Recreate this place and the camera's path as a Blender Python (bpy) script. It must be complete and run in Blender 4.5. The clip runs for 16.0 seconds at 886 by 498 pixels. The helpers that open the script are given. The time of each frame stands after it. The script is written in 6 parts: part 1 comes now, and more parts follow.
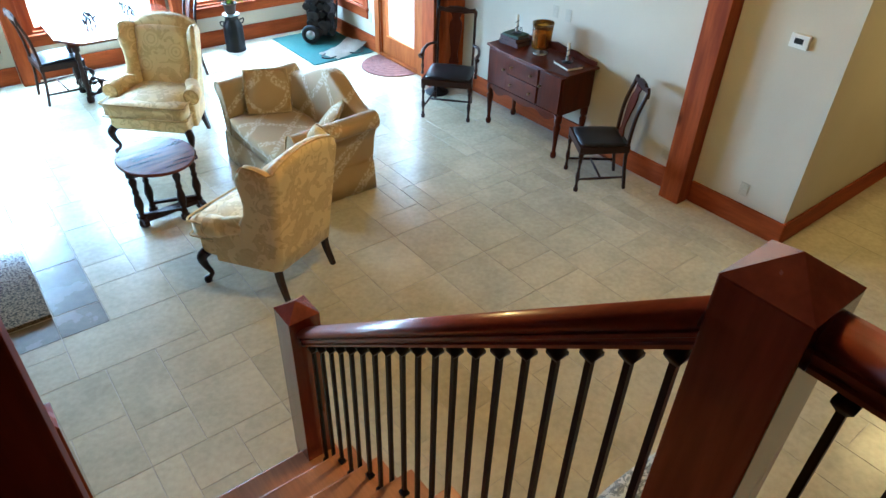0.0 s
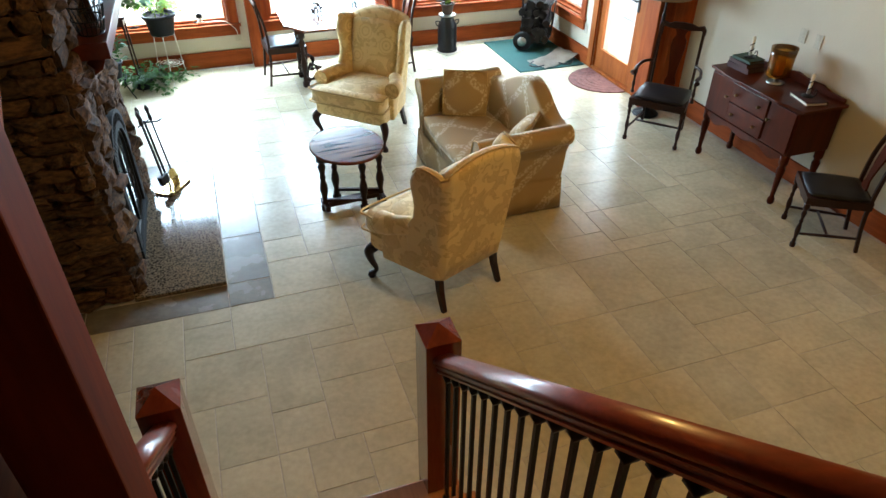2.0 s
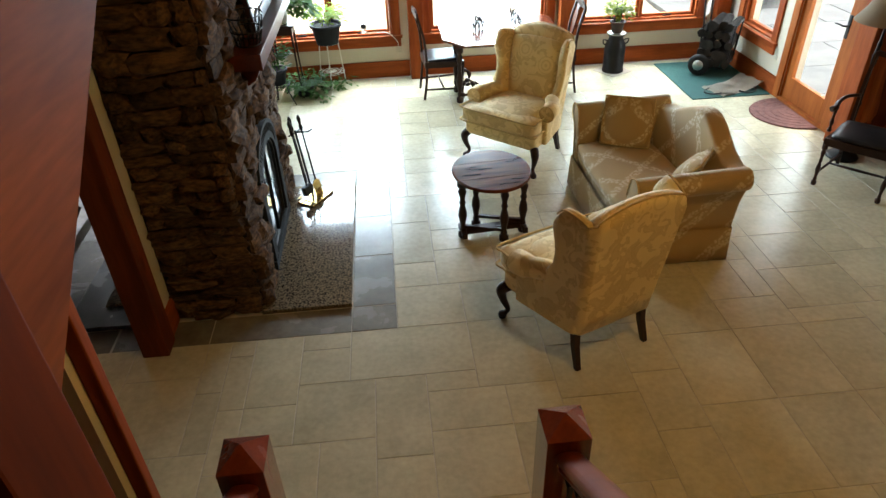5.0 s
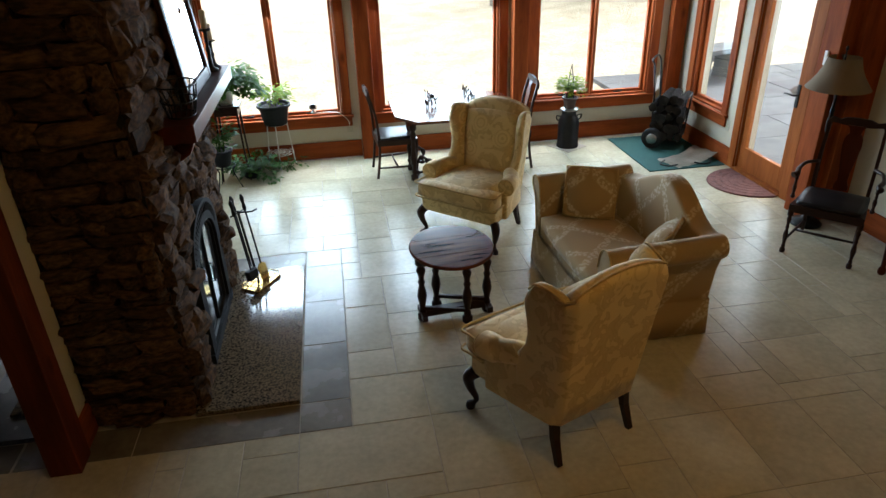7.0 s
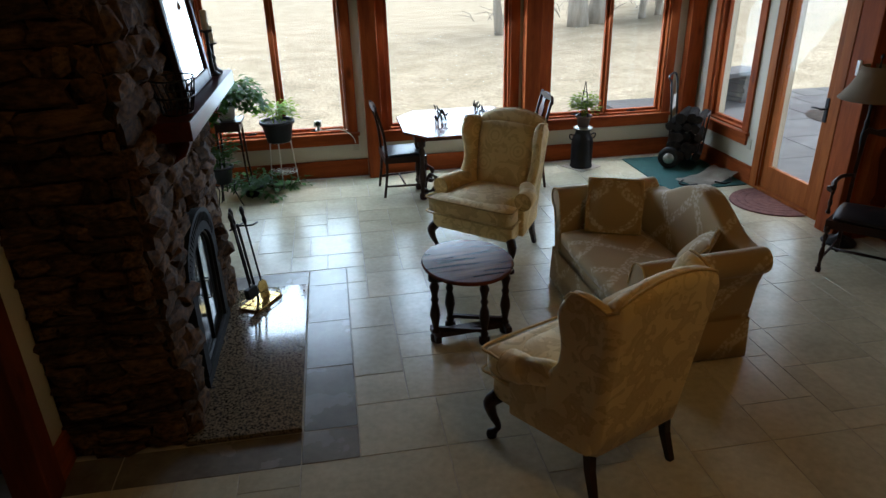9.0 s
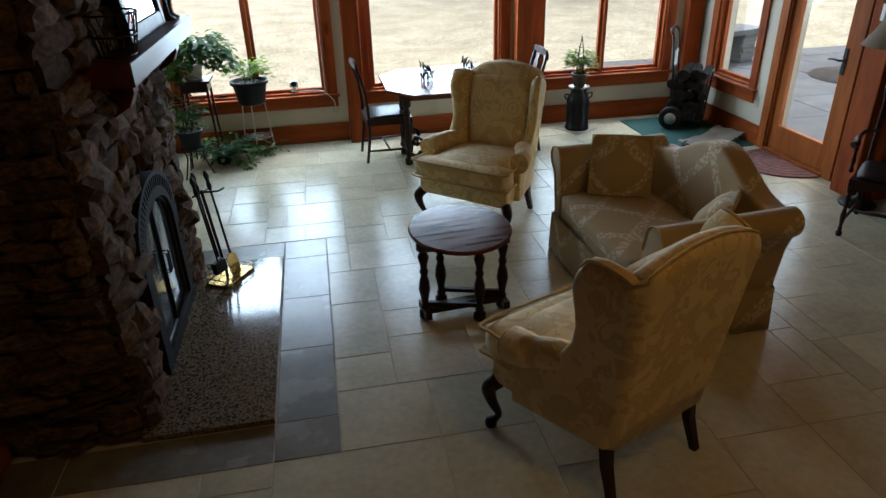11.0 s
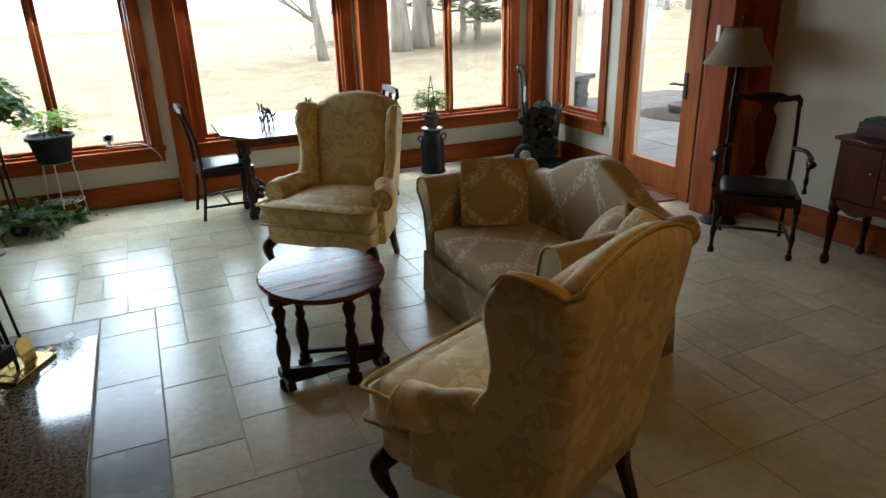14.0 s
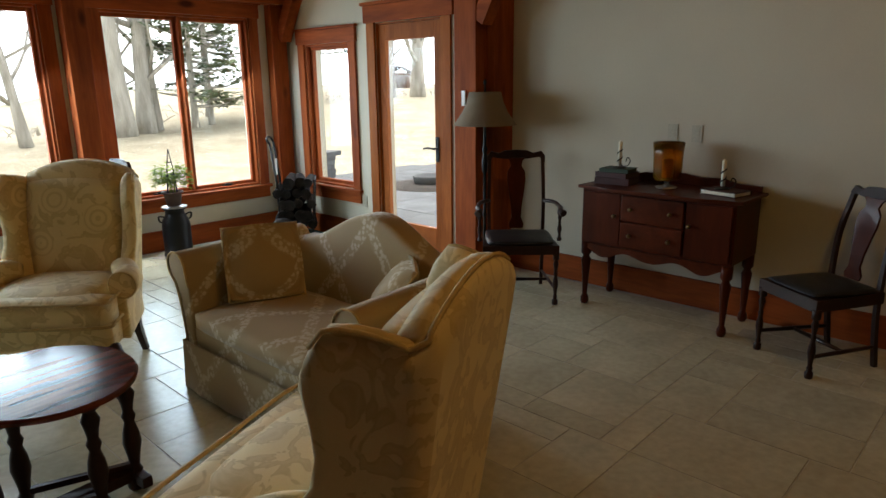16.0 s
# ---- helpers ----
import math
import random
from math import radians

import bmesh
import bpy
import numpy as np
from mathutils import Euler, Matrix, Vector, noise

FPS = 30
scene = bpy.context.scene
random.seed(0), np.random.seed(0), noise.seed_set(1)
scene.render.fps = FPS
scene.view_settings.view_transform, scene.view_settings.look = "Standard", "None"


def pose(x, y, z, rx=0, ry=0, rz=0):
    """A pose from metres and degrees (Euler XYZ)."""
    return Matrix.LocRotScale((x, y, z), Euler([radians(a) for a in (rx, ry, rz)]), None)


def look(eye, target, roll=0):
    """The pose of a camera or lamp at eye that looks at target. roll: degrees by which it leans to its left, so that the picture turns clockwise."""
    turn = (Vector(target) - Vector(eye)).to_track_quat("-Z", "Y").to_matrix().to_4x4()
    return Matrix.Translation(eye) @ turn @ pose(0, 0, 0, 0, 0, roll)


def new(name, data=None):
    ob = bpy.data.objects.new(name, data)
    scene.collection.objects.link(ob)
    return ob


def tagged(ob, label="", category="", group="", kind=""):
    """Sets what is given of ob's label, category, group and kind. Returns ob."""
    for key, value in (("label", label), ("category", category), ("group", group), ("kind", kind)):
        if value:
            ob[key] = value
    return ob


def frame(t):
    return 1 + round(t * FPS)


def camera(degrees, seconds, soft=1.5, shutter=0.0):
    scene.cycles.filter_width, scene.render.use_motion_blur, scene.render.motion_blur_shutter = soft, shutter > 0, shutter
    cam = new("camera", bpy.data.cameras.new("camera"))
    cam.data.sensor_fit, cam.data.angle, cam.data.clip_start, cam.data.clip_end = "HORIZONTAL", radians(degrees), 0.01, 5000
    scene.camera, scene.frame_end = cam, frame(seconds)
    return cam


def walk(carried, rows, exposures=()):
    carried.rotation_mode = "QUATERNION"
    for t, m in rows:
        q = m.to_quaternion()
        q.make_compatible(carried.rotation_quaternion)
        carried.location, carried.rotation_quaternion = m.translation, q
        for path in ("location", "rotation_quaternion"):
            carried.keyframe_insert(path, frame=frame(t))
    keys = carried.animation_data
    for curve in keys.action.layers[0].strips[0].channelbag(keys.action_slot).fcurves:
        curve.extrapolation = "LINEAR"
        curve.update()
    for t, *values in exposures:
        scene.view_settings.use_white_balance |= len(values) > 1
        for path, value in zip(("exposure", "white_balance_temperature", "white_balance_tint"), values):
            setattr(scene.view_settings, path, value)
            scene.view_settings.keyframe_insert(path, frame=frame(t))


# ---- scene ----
cam = camera(68.1, 16.0)
PATH = [
    (0, (0.154, 0.08, 3.087), (1.167, 1.339, 1.908), 1.9),
    (0.5, (0.25, 0.122, 3.026), (1.086, 1.479, 1.817), 0.7),
    (1, (0.362, 0.207, 2.984), (1.078, 1.615, 1.758), -0.3),
    (1.5, (0.352, 0.276, 2.969), (1.008, 1.735, 1.769), -0.0),
    (2, (0.388, 0.334, 2.938), (0.929, 1.87, 1.777), 0.4),
    (2.5, (0.422, 0.397, 2.924), (0.757, 2.009, 1.788), 0.3),
    (3, (0.433, 0.454, 2.954), (0.609, 2.095, 1.823), -1.2),
    (3.5, (0.484, 0.515, 2.968), (0.6, 2.16, 1.836), -2.2),
    (5.8, (0.53, 0.902, 2.787), (0.67, 2.549, 1.661), -2.1),
    (6, (0.526, 0.945, 2.766), (0.707, 2.593, 1.648), -2.1),
    (6.5, (0.528, 1.027, 2.67), (0.777, 2.711, 1.62), -2.0),
    (7, (0.555, 1.072, 2.641), (0.828, 2.829, 1.725), -1.8),
    (7.5, (0.562, 1.074, 2.572), (0.841, 2.869, 1.737), -1.7),
    (8, (0.551, 1.117, 2.522), (0.833, 2.921, 1.704), -1.6),
    (8.5, (0.521, 1.223, 2.44), (0.805, 3.027, 1.623), -1.6),
    (9, (0.496, 1.34, 2.374), (0.777, 3.141, 1.551), -1.6),
    (9.5, (0.518, 1.413, 2.322), (0.808, 3.203, 1.478), -1.7),
    (9.7, (0.545, 1.465, 2.302), (0.837, 3.243, 1.435), -2.0),
    (12, (0.536, 1.924, 1.955), (0.873, 3.678, 1.054), -1.6),
    (12.5, (0.605, 2.021, 1.856), (0.991, 3.763, 0.953), -2.0),
    (13, (0.621, 2.087, 1.828), (1.136, 3.796, 0.924), -1.7),
    (13.5, (0.607, 2.151, 1.779), (1.233, 3.829, 0.89), -1.5),
    (14, (0.606, 2.243, 1.772), (1.363, 3.947, 1.048), -1.6),
    (14.5, (0.554, 2.344, 1.693), (1.511, 4.006, 1.127), -1.2),
    (15, (0.527, 2.429, 1.614), (1.606, 4.034, 1.105), -0.8),
    (15.5, (0.59, 2.498, 1.591), (1.788, 4.018, 1.087), -0.8),
    (16, (0.649, 2.583, 1.569), (2.058, 3.913, 1.075), -0.7),
]
EXPOSURE = [
    (0, 3.72, 4700, 4), (1.0, 3.40, 5200, 6), (2.0, 3.22, 5950, 9), (3.0, 2.87, 6500, 10), (3.5, 2.75, 6550, 10), (6.0, 2.80, 6600, 11), (6.5, 2.45, 6450, 12),
    (7.0, 1.92, 6200, 13), (7.5, 1.52, 6000, 14), (8.0, 1.22, 5950, 15), (9.5, 1.22, 5950, 15), (12.0, 1.50, 6200, 14), (13.5, 1.60, 6350, 14), (14.0, 1.60, 6350, 14), (14.5, 1.36, 6350, 14), (15.0, 1.20, 6400, 13), (15.5, 1.32, 6450, 13), (16.0, 1.74, 6500, 13),
]
walk(cam, [(t, look(eye, target, roll)) for t, eye, target, roll in PATH], EXPOSURE)

# ---- sky, sun and lamps ----
world = bpy.data.worlds.new("sky")
scene.world = world
world.use_nodes = True
wn, wl = world.node_tree.nodes, world.node_tree.links
sky = wn.new("ShaderNodeTexSky")
sky.sky_type, sky.sun_disc = "NISHITA", False
sky.sun_elevation, sky.sun_rotation = radians(68), radians(25)
sky.air_density, sky.dust_density, sky.ozone_density = 1.0, 6.0, 1.0
haze = wn.new("ShaderNodeHueSaturation")
haze.inputs["Saturation"].default_value = 0.35
wl.new(sky.outputs[0], haze.inputs["Color"])
wl.new(haze.outputs[0], wn["Background"].inputs[0])
wn["Background"].inputs[1].default_value = 0.12


def lamp(name, kind, energy, m, color=(1, 1, 1), **values):
    data = bpy.data.lights.new(name, kind)
    data.energy, data.color = energy, color
    if "size" in values:
        data.shape, data.size, data.size_y = "RECTANGLE", values["size"], values["size_y"]
    if "angle" in values:
        data.angle = radians(values["angle"])
    if "radius" in values:
        data.shadow_soft_size = values["radius"]
    ob = new(name, data)
    ob.matrix_world = m
    return ob


# overcast: a weak, very wide sun
lamp("sun", "SUN", 0.6, pose(0, 0, 30, 22, 0, 155), (1.0, 0.96, 0.9), angle=25)
DAY = (0.64, 0.85, 1.0)
# daylight of the window openings
lamp("window_light", "AREA", 29, pose(-0.12, 9.12, 1.37, -50, 0, 0), DAY, size=1.36, size_y=1.6)
lamp("window_light", "AREA", 29, pose(1.79, 9.12, 1.37, -50, 0, 0), DAY, size=1.34, size_y=1.6)
lamp("window_light", "AREA", 20, pose(3.70, 9.12, 1.37, -50, 0, 0), DAY, size=1.36, size_y=1.6)
lamp("window_light", "AREA", 1.5, pose(5.05, 8.12, 1.24, 90, 0, 90), DAY, size=0.6, size_y=1.3)
lamp("window_light", "AREA", 2, pose(5.05, 6.93, 1.13, 90, 0, 90), DAY, size=0.56, size_y=1.6)
# warm ceiling lamps above the stair foot and in the hall
WARM = (1.0, 0.62, 0.17)
lamp("ceiling_bulb", "POINT", 18, pose(2.5, 2.1, 4.2), WARM, radius=0.12)
lamp("ceiling_bulb", "POINT", 5, pose(6.4, 0.6, 2.4), WARM, radius=0.12)

# ---- materials ----
MATS = {}


def mat(name, base, rough=0.6, second=None, scale=6.0, fine=60.0, bump=0.15, metal=0.0, stretch=(1, 1, 1), coat=0.0, vary=0.0, contrast=(0.35, 0.65), fine_mix=0.25, bump_distance=0.004, island=False, gloss=(0.08, 0.10)):
    """A procedural surface: two colours in broad patches, fine grain, relief, and a tint that changes from piece to piece."""
    m = bpy.data.materials.new(name)
    m.use_nodes = True
    n, l = m.node_tree.nodes, m.node_tree.links
    b = n["Principled BSDF"]
    second = second or tuple(c * 0.7 for c in base)
    tc, mp = n.new("ShaderNodeTexCoord"), n.new("ShaderNodeMapping")
    mp.inputs["Scale"].default_value = stretch
    l.new(tc.outputs["Object"], mp.inputs["Vector"])
    vec = mp.outputs[0]
    if vary:
        info = n.new("ShaderNodeObjectInfo")
        add = n.new("ShaderNodeVectorMath")
        add.operation = "MULTIPLY_ADD"
        l.new(info.outputs["Random"], add.inputs[0])
        add.inputs[1].default_value = (37, 19, 11)
        l.new(vec, add.inputs[2])
        vec = add.outputs[0]
    big, small = n.new("ShaderNodeTexNoise"), n.new("ShaderNodeTexNoise")
    big.inputs["Scale"].default_value, big.inputs["Detail"].default_value = scale, 5
    small.inputs["Scale"].default_value, small.inputs["Detail"].default_value = fine, 3
    l.new(vec, big.inputs["Vector"])
    l.new(vec, small.inputs["Vector"])
    ramp = n.new("ShaderNodeValToRGB")
    ramp.color_ramp.elements[0].position, ramp.color_ramp.elements[1].position = contrast
    ramp.color_ramp.elements[0].color, ramp.color_ramp.elements[1].color = (*second, 1), (*base, 1)
    l.new(big.outputs["Fac"], ramp.inputs["Fac"])
    mix = n.new("ShaderNodeMix")
    mix.data_type, mix.blend_type = "RGBA", "OVERLAY"
    mix.inputs["Factor"].default_value = fine_mix
    l.new(ramp.outputs[0], mix.inputs["A"])
    l.new(small.outputs["Fac"], mix.inputs["B"])
    out = mix.outputs["Result"]
    if vary:
        hsv = n.new("ShaderNodeHueSaturation")
        rng = n.new("ShaderNodeMapRange")
        rng.inputs["To Min"].default_value, rng.inputs["To Max"].default_value = 1 - vary, 1 + vary
        if island:
            geo = n.new("ShaderNodeNewGeometry")
            l.new(geo.outputs["Random Per Island"], rng.inputs["Value"])
        else:
            l.new(info.outputs["Random"], rng.inputs["Value"])
        l.new(rng.outputs[0], hsv.inputs["Value"])
        l.new(out, hsv.inputs["Color"])
        out = hsv.outputs[0]
    l.new(out, b.inputs["Base Color"])
    b.inputs["Metallic"].default_value = metal
    rr = n.new("ShaderNodeMapRange")
    rr.inputs["To Min"].default_value, rr.inputs["To Max"].default_value = max(0.02, rough - gloss[0]), min(1, rough + gloss[1])
    l.new(big.outputs["Fac"], rr.inputs["Value"])
    l.new(rr.outputs[0], b.inputs["Roughness"])
    b.inputs["Coat Weight"].default_value = coat
    b.inputs["Coat Roughness"].default_value = 0.12
    if bump:
        bp = n.new("ShaderNodeBump")
        bp.inputs["Strength"].default_value, bp.inputs["Distance"].default_value = bump, bump_distance
        l.new(small.outputs["Fac"], bp.inputs["Height"])
        l.new(bp.outputs[0], b.inputs["Normal"])
    MATS[name] = m
    return m


def wood(name, light, dark, axis="z", rough=0.4, coat=0.0, scale=9.0, knots=0.0, vary=0.0):
    """Grain that runs along one axis, with darker streaks and, where asked, knots."""
    s = {"x": (0.12, 1, 1), "y": (1, 0.12, 1), "z": (1, 1, 0.12)}[axis]
    m = mat(name, light, rough, dark, scale, 55, 0.08, 0, s, coat, vary, (0.3, 0.72), 0.3, 0.002)
    if knots:
        n, l = m.node_tree.nodes, m.node_tree.links
        b = n["Principled BSDF"]
        before = b.inputs["Base Color"].links[0].from_socket
        tc, mp, vo, ra, mx = (n.new(k) for k in ("ShaderNodeTexCoord", "ShaderNodeMapping", "ShaderNodeTexVoronoi", "ShaderNodeValToRGB", "ShaderNodeMix"))
        mp.inputs["Scale"].default_value = {"x": (0.4, 1, 1), "y": (1, 0.4, 1), "z": (1, 1, 0.4)}[axis]
        vo.inputs["Scale"].default_value = 3.2
        ra.color_ramp.elements[0].position, ra.color_ramp.elements[1].position = 0.06, 0.13
        ra.color_ramp.elements[0].color, ra.color_ramp.elements[1].color = (1, 1, 1, 1), (0, 0, 0, 1)
        mx.data_type = "RGBA"
        l.new(tc.outputs["Object"], mp.inputs["Vector"])
        l.new(mp.outputs[0], vo.inputs["Vector"])
        l.new(vo.outputs["Distance"], ra.inputs["Fac"])
        l.new(ra.outputs[0], mx.inputs["Factor"])
        l.new(before, mx.inputs["A"])
        mx.inputs["B"].default_value = tuple(c * knots for c in dark) + (1,)
        l.new(mx.outputs["Result"], b.inputs["Base Color"])
    return m


FIR_L, FIR_D = (0.36, 0.085, 0.018), (0.18, 0.034, 0.008)
fir_x = wood("fir_along_x", FIR_L, FIR_D, "x", 0.66, 0.0, knots=0.45)
fir_y = wood("fir_along_y", FIR_L, FIR_D, "y", 0.66, 0.0, knots=0.45)
fir_z = wood("fir_upright", FIR_L, FIR_D, "z", 0.66, 0.0, knots=0.45)
door_fir = wood("door_fir", (0.38, 0.115, 0.025), (0.23, 0.06, 0.012), "z", 0.62, 0.0)
pine = wood("knotty_pine", (0.55, 0.24, 0.085), (0.38, 0.13, 0.04), "y", 0.35, 0.3, 5, knots=0.3)
# darker copy of the knotty pine: shade of the upper flight in its colour
shaded_pine = wood("shaded_knotty_pine", (0.30, 0.085, 0.020), (0.15, 0.038, 0.010), "y", 0.7, 0.0, 5, knots=0.3)
# darker copy of the upright fir, with the posts' shade put into its colour
shaded_fir = wood("shaded_fir_post", (0.15, 0.030, 0.007), (0.065, 0.012, 0.003), "z", 0.7, 0.0, knots=0.4)
cherry = wood("varnished_cherry", (0.27, 0.052, 0.017), (0.15, 0.024, 0.009), "z", 0.25, 0.8)
cherry_y = wood("varnished_cherry_rail", (0.27, 0.052, 0.017), (0.15, 0.024, 0.009), "y", 0.32, 0.35)
mahogany = wood("mahogany", (0.095, 0.016, 0.0035), (0.04, 0.007, 0.002), "y", 0.34, 0.1)
mahogany_z = wood("mahogany_upright", (0.085, 0.014, 0.0032), (0.036, 0.006, 0.002), "z", 0.34, 0.1)
dark_wood = wood("dark_stained_wood", (0.034, 0.012, 0.007), (0.016, 0.006, 0.004), "z", 0.36, 0.0)
table_wood = wood("polished_walnut", (0.16, 0.034, 0.012), (0.045, 0.010, 0.005), "x", 0.17, 0.0, 22)
for dull in (mahogany, mahogany_z, dark_wood, table_wood, fir_x, fir_y, fir_z):
    dull.node_tree.nodes["Principled BSDF"].inputs["Specular IOR Level"].default_value = 0.25
for dull in (mahogany, mahogany_z, door_fir, shaded_fir, shaded_pine, fir_x, fir_y, fir_z):
    dull.node_tree.nodes["Principled BSDF"].inputs["Specular IOR Level"].default_value = 0.12
plaster = mat("cream_plaster", (0.56, 0.52, 0.41), 0.85, (0.52, 0.475, 0.37), 1.3, 160, 0.05, bump_distance=0.001, fine_mix=0.06)
# boards for the unseen ceiling and walls, darkened so less light bounces back
ceiling_wood = wood("unseen_ceiling_boards", (0.17, 0.075, 0.03), (0.10, 0.04, 0.016), "y", 0.6)
panel_wood = wood("unseen_panel_boards", (0.15, 0.065, 0.026), (0.09, 0.035, 0.014), "z", 0.6)
grout = mat("grout", (0.50, 0.46, 0.37), 0.9, (0.42, 0.38, 0.31), 8, 120, 0.2)
tile = mat("limestone_tile", (0.60, 0.545, 0.385), 0.25, (0.435, 0.39, 0.275), 3.2, 26, 0.12, vary=0.08, bump_distance=0.002, fine_mix=0.22, contrast=(0.22, 0.78), gloss=(0.03, 0.04))
slate_tile = mat("grey_slate_tile", (0.24, 0.215, 0.18), 0.25, (0.13, 0.115, 0.095), 3.2, 26, 0.12, vary=0.10, bump_distance=0.002, contrast=(0.25, 0.7))
iron = mat("black_iron", (0.018, 0.018, 0.018), 0.45, (0.010, 0.010, 0.010), 12, 120, 0.1, 0.6)
leather = mat("black_leather", (0.022, 0.021, 0.022), 0.35, (0.012, 0.011, 0.012), 9, 200, 0.25, bump_distance=0.001)
glass_mat = bpy.data.materials.new("window_glass")
glass_mat.use_nodes = True
gn, gl = glass_mat.node_tree.nodes, glass_mat.node_tree.links
gl_t, gl_g, gl_f, gl_m = (gn.new(k) for k in ("ShaderNodeBsdfTransparent", "ShaderNodeBsdfGlossy", "ShaderNodeLayerWeight", "ShaderNodeMixShader"))
gl_t.inputs[0].default_value = (0.95, 0.97, 0.96, 1)
gl_g.inputs["Roughness"].default_value = 0.02
gl_f.inputs[0].default_value = 0.5
gl_p = gn.new("ShaderNodeMath")
gl_p.operation, gl_p.inputs[1].default_value = "POWER", 5
gl_a = gn.new("ShaderNodeMath")
gl_a.operation, gl_a.inputs[1].default_value, gl_a.inputs[2].default_value = "MULTIPLY_ADD", 0.45, 0.02
gl.new(gl_f.outputs["Facing"], gl_p.inputs[0])
gl.new(gl_p.outputs[0], gl_a.inputs[0])
gl.new(gl_a.outputs[0], gl_m.inputs[0])
gl.new(gl_t.outputs[0], gl_m.inputs[1])
gl.new(gl_g.outputs[0], gl_m.inputs[2])
gl.new(gl_m.outputs[0], gn["Material Output"].inputs[0])

# ---- mesh helpers ----


def box(bm, x0, x1, y0, y1, z0, z1, bevel=0.0, m=None):
    c = bmesh.ops.create_cube(bm, size=1.0)["verts"]
    t = Matrix.Translation(((x0 + x1) / 2, (y0 + y1) / 2, (z0 + z1) / 2)) @ Matrix.Diagonal((x1 - x0, y1 - y0, z1 - z0, 1))
    bmesh.ops.transform(bm, matrix=t, verts=c)
    if bevel:
        r = bmesh.ops.bevel(bm, geom=list({e for v in c for e in v.link_edges}), offset=bevel, segments=2, affect="EDGES", profile=0.6)
        c = list({v for v in r["verts"]} | {v for v in c if v.is_valid})
    if m is not None:
        bmesh.ops.transform(bm, matrix=m, verts=c)
    return c


def lathe(bm, profile, m=None, n=16, sx=1.0, sy=1.0):
    """Turns (radius, z) pairs about z; closes the ends."""
    rings = []
    for r, z in profile:
        ring = [bm.verts.new((r * sx * math.cos(2 * math.pi * k / n), r * sy * math.sin(2 * math.pi * k / n), z)) for k in range(n)]
        rings.append(ring)
    for a, b in zip(rings, rings[1:]):
        for k in range(n):
            f = bm.faces.new((a[k], a[(k + 1) % n], b[(k + 1) % n], b[k]))
            f.smooth = True
    bm.faces.new(rings[0][::-1])
    bm.faces.new(rings[-1])
    vs = [v for ring in rings for v in ring]
    if m is not None:
        bmesh.ops.transform(bm, matrix=m, verts=vs)
    return vs


def tube(bm, pts, r, n=8, square=False):
    """A round bar through points; r is one radius or one for each point."""
    pts = [Vector(p) for p in pts]
    rs = r if isinstance(r, (list, tuple)) else [r] * len(pts)
    rings, up = [], None
    for i, p in enumerate(pts):
        d = (pts[min(i + 1, len(pts) - 1)] - pts[max(i - 1, 0)]).normalized()
        if up is None:
            up = Vector((0, 0, 1)) if abs(d.z) < 0.9 else Vector((0, 1, 0))
        side = d.cross(up).normalized()
        up = side.cross(d).normalized()
        off = math.pi / n if square else 0
        rings.append([bm.verts.new(p + (side * math.cos(off + 2 * math.pi * k / n) + up * math.sin(off + 2 * math.pi * k / n)) * rs[i]) for k in range(n)])
    for a, b in zip(rings, rings[1:]):
        for k in range(n):
            f = bm.faces.new((a[k], b[k], b[(k + 1) % n], a[(k + 1) % n]))
            f.smooth = n > 4
    bm.faces.new(rings[0])
    bm.faces.new(rings[-1][::-1])


def prism(bm, outline, depth, m=None, bevel=0.0):
    """An outline in x, z, thick along y from 0 to depth."""
    a = [bm.verts.new((x, 0, z)) for x, z in outline]
    b = [bm.verts.new((x, depth, z)) for x, z in outline]
    n = len(a)
    faces = [bm.faces.new(a), bm.faces.new(b[::-1])]
    for k in range(n):
        faces.append(bm.faces.new((a[k], b[k], b[(k + 1) % n], a[(k + 1) % n])))
    bmesh.ops.recalc_face_normals(bm, faces=faces)
    vs = a + b
    if bevel:
        es = [e for e in {e for v in vs for e in v.link_edges}]
        r = bmesh.ops.bevel(bm, geom=es, offset=bevel, segments=2, affect="EDGES", profile=0.6)
        vs = list({v for v in r["verts"]} | {v for v in vs if v.is_valid})
    if m is not None:
        bmesh.ops.transform(bm, matrix=m, verts=vs)
    return vs


def spline(pts, k=8):
    """A smooth line through the points (Catmull-Rom)."""
    p = [Vector(q) for q in pts]
    p = [2 * p[0] - p[1]] + p + [2 * p[-1] - p[-2]]
    out = []
    for i in range(1, len(p) - 2):
        for j in range(k):
            t = j / k
            out.append(0.5 * (2 * p[i] + (p[i + 1] - p[i - 1]) * t + (2 * p[i - 1] - 5 * p[i] + 4 * p[i + 1] - p[i + 2]) * t * t + (3 * p[i] - p[i - 1] - 3 * p[i + 1] + p[i + 2]) * t ** 3))
    return out + [p[-2]]


def thing(name, m, label, category, group="", kind=""):
    ob = new(name)
    ob.empty_display_size = 0.1
    ob.matrix_world = m
    return tagged(ob, label, category, group, kind)


def mesh_of(name, bm, material, smooth=False):
    me = bpy.data.meshes.new(name)
    bm.to_mesh(me)
    bm.free()
    for mm in material if isinstance(material, (list, tuple)) else [material]:
        me.materials.append(mm)
    if smooth:
        me.shade_smooth()
    return me


def part(name, bm, material, parent, label="", smooth=False):
    ob = new(name, mesh_of(name, bm, material, smooth))
    ob.parent = parent
    return tagged(ob, label)


def solid(name, bm, material, label, category, group="", kind="", smooth=False, m=None):
    ob = new(name, mesh_of(name, bm, material, smooth))
    if m is not None:
        ob.matrix_world = m
    return tagged(ob, label, category, group, kind)


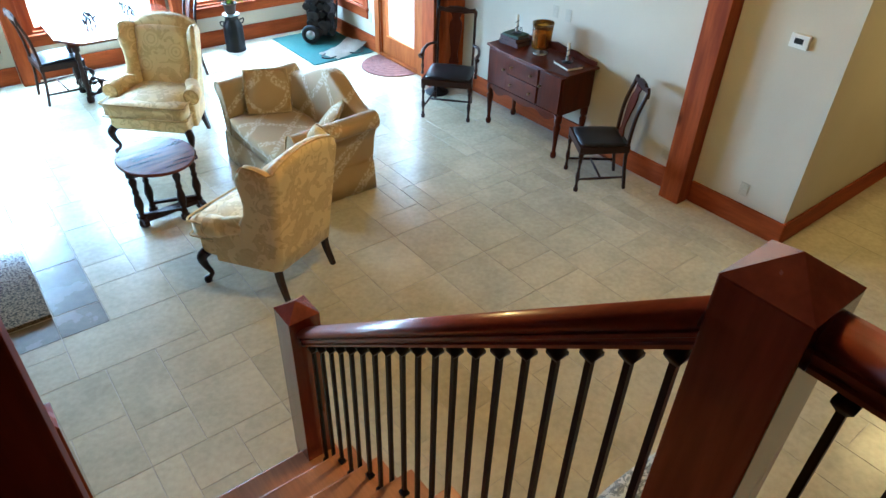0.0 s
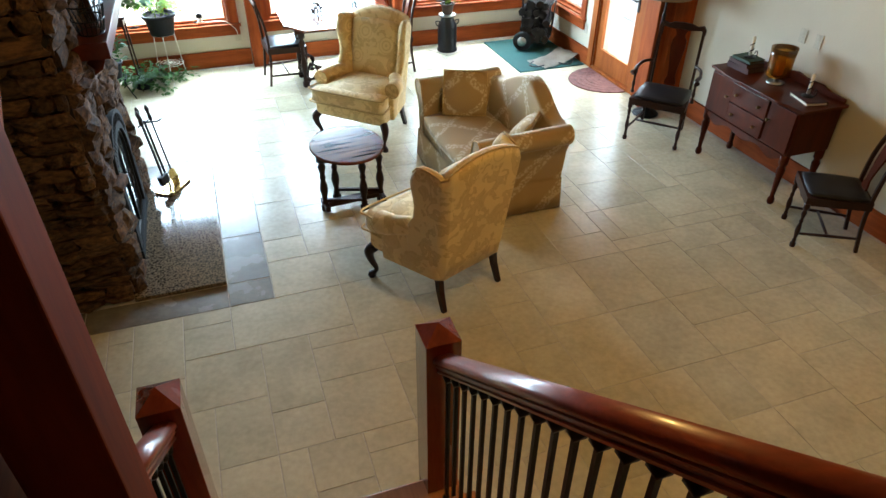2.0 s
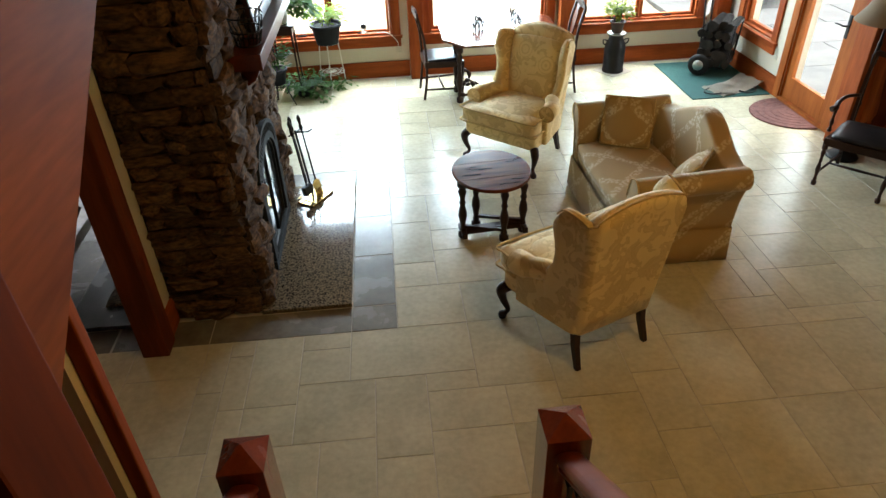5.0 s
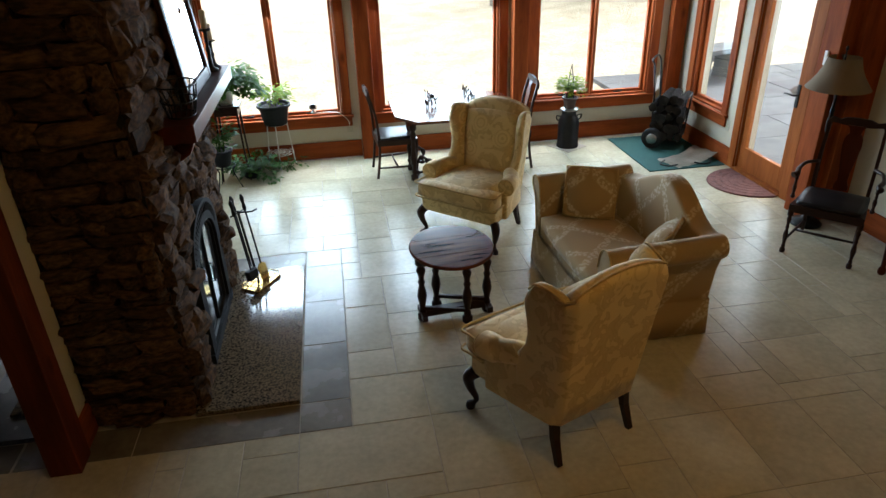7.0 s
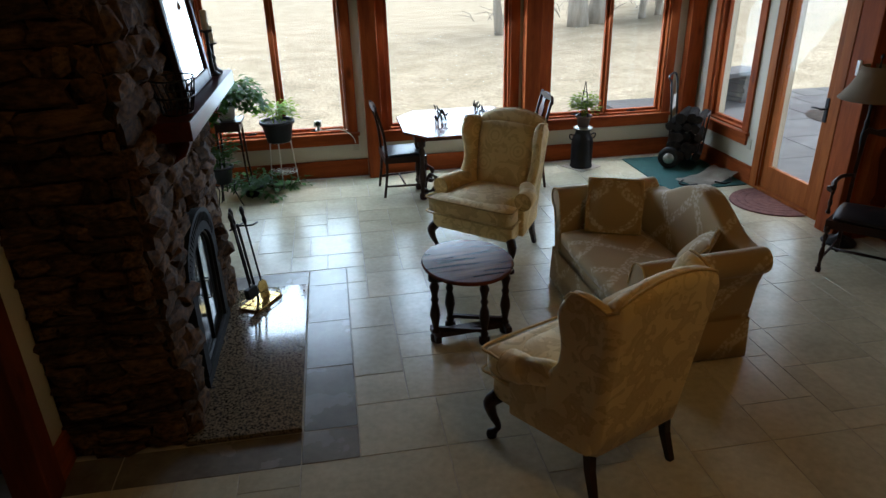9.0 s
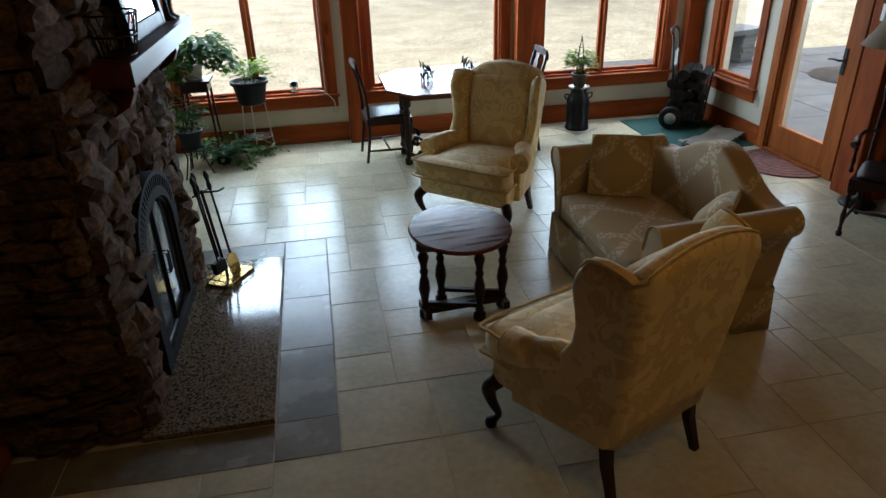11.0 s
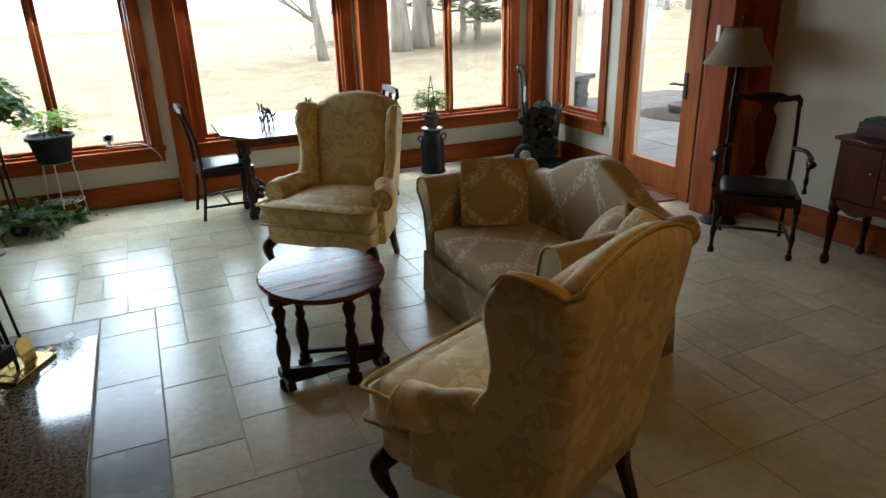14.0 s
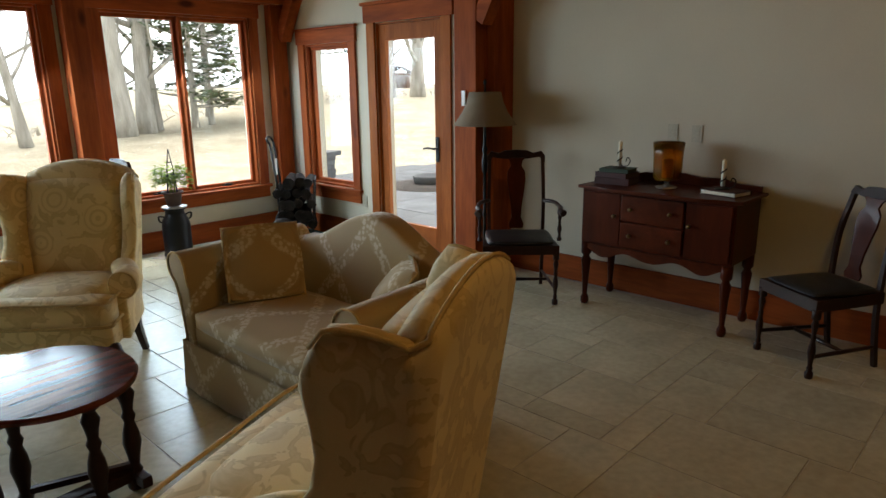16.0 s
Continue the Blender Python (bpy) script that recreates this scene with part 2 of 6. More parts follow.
def structure(name, boxes, material, label, category, bevel=0.0):
    bm = bmesh.new()
    for b in boxes:
        box(bm, *b, bevel)
    return solid(name, bm, material, label, category, kind="structure")


# ---- walls, ceiling and ground ----
TOP = 4.6
WIN = [(-0.85, 0.61), (1.07, 2.51), (2.97, 4.43)]
SILL, HEAD = 0.52, 2.22
xs = [-1.35, *[v for w in WIN for v in w], 5.1]
north = [(xs[i], xs[i + 1], 8.86, 9.06, SILL, HEAD) for i in (0, 2, 4, 6)]
north += [(-1.35, 5.1, 8.86, 9.06, -0.02, SILL), (-1.35, 5.1, 8.86, 9.06, HEAD, TOP)]
structure("wall_north", north, plaster, "cream plaster wall with three wide windows", "wall")
east = [(4.84, 5.04, 6.05, 6.52, -0.02, 2.10), (4.84, 5.04, 7.36, 7.75, -0.02, 2.10), (4.84, 5.04, 8.47, 8.86, -0.02, 2.10), (4.84, 5.04, 7.75, 8.47, -0.02, 0.53), (4.84, 5.04, 7.75, 8.47, 1.955, 2.10), (4.84, 5.04, 6.05, 8.86, 2.10, TOP)]
structure("wall_east", east, plaster, "cream plaster wall with a glass door and a window", "wall")
structure("wall_east_room", [(5.09, 5.28, 1.83, 6.05, -0.02, TOP)], plaster, "plain cream plaster wall behind the sideboard", "wall")
structure("wall_hall", [(5.28, 9.0, 1.83, 2.0, -0.02, TOP), (8.9, 9.1, -2.5, 1.83, -0.02, TOP)], plaster, "cream plaster walls of the hall", "wall")
# unseen south and west walls, dark to hold back bounced light
structure("wall_south", [(-6.0, 9.1, -2.7, -2.5, -0.02, TOP)], panel_wood, "unseen board wall behind the stair, kept dark to cut bounce light", "wall")
structure("wall_west", [(-6.1, -6.0, -2.7, 9.1, -0.02, TOP)], panel_wood, "unseen board wall of the next room, kept dark to cut bounce light", "wall")
structure("wall_north_west", [(-6.0, -5.0, 8.86, 9.06, -0.02, TOP), (-3.4, -1.35, 8.86, 9.06, -0.02, TOP), (-5.0, -3.4, 8.86, 9.06, -0.02, 0.95), (-5.0, -3.4, 8.86, 9.06, 2.2, TOP)], plaster, "cream plaster wall of the next room with a window", "wall")
structure("wall_chimney_end", [(-1.22, -1.04, 4.122, 4.33, -0.02, TOP)], plaster, "narrow strip of cream plaster between post and chimney", "wall")
structure("wall_west_room", [(-1.35, -1.05, 6.15, 8.86, -0.02, TOP)], plaster, "cream plaster wall beside the plants", "wall")
# ceiling out of view; its dark boards lower the room's bounce light
structure("ceiling", [(-6.1, 5.28, -2.7, 9.06, TOP, TOP + 0.15), (5.28, 9.1, -2.7, 2.0, TOP, TOP + 0.15)], ceiling_wood, "unseen board ceiling, kept dark to cut bounce light", "ceiling")
structure("floor", [(-6.1, 5.04, 6.05, 9.06, -0.12, -0.0022), (-6.1, 5.2, -2.7, 6.05, -0.12, -0.0022), (5.2, 9.1, -2.7, 2.0, -0.12, -0.0022)], grout, "tile bed with narrow grey joints", "floor")

# ---- timber frame, trim and skirting ----
for x in (0.90, 2.74, 4.72):
    bm = bmesh.new()
    box(bm, x - 0.09, x + 0.09, 8.70 if x < 4 else 8.74, 8.855, 0, 2.36, 0.008)
    solid("timber_post", bm, fir_z, "square fir timber post against the window wall", "post", "timber posts", "structure")
bm = bmesh.new()
box(bm, -1.05, 4.83, 8.66, 8.855, 2.36, 2.62, 0.008)
solid("timber_beam", bm, fir_x, "long fir timber beam above the windows", "beam", kind="structure")
bm = bmesh.new()
box(bm, 4.70, 4.835, 6.03, 6.26, 0, 2.878, 0.008)
box(bm, 4.835, 5.085, 5.955, 6.045, 0, TOP, 0.006)
solid("timber_post", bm, fir_z, "square fir timber post beside the glass door", "post", "timber posts", "structure")
bm = bmesh.new()
box(bm, 4.92, 5.085, 2.69, 2.89, 0, TOP, 0.008)
solid("timber_post", bm, fir_z, "square fir timber post against the room wall", "post", "timber posts", "structure")
# same fir as the other posts, its shade put into the colour
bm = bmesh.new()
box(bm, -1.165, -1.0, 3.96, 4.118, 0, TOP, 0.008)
solid("timber_post", bm, shaded_fir, "square fir post beside the stone chimney, shade in its colour", "post", "timber posts", "structure")
# curved braces rising from the posts along the east wall
for y0, lab in ((8.735, "curved fir knee brace on the corner post"), (6.025, "curved fir knee brace on the door post")):
    bm = bmesh.new()
    tube(bm, spline([(4.765, y0, 2.02), (4.765, y0 - 0.20, 2.36), (4.765, y0 - 0.44, 2.66), (4.765, y0 - 0.74, 2.90)], 6), 0.085, 4, True)
    solid("knee_brace", bm, fir_y, lab, "brace", "knee braces", "structure")
bm = bmesh.new()
box(bm, 4.66, 4.835, 1.85, 8.655, 2.88, 3.12, 0.008)
solid("timber_beam", bm, fir_y, "long fir timber beam along the east wall", "beam", kind="structure")


def skirting(name, a, b, z1, t, material, label):
    bm = bmesh.new()
    (x0, y0), (x1, y1) = a, b
    box(bm, min(x0, x1) - (t if x0 == x1 else 0), max(x0, x1), min(y0, y1) - (t if y0 == y1 else 0), max(y0, y1), 0, z1, 0.004)
    solid(name, bm, material, label, "baseboard", kind="structure")


skirting("baseboard", (-1.05, 8.858), (0.805, 8.858), 0.20, 0.022, fir_x, "tall fir baseboard under the windows")
skirting("baseboard", (0.995, 8.858), (2.645, 8.858), 0.20, 0.022, fir_x, "tall fir baseboard under the windows")
skirting("baseboard", (2.835, 8.858), (4.625, 8.858), 0.20, 0.022, fir_x, "tall fir baseboard under the windows")
skirting("baseboard", (4.838, 7.47), (4.838, 8.73), 0.20, 0.022, fir_y, "tall fir baseboard beside the glass door")
skirting("baseboard", (5.088, 2.895), (5.088, 5.95), 0.20, 0.022, fir_y, "tall fir baseboard along the room wall")
skirting("baseboard", (5.088, 1.808), (5.088, 2.685), 0.20, 0.022, fir_y, "tall fir baseboard along the room wall")
skirting("baseboard", (5.09, 1.828), (8.9, 1.828), 0.20, 0.022, fir_x, "tall fir baseboard of the hall")
skirting("baseboard", (-1.018, 4.122), (-1.018, 4.325), 0.20, 0.02, fir_y, "short fir baseboard beside the chimney")


def window(name, w, split, label, m, z0, z1, depth=0.10):
    """A window in its own plane: x along the wall, y outward from the room face, glass near the outside."""
    a, b = w
    th = thing(name, m, label, "window", "windows", "structure")
    c = 0.105
    for nm, bx in (("casing", (a - c, a + 0.0, -0.022, 0.0, z0 - 0.0, z1)), ("casing", (b, b + c, -0.022, 0.0, z0, z1)), ("head_casing", (a - c - 0.015, b + c + 0.015, -0.03, 0.0, z1, z1 + 0.13)), ("head_cap", (a - c - 0.03, b + c + 0.03, -0.045, 0.0, z1 + 0.132, z1 + 0.155)), ("window_sill", (a - c - 0.02, b + c + 0.02, -0.05, 0.0, z0 - 0.035, z0 - 0.003)), ("apron", (a - c, b + c, -0.022, 0.0, z0 - 0.14, z0 - 0.037))):
        bm = bmesh.new()
        box(bm, *bx, 0.003)
        part(nm, bm, fir_z if nm == "casing" else fir_x, th)
    bm = bmesh.new()
    for bx in ((a + 0.001, a + 0.022, 0.0, depth, z0 + 0.001, z1 - 0.001), (b - 0.022, b - 0.001, 0.0, depth, z0 + 0.001, z1 - 0.001), (a + 0.024, b - 0.024, 0.0, depth, z1 - 0.022, z1 - 0.001), (a + 0.024, b - 0.024, 0.0, depth, z0 + 0.001, z0 + 0.022)):
        box(bm, *bx)
    part("window_jamb", bm, fir_z, th)
    cuts = [a + 0.024, *([(a + b) / 2] if split else []), b - 0.024]
    for k in range(len(cuts) - 1):
        p, q = cuts[k] + (0.012 if k else 0), cuts[k + 1] - (0.012 if k < len(cuts) - 2 else 0)
        bm = bmesh.new()
        s = 0.032
        for bx in ((p, p + s, 0.05, 0.095, z0 + 0.024, z1 - 0.024), (q - s, q, 0.05, 0.095, z0 + 0.024, z1 - 0.024), (p + s + 0.001, q - s - 0.001, 0.05, 0.095, z0 + 0.024, z0 + 0.024 + s), (p + s + 0.001, q - s - 0.001, 0.05, 0.095, z1 - 0.024 - s, z1 - 0.024)):
            box(bm, *bx, 0.003)
        fr = part("window_frame", bm, fir_z, th)
        bm = bmesh.new()
        box(bm, p + s, q - s, 0.070, 0.076, z0 + 0.024 + s, z1 - 0.024 - s)
        pane = part("pane", bm, glass_mat, fr)
        pane.visible_shadow = False
        bm = bmesh.new()
        box(bm, (p + q) / 2 - 0.05, (p + q) / 2 + 0.05, 0.03, 0.049, z0 + 0.024, z0 + 0.037, 0.003)
        if split:
            tube(bm, [((p + q) / 2 + 0.03, 0.035, z0 + 0.037), ((p + q) / 2 + 0.06, 0.02, z0 + 0.045), ((p + q) / 2 - 0.02, 0.015, z0 + 0.045)], 0.006, 6)
            part("crank_handle", bm, iron, fr, "dark bronze window crank")
        else:
            bm.free()
    if split:
        bm = bmesh.new()
        box(bm, (a + b) / 2 - 0.0115, (a + b) / 2 + 0.0115, 0.0, 0.095, z0 + 0.024, z1 - 0.024)
        part("mullion", bm, fir_z, th)
    return th


window("window_1", WIN[0], True, "wide fir window with two panes facing the lawn", pose(0, 8.86, 0), SILL, HEAD)
window("window_2", WIN[1], False, "wide fir picture window facing the lawn", pose(0, 8.86, 0), SILL, HEAD)
window("window_3", WIN[2], True, "wide fir window with two panes facing the lawn", pose(0, 8.86, 0), SILL, HEAD)
window("window_4", (-8.47, -7.75), False, "narrow fir window beside the glass door", pose(4.84, 0, 0, 0, 0, -90), 0.53, 1.955)

# glass door in the east wall
door = thing("door_1", pose(4.84, 0, 0, 0, 0, -90), "fir door with one tall glass pane, closed", "door", "", "structure")
for nm, bx in (("casing", (-7.47, -7.36, -0.022, 0, 0, 2.10)), ("casing", (-6.52, -6.41, -0.022, 0, 0, 2.10)), ("head_casing", (-7.50, -6.38, -0.03, 0, 2.10, 2.25)), ("head_cap", (-7.52, -6.36, -0.05, 0, 2.252, 2.28)), ("threshold", (-7.355, -6.525, -0.03, 0.12, 0.0, 0.03))):
    bm = bmesh.new()
    box(bm, *bx, 0.004)
    part(nm, bm, fir_x if "head" in nm else door_fir, door)
bm = bmesh.new()
for bx in ((-7.355, -7.345, 0.0, 0.12, 0.03, 2.095), (-6.535, -6.525, 0.0, 0.12, 0.03, 2.095), (-7.343, -6.537, 0.0, 0.12, 2.085, 2.095)):
    box(bm, *bx)
part("door_jamb", bm, door_fir, door)
bm = bmesh.new()
for bx in ((-7.34, -7.255, 0.02, 0.064, 0.035, 2.08), (-6.635, -6.54, 0.02, 0.064, 0.035, 2.08), (-7.254, -6.636, 0.02, 0.064, 0.035, 0.27), (-7.254, -6.636, 0.02, 0.064, 1.94, 2.08)):
    box(bm, *bx, 0.004)
leaf = part("door_leaf", bm, door_fir, door)
bm = bmesh.new()
box(bm, -7.254, -6.636, 0.038, 0.046, 0.271, 1.939)
part("pane", bm, glass_mat, leaf).visible_shadow = False
bm = bmesh.new()
box(bm, -6.625, -6.585, 0.010, 0.0195, 0.88, 1.10, 0.004)
tube(bm, [(-6.605, 0.012, 1.0), (-6.605, -0.04, 1.0)], 0.010, 8)
tube(bm, spline([(-6.605, -0.038, 1.0), (-6.66, -0.042, 1.005), (-6.73, -0.036, 0.995)], 4), 0.009, 8)
part("door_handle", bm, iron, leaf, "dark bronze lever handle")

# ---- stair ----
RISE, RUN, FLIGHT = 0.19, 0.254, 8
LAND = RISE * FLIGHT
Y0 = 2.16
stair = thing("staircase", pose(0, 0, 0), "wooden stair with pine treads and fir sides", "stairs", "", "structure")
for k in range(FLIGHT):
    y = Y0 - RUN * k
    if k < FLIGHT - 1:
        bm = bmesh.new()
        box(bm, -0.10, 1.11, y - RUN, y + 0.03, RISE * (k + 1) - 0.035, RISE * (k + 1), 0.008)
        part("tread", bm, pine, stair)
    bm = bmesh.new()
    box(bm, -0.07, 1.08, y - 0.02, y, RISE * k + 0.0, RISE * (k + 1) - 0.036)
    part("riser", bm, pine, stair)
YT = Y0 - RUN * (FLIGHT - 1)
for x in (-0.085, 1.055):
    bm = bmesh.new()
    steps = [(Y0, 0.0)]
    for k in range(FLIGHT):
        steps += [(Y0 - RUN * k - 0.001, RISE * (k + 1) - 0.037)]
        if k < FLIGHT - 1:
            steps += [(Y0 - RUN * (k + 1) - 0.001, RISE * (k + 1) - 0.037)]
    pts = steps + [(YT - 0.02, LAND - 0.30), (Y0 - 0.42, 0.0)]
    prism(bm, [(-y, z) for y, z in pts], 0.03, pose(x + 0.03, 0, 0) @ pose(0, 0, 0, 0, 0, 90) @ Matrix.Diagonal((-1, 1, 1, 1)))
    part("stringer", bm, pine, stair)
bm = bmesh.new()
box(bm, -1.35, 1.14, -2.5, YT - 0.003, LAND - 0.04, LAND, 0.006)
part("landing_board", bm, pine, stair)
bm = bmesh.new()
box(bm, -1.33, 1.10, -2.5, YT - 0.025, LAND - 0.26, LAND - 0.042)
part("landing_frame", bm, fir_x, stair)
# upper flight, rising past the chimney side
for k in range(10):
    y, z = YT + 0.04 + RUN * k, LAND + RISE * (k + 1)
    bm = bmesh.new()
    box(bm, -1.22, -0.13, y - 0.03, y + RUN, z - 0.035, z, 0.008)
    part("tread", bm, pine, stair)
    bm = bmesh.new()
    box(bm, -1.20, -0.16, y, y + 0.02, z - RISE, z - 0.036)
    part("riser", bm, pine, stair)
# stringers and soffit take the darkened pine, shade painted in
for x in (-1.20, -0.155):
    bm = bmesh.new()
    ya, yb = YT + 0.04, YT + 0.04 + RUN * 10
    slope = RISE / RUN
    prism(bm, [(ya, LAND - 0.24), (ya + 0.31, LAND - 0.24), (yb, LAND - 0.47 + slope * (yb - ya)), (yb, LAND + 0.15 + slope * (yb - ya)), (ya, LAND + 0.15)], 0.03, pose(x + 0.03, 0, 0, 0, 0, 90))
    part("stringer", bm, shaded_pine, stair, "wide knotty pine stringer, darkened as in shade")
bm = bmesh.new()
prism(bm, [(ya + 0.3, LAND - 0.215 + slope * 0.3), (yb, LAND - 0.215 + slope * (yb - ya)), (yb, LAND - 0.2 + slope * (yb - ya)), (ya + 0.3, LAND - 0.2 + slope * 0.3)], 1.0, pose(-0.16, 0, 0, 0, 0, 90))
part("soffit", bm, shaded_pine, stair, "knotty pine boarding under the upper flight, darkened as in shade")
bm = bmesh.new()
box(bm, -1.35, -0.12, yb, 4.0, LAND + RISE * 10 - 0.04, LAND + RISE * 10)
part("upper_landing", bm, pine, stair)
structure("wall_under_stair", [(-1.35, -0.395, 2.10, 2.17, -0.02, 2.10)], plaster, "cream plaster wall closing the space under the stair", "wall")
structure("trim", [(-0.394, -0.345, 2.135, 2.18, 0, 2.20)], fir_z, "stained fir corner post at the end of the wall under the stair", "trim", 0.006)

# one side of the moulded rail, from the underside up over two fillets to the round top
RAIL_SIDE = [(0.028, 0.0), (0.030, 0.012), (0.023, 0.016), (0.025, 0.026), (0.034, 0.032), (0.034, 0.042), (0.028, 0.046), (0.032, 0.054), (0.044, 0.060), (0.046, 0.074), (0.041, 0.086), (0.029, 0.095), (0.012, 0.099)]
RAIL_PROFILE = RAIL_SIDE + [(-a, b) for a, b in reversed(RAIL_SIDE)]


def newel(x, y, z0, z1, label, w=0.15):
    th = thing("newel_post", pose(x, y, z0), label, "newel post", "newel posts")
    bm = bmesh.new()
    h = z1 - z0
    box(bm, -w / 2, w / 2, -w / 2, w / 2, 0, h - 0.055, 0.004)
    part("shaft", bm, cherry, th)
    bm = bmesh.new()
    vs = [bm.verts.new((sx * w / 2, sy * w / 2, h - 0.055)) for sx, sy in ((-1, -1), (1, -1), (1, 1), (-1, 1))]
    top = bm.verts.new((0, 0, h))
    for k in range(4):
        bm.faces.new((vs[k], vs[(k + 1) % 4], top))
    bm.faces.new(vs[::-1])
    part("cap", bm, cherry, th, "low pyramid cap")
    return th


def railing(a, b, n, label, foot):
    """A moulded rail from a to b (its underside) on iron balusters; foot(y) is the height that each stands on."""
    a, b = Vector(a), Vector(b)
    th = thing("stair_railing", pose(*a), label, "railing", "stair railings")
    bm = bmesh.new()
    d = (b - a)
    ends = [[bm.verts.new(off + Vector((px, 0, pz)) if abs(d.y) > abs(d.x) else off + Vector((0, px, pz))) for px, pz in RAIL_PROFILE] for off in (Vector((0, 0, 0)), d)]
    k = len(RAIL_PROFILE)
    for i in range(k):
        f = bm.faces.new((ends[0][i], ends[1][i], ends[1][(i + 1) % k], ends[0][(i + 1) % k]))
        f.smooth = 8 <= i <= 16
    bm.faces.new(ends[0])
    bm.faces.new(ends[1][::-1])
    bmesh.ops.recalc_face_normals(bm, faces=bm.faces)
    part("handrail", bm, cherry_y, th, "glossy moulded cherry handrail")
    for i in range(n):
        t = (i + 0.6) / n
        p = a + d * t
        z0 = foot(p.y)
        bm = bmesh.new()
        q = p - a
        h = p.z - z0
        m = Matrix.Translation((q.x, q.y, q.z - h))
        box(bm, -0.0075, 0.0075, -0.0075, 0.0075, 0.0, h + 0.008, 0, m)
        for z, s in ((0.0, 1), (h - 0.0, -1)):
            lathe(bm, [(0.022, 0), (0.022, 0.012), (0.011, 0.030)] if s > 0 else [(0.011, -0.050), (0.026, -0.032), (0.026, -0.022), (0.021, -0.018), (0.021, 0.010)], m @ Matrix.Translation((0, 0, z)) @ pose(0, 0, 0, 0, 0, 45), 4)
        part("baluster", bm, iron, th)
    return th


def tread_top(y):
    return min(LAND, RISE * max(1, math.floor((Y0 - y) / RUN) + 1))


def upper_top(y):
    return LAND + RISE * max(1, math.floor((y - YT - 0.04) / RUN) + 1)


RX, LX = 1.02, -0.04
POST_X1, POST_Y0, POST_Y1 = 0.07, 1.24, 1.395
newel(RX, 2.18, 0.0, 1.19, "square cherry newel post at the stair foot with a pyramid cap")
newel(LX, 2.18, 0.0, 1.19, "square cherry newel post at the stair foot with a pyramid cap")
newel(1.062, 0.36, LAND, 2.53, "thick square cherry newel post at the landing", 0.155)
SL = 0.793
railing((RX, 2.105, 0.985), (RX, 0.438, 0.985 + SL * 1.667), 19, "cherry handrail on black iron balusters down the stair", tread_top)
railing((LX, 2.105, 0.985), (LX, POST_Y1, 0.985 + SL * (2.105 - POST_Y1)), 8, "cherry handrail between newel post and timber post", tread_top)
railing((LX, POST_Y0, 0.985 + SL * (2.105 - POST_Y0)), (LX, 0.45, 0.985 + SL * 1.655), 7, "cherry handrail above the timber post", tread_top)
railing((1.062, 0.282, 2.36), (1.062, -2.48, 2.36), 26, "level cherry handrail on iron balusters along the landing", lambda y: LAND)
railing((-0.145, YT + 0.10, LAND + 1.0), (-0.145, YT + 0.10 + RUN * 8, LAND + 1.0 + RISE * 8), 18, "cherry handrail on iron balusters of the upper flight", upper_top)
# fir post whose shaded faces are given by a darker base colour
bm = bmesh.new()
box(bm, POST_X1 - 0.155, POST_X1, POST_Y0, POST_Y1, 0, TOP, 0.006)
solid("timber_post", bm, shaded_fir, "tall square fir post standing in the stair, shade in its colour", "post", "timber posts", "structure")

# ---- cloth and other surfaces of the furniture ----


def link_math(n, l, op, a, b):
    """A math node on two values or sockets."""
    k = n.new("ShaderNodeMath")
    k.operation = op
    for i, v in enumerate((a, b)):
        if isinstance(v, (int, float)):
            k.inputs[i].default_value = v
        else:
            l.new(v, k.inputs[i])
    return k.outputs[0]


def ramp_of(n, l, socket, stops):
    """Black and white steps along a value."""
    r = n.new("ShaderNodeValToRGB")
    e = r.color_ramp.elements
    while len(e) < len(stops):
        e.new(0.5)
    for k, (p, v) in enumerate(stops):
        e[k].position, e[k].color = p, (v, v, v, 1)
    l.new(socket, r.inputs["Fac"])
    return r.outputs[0]


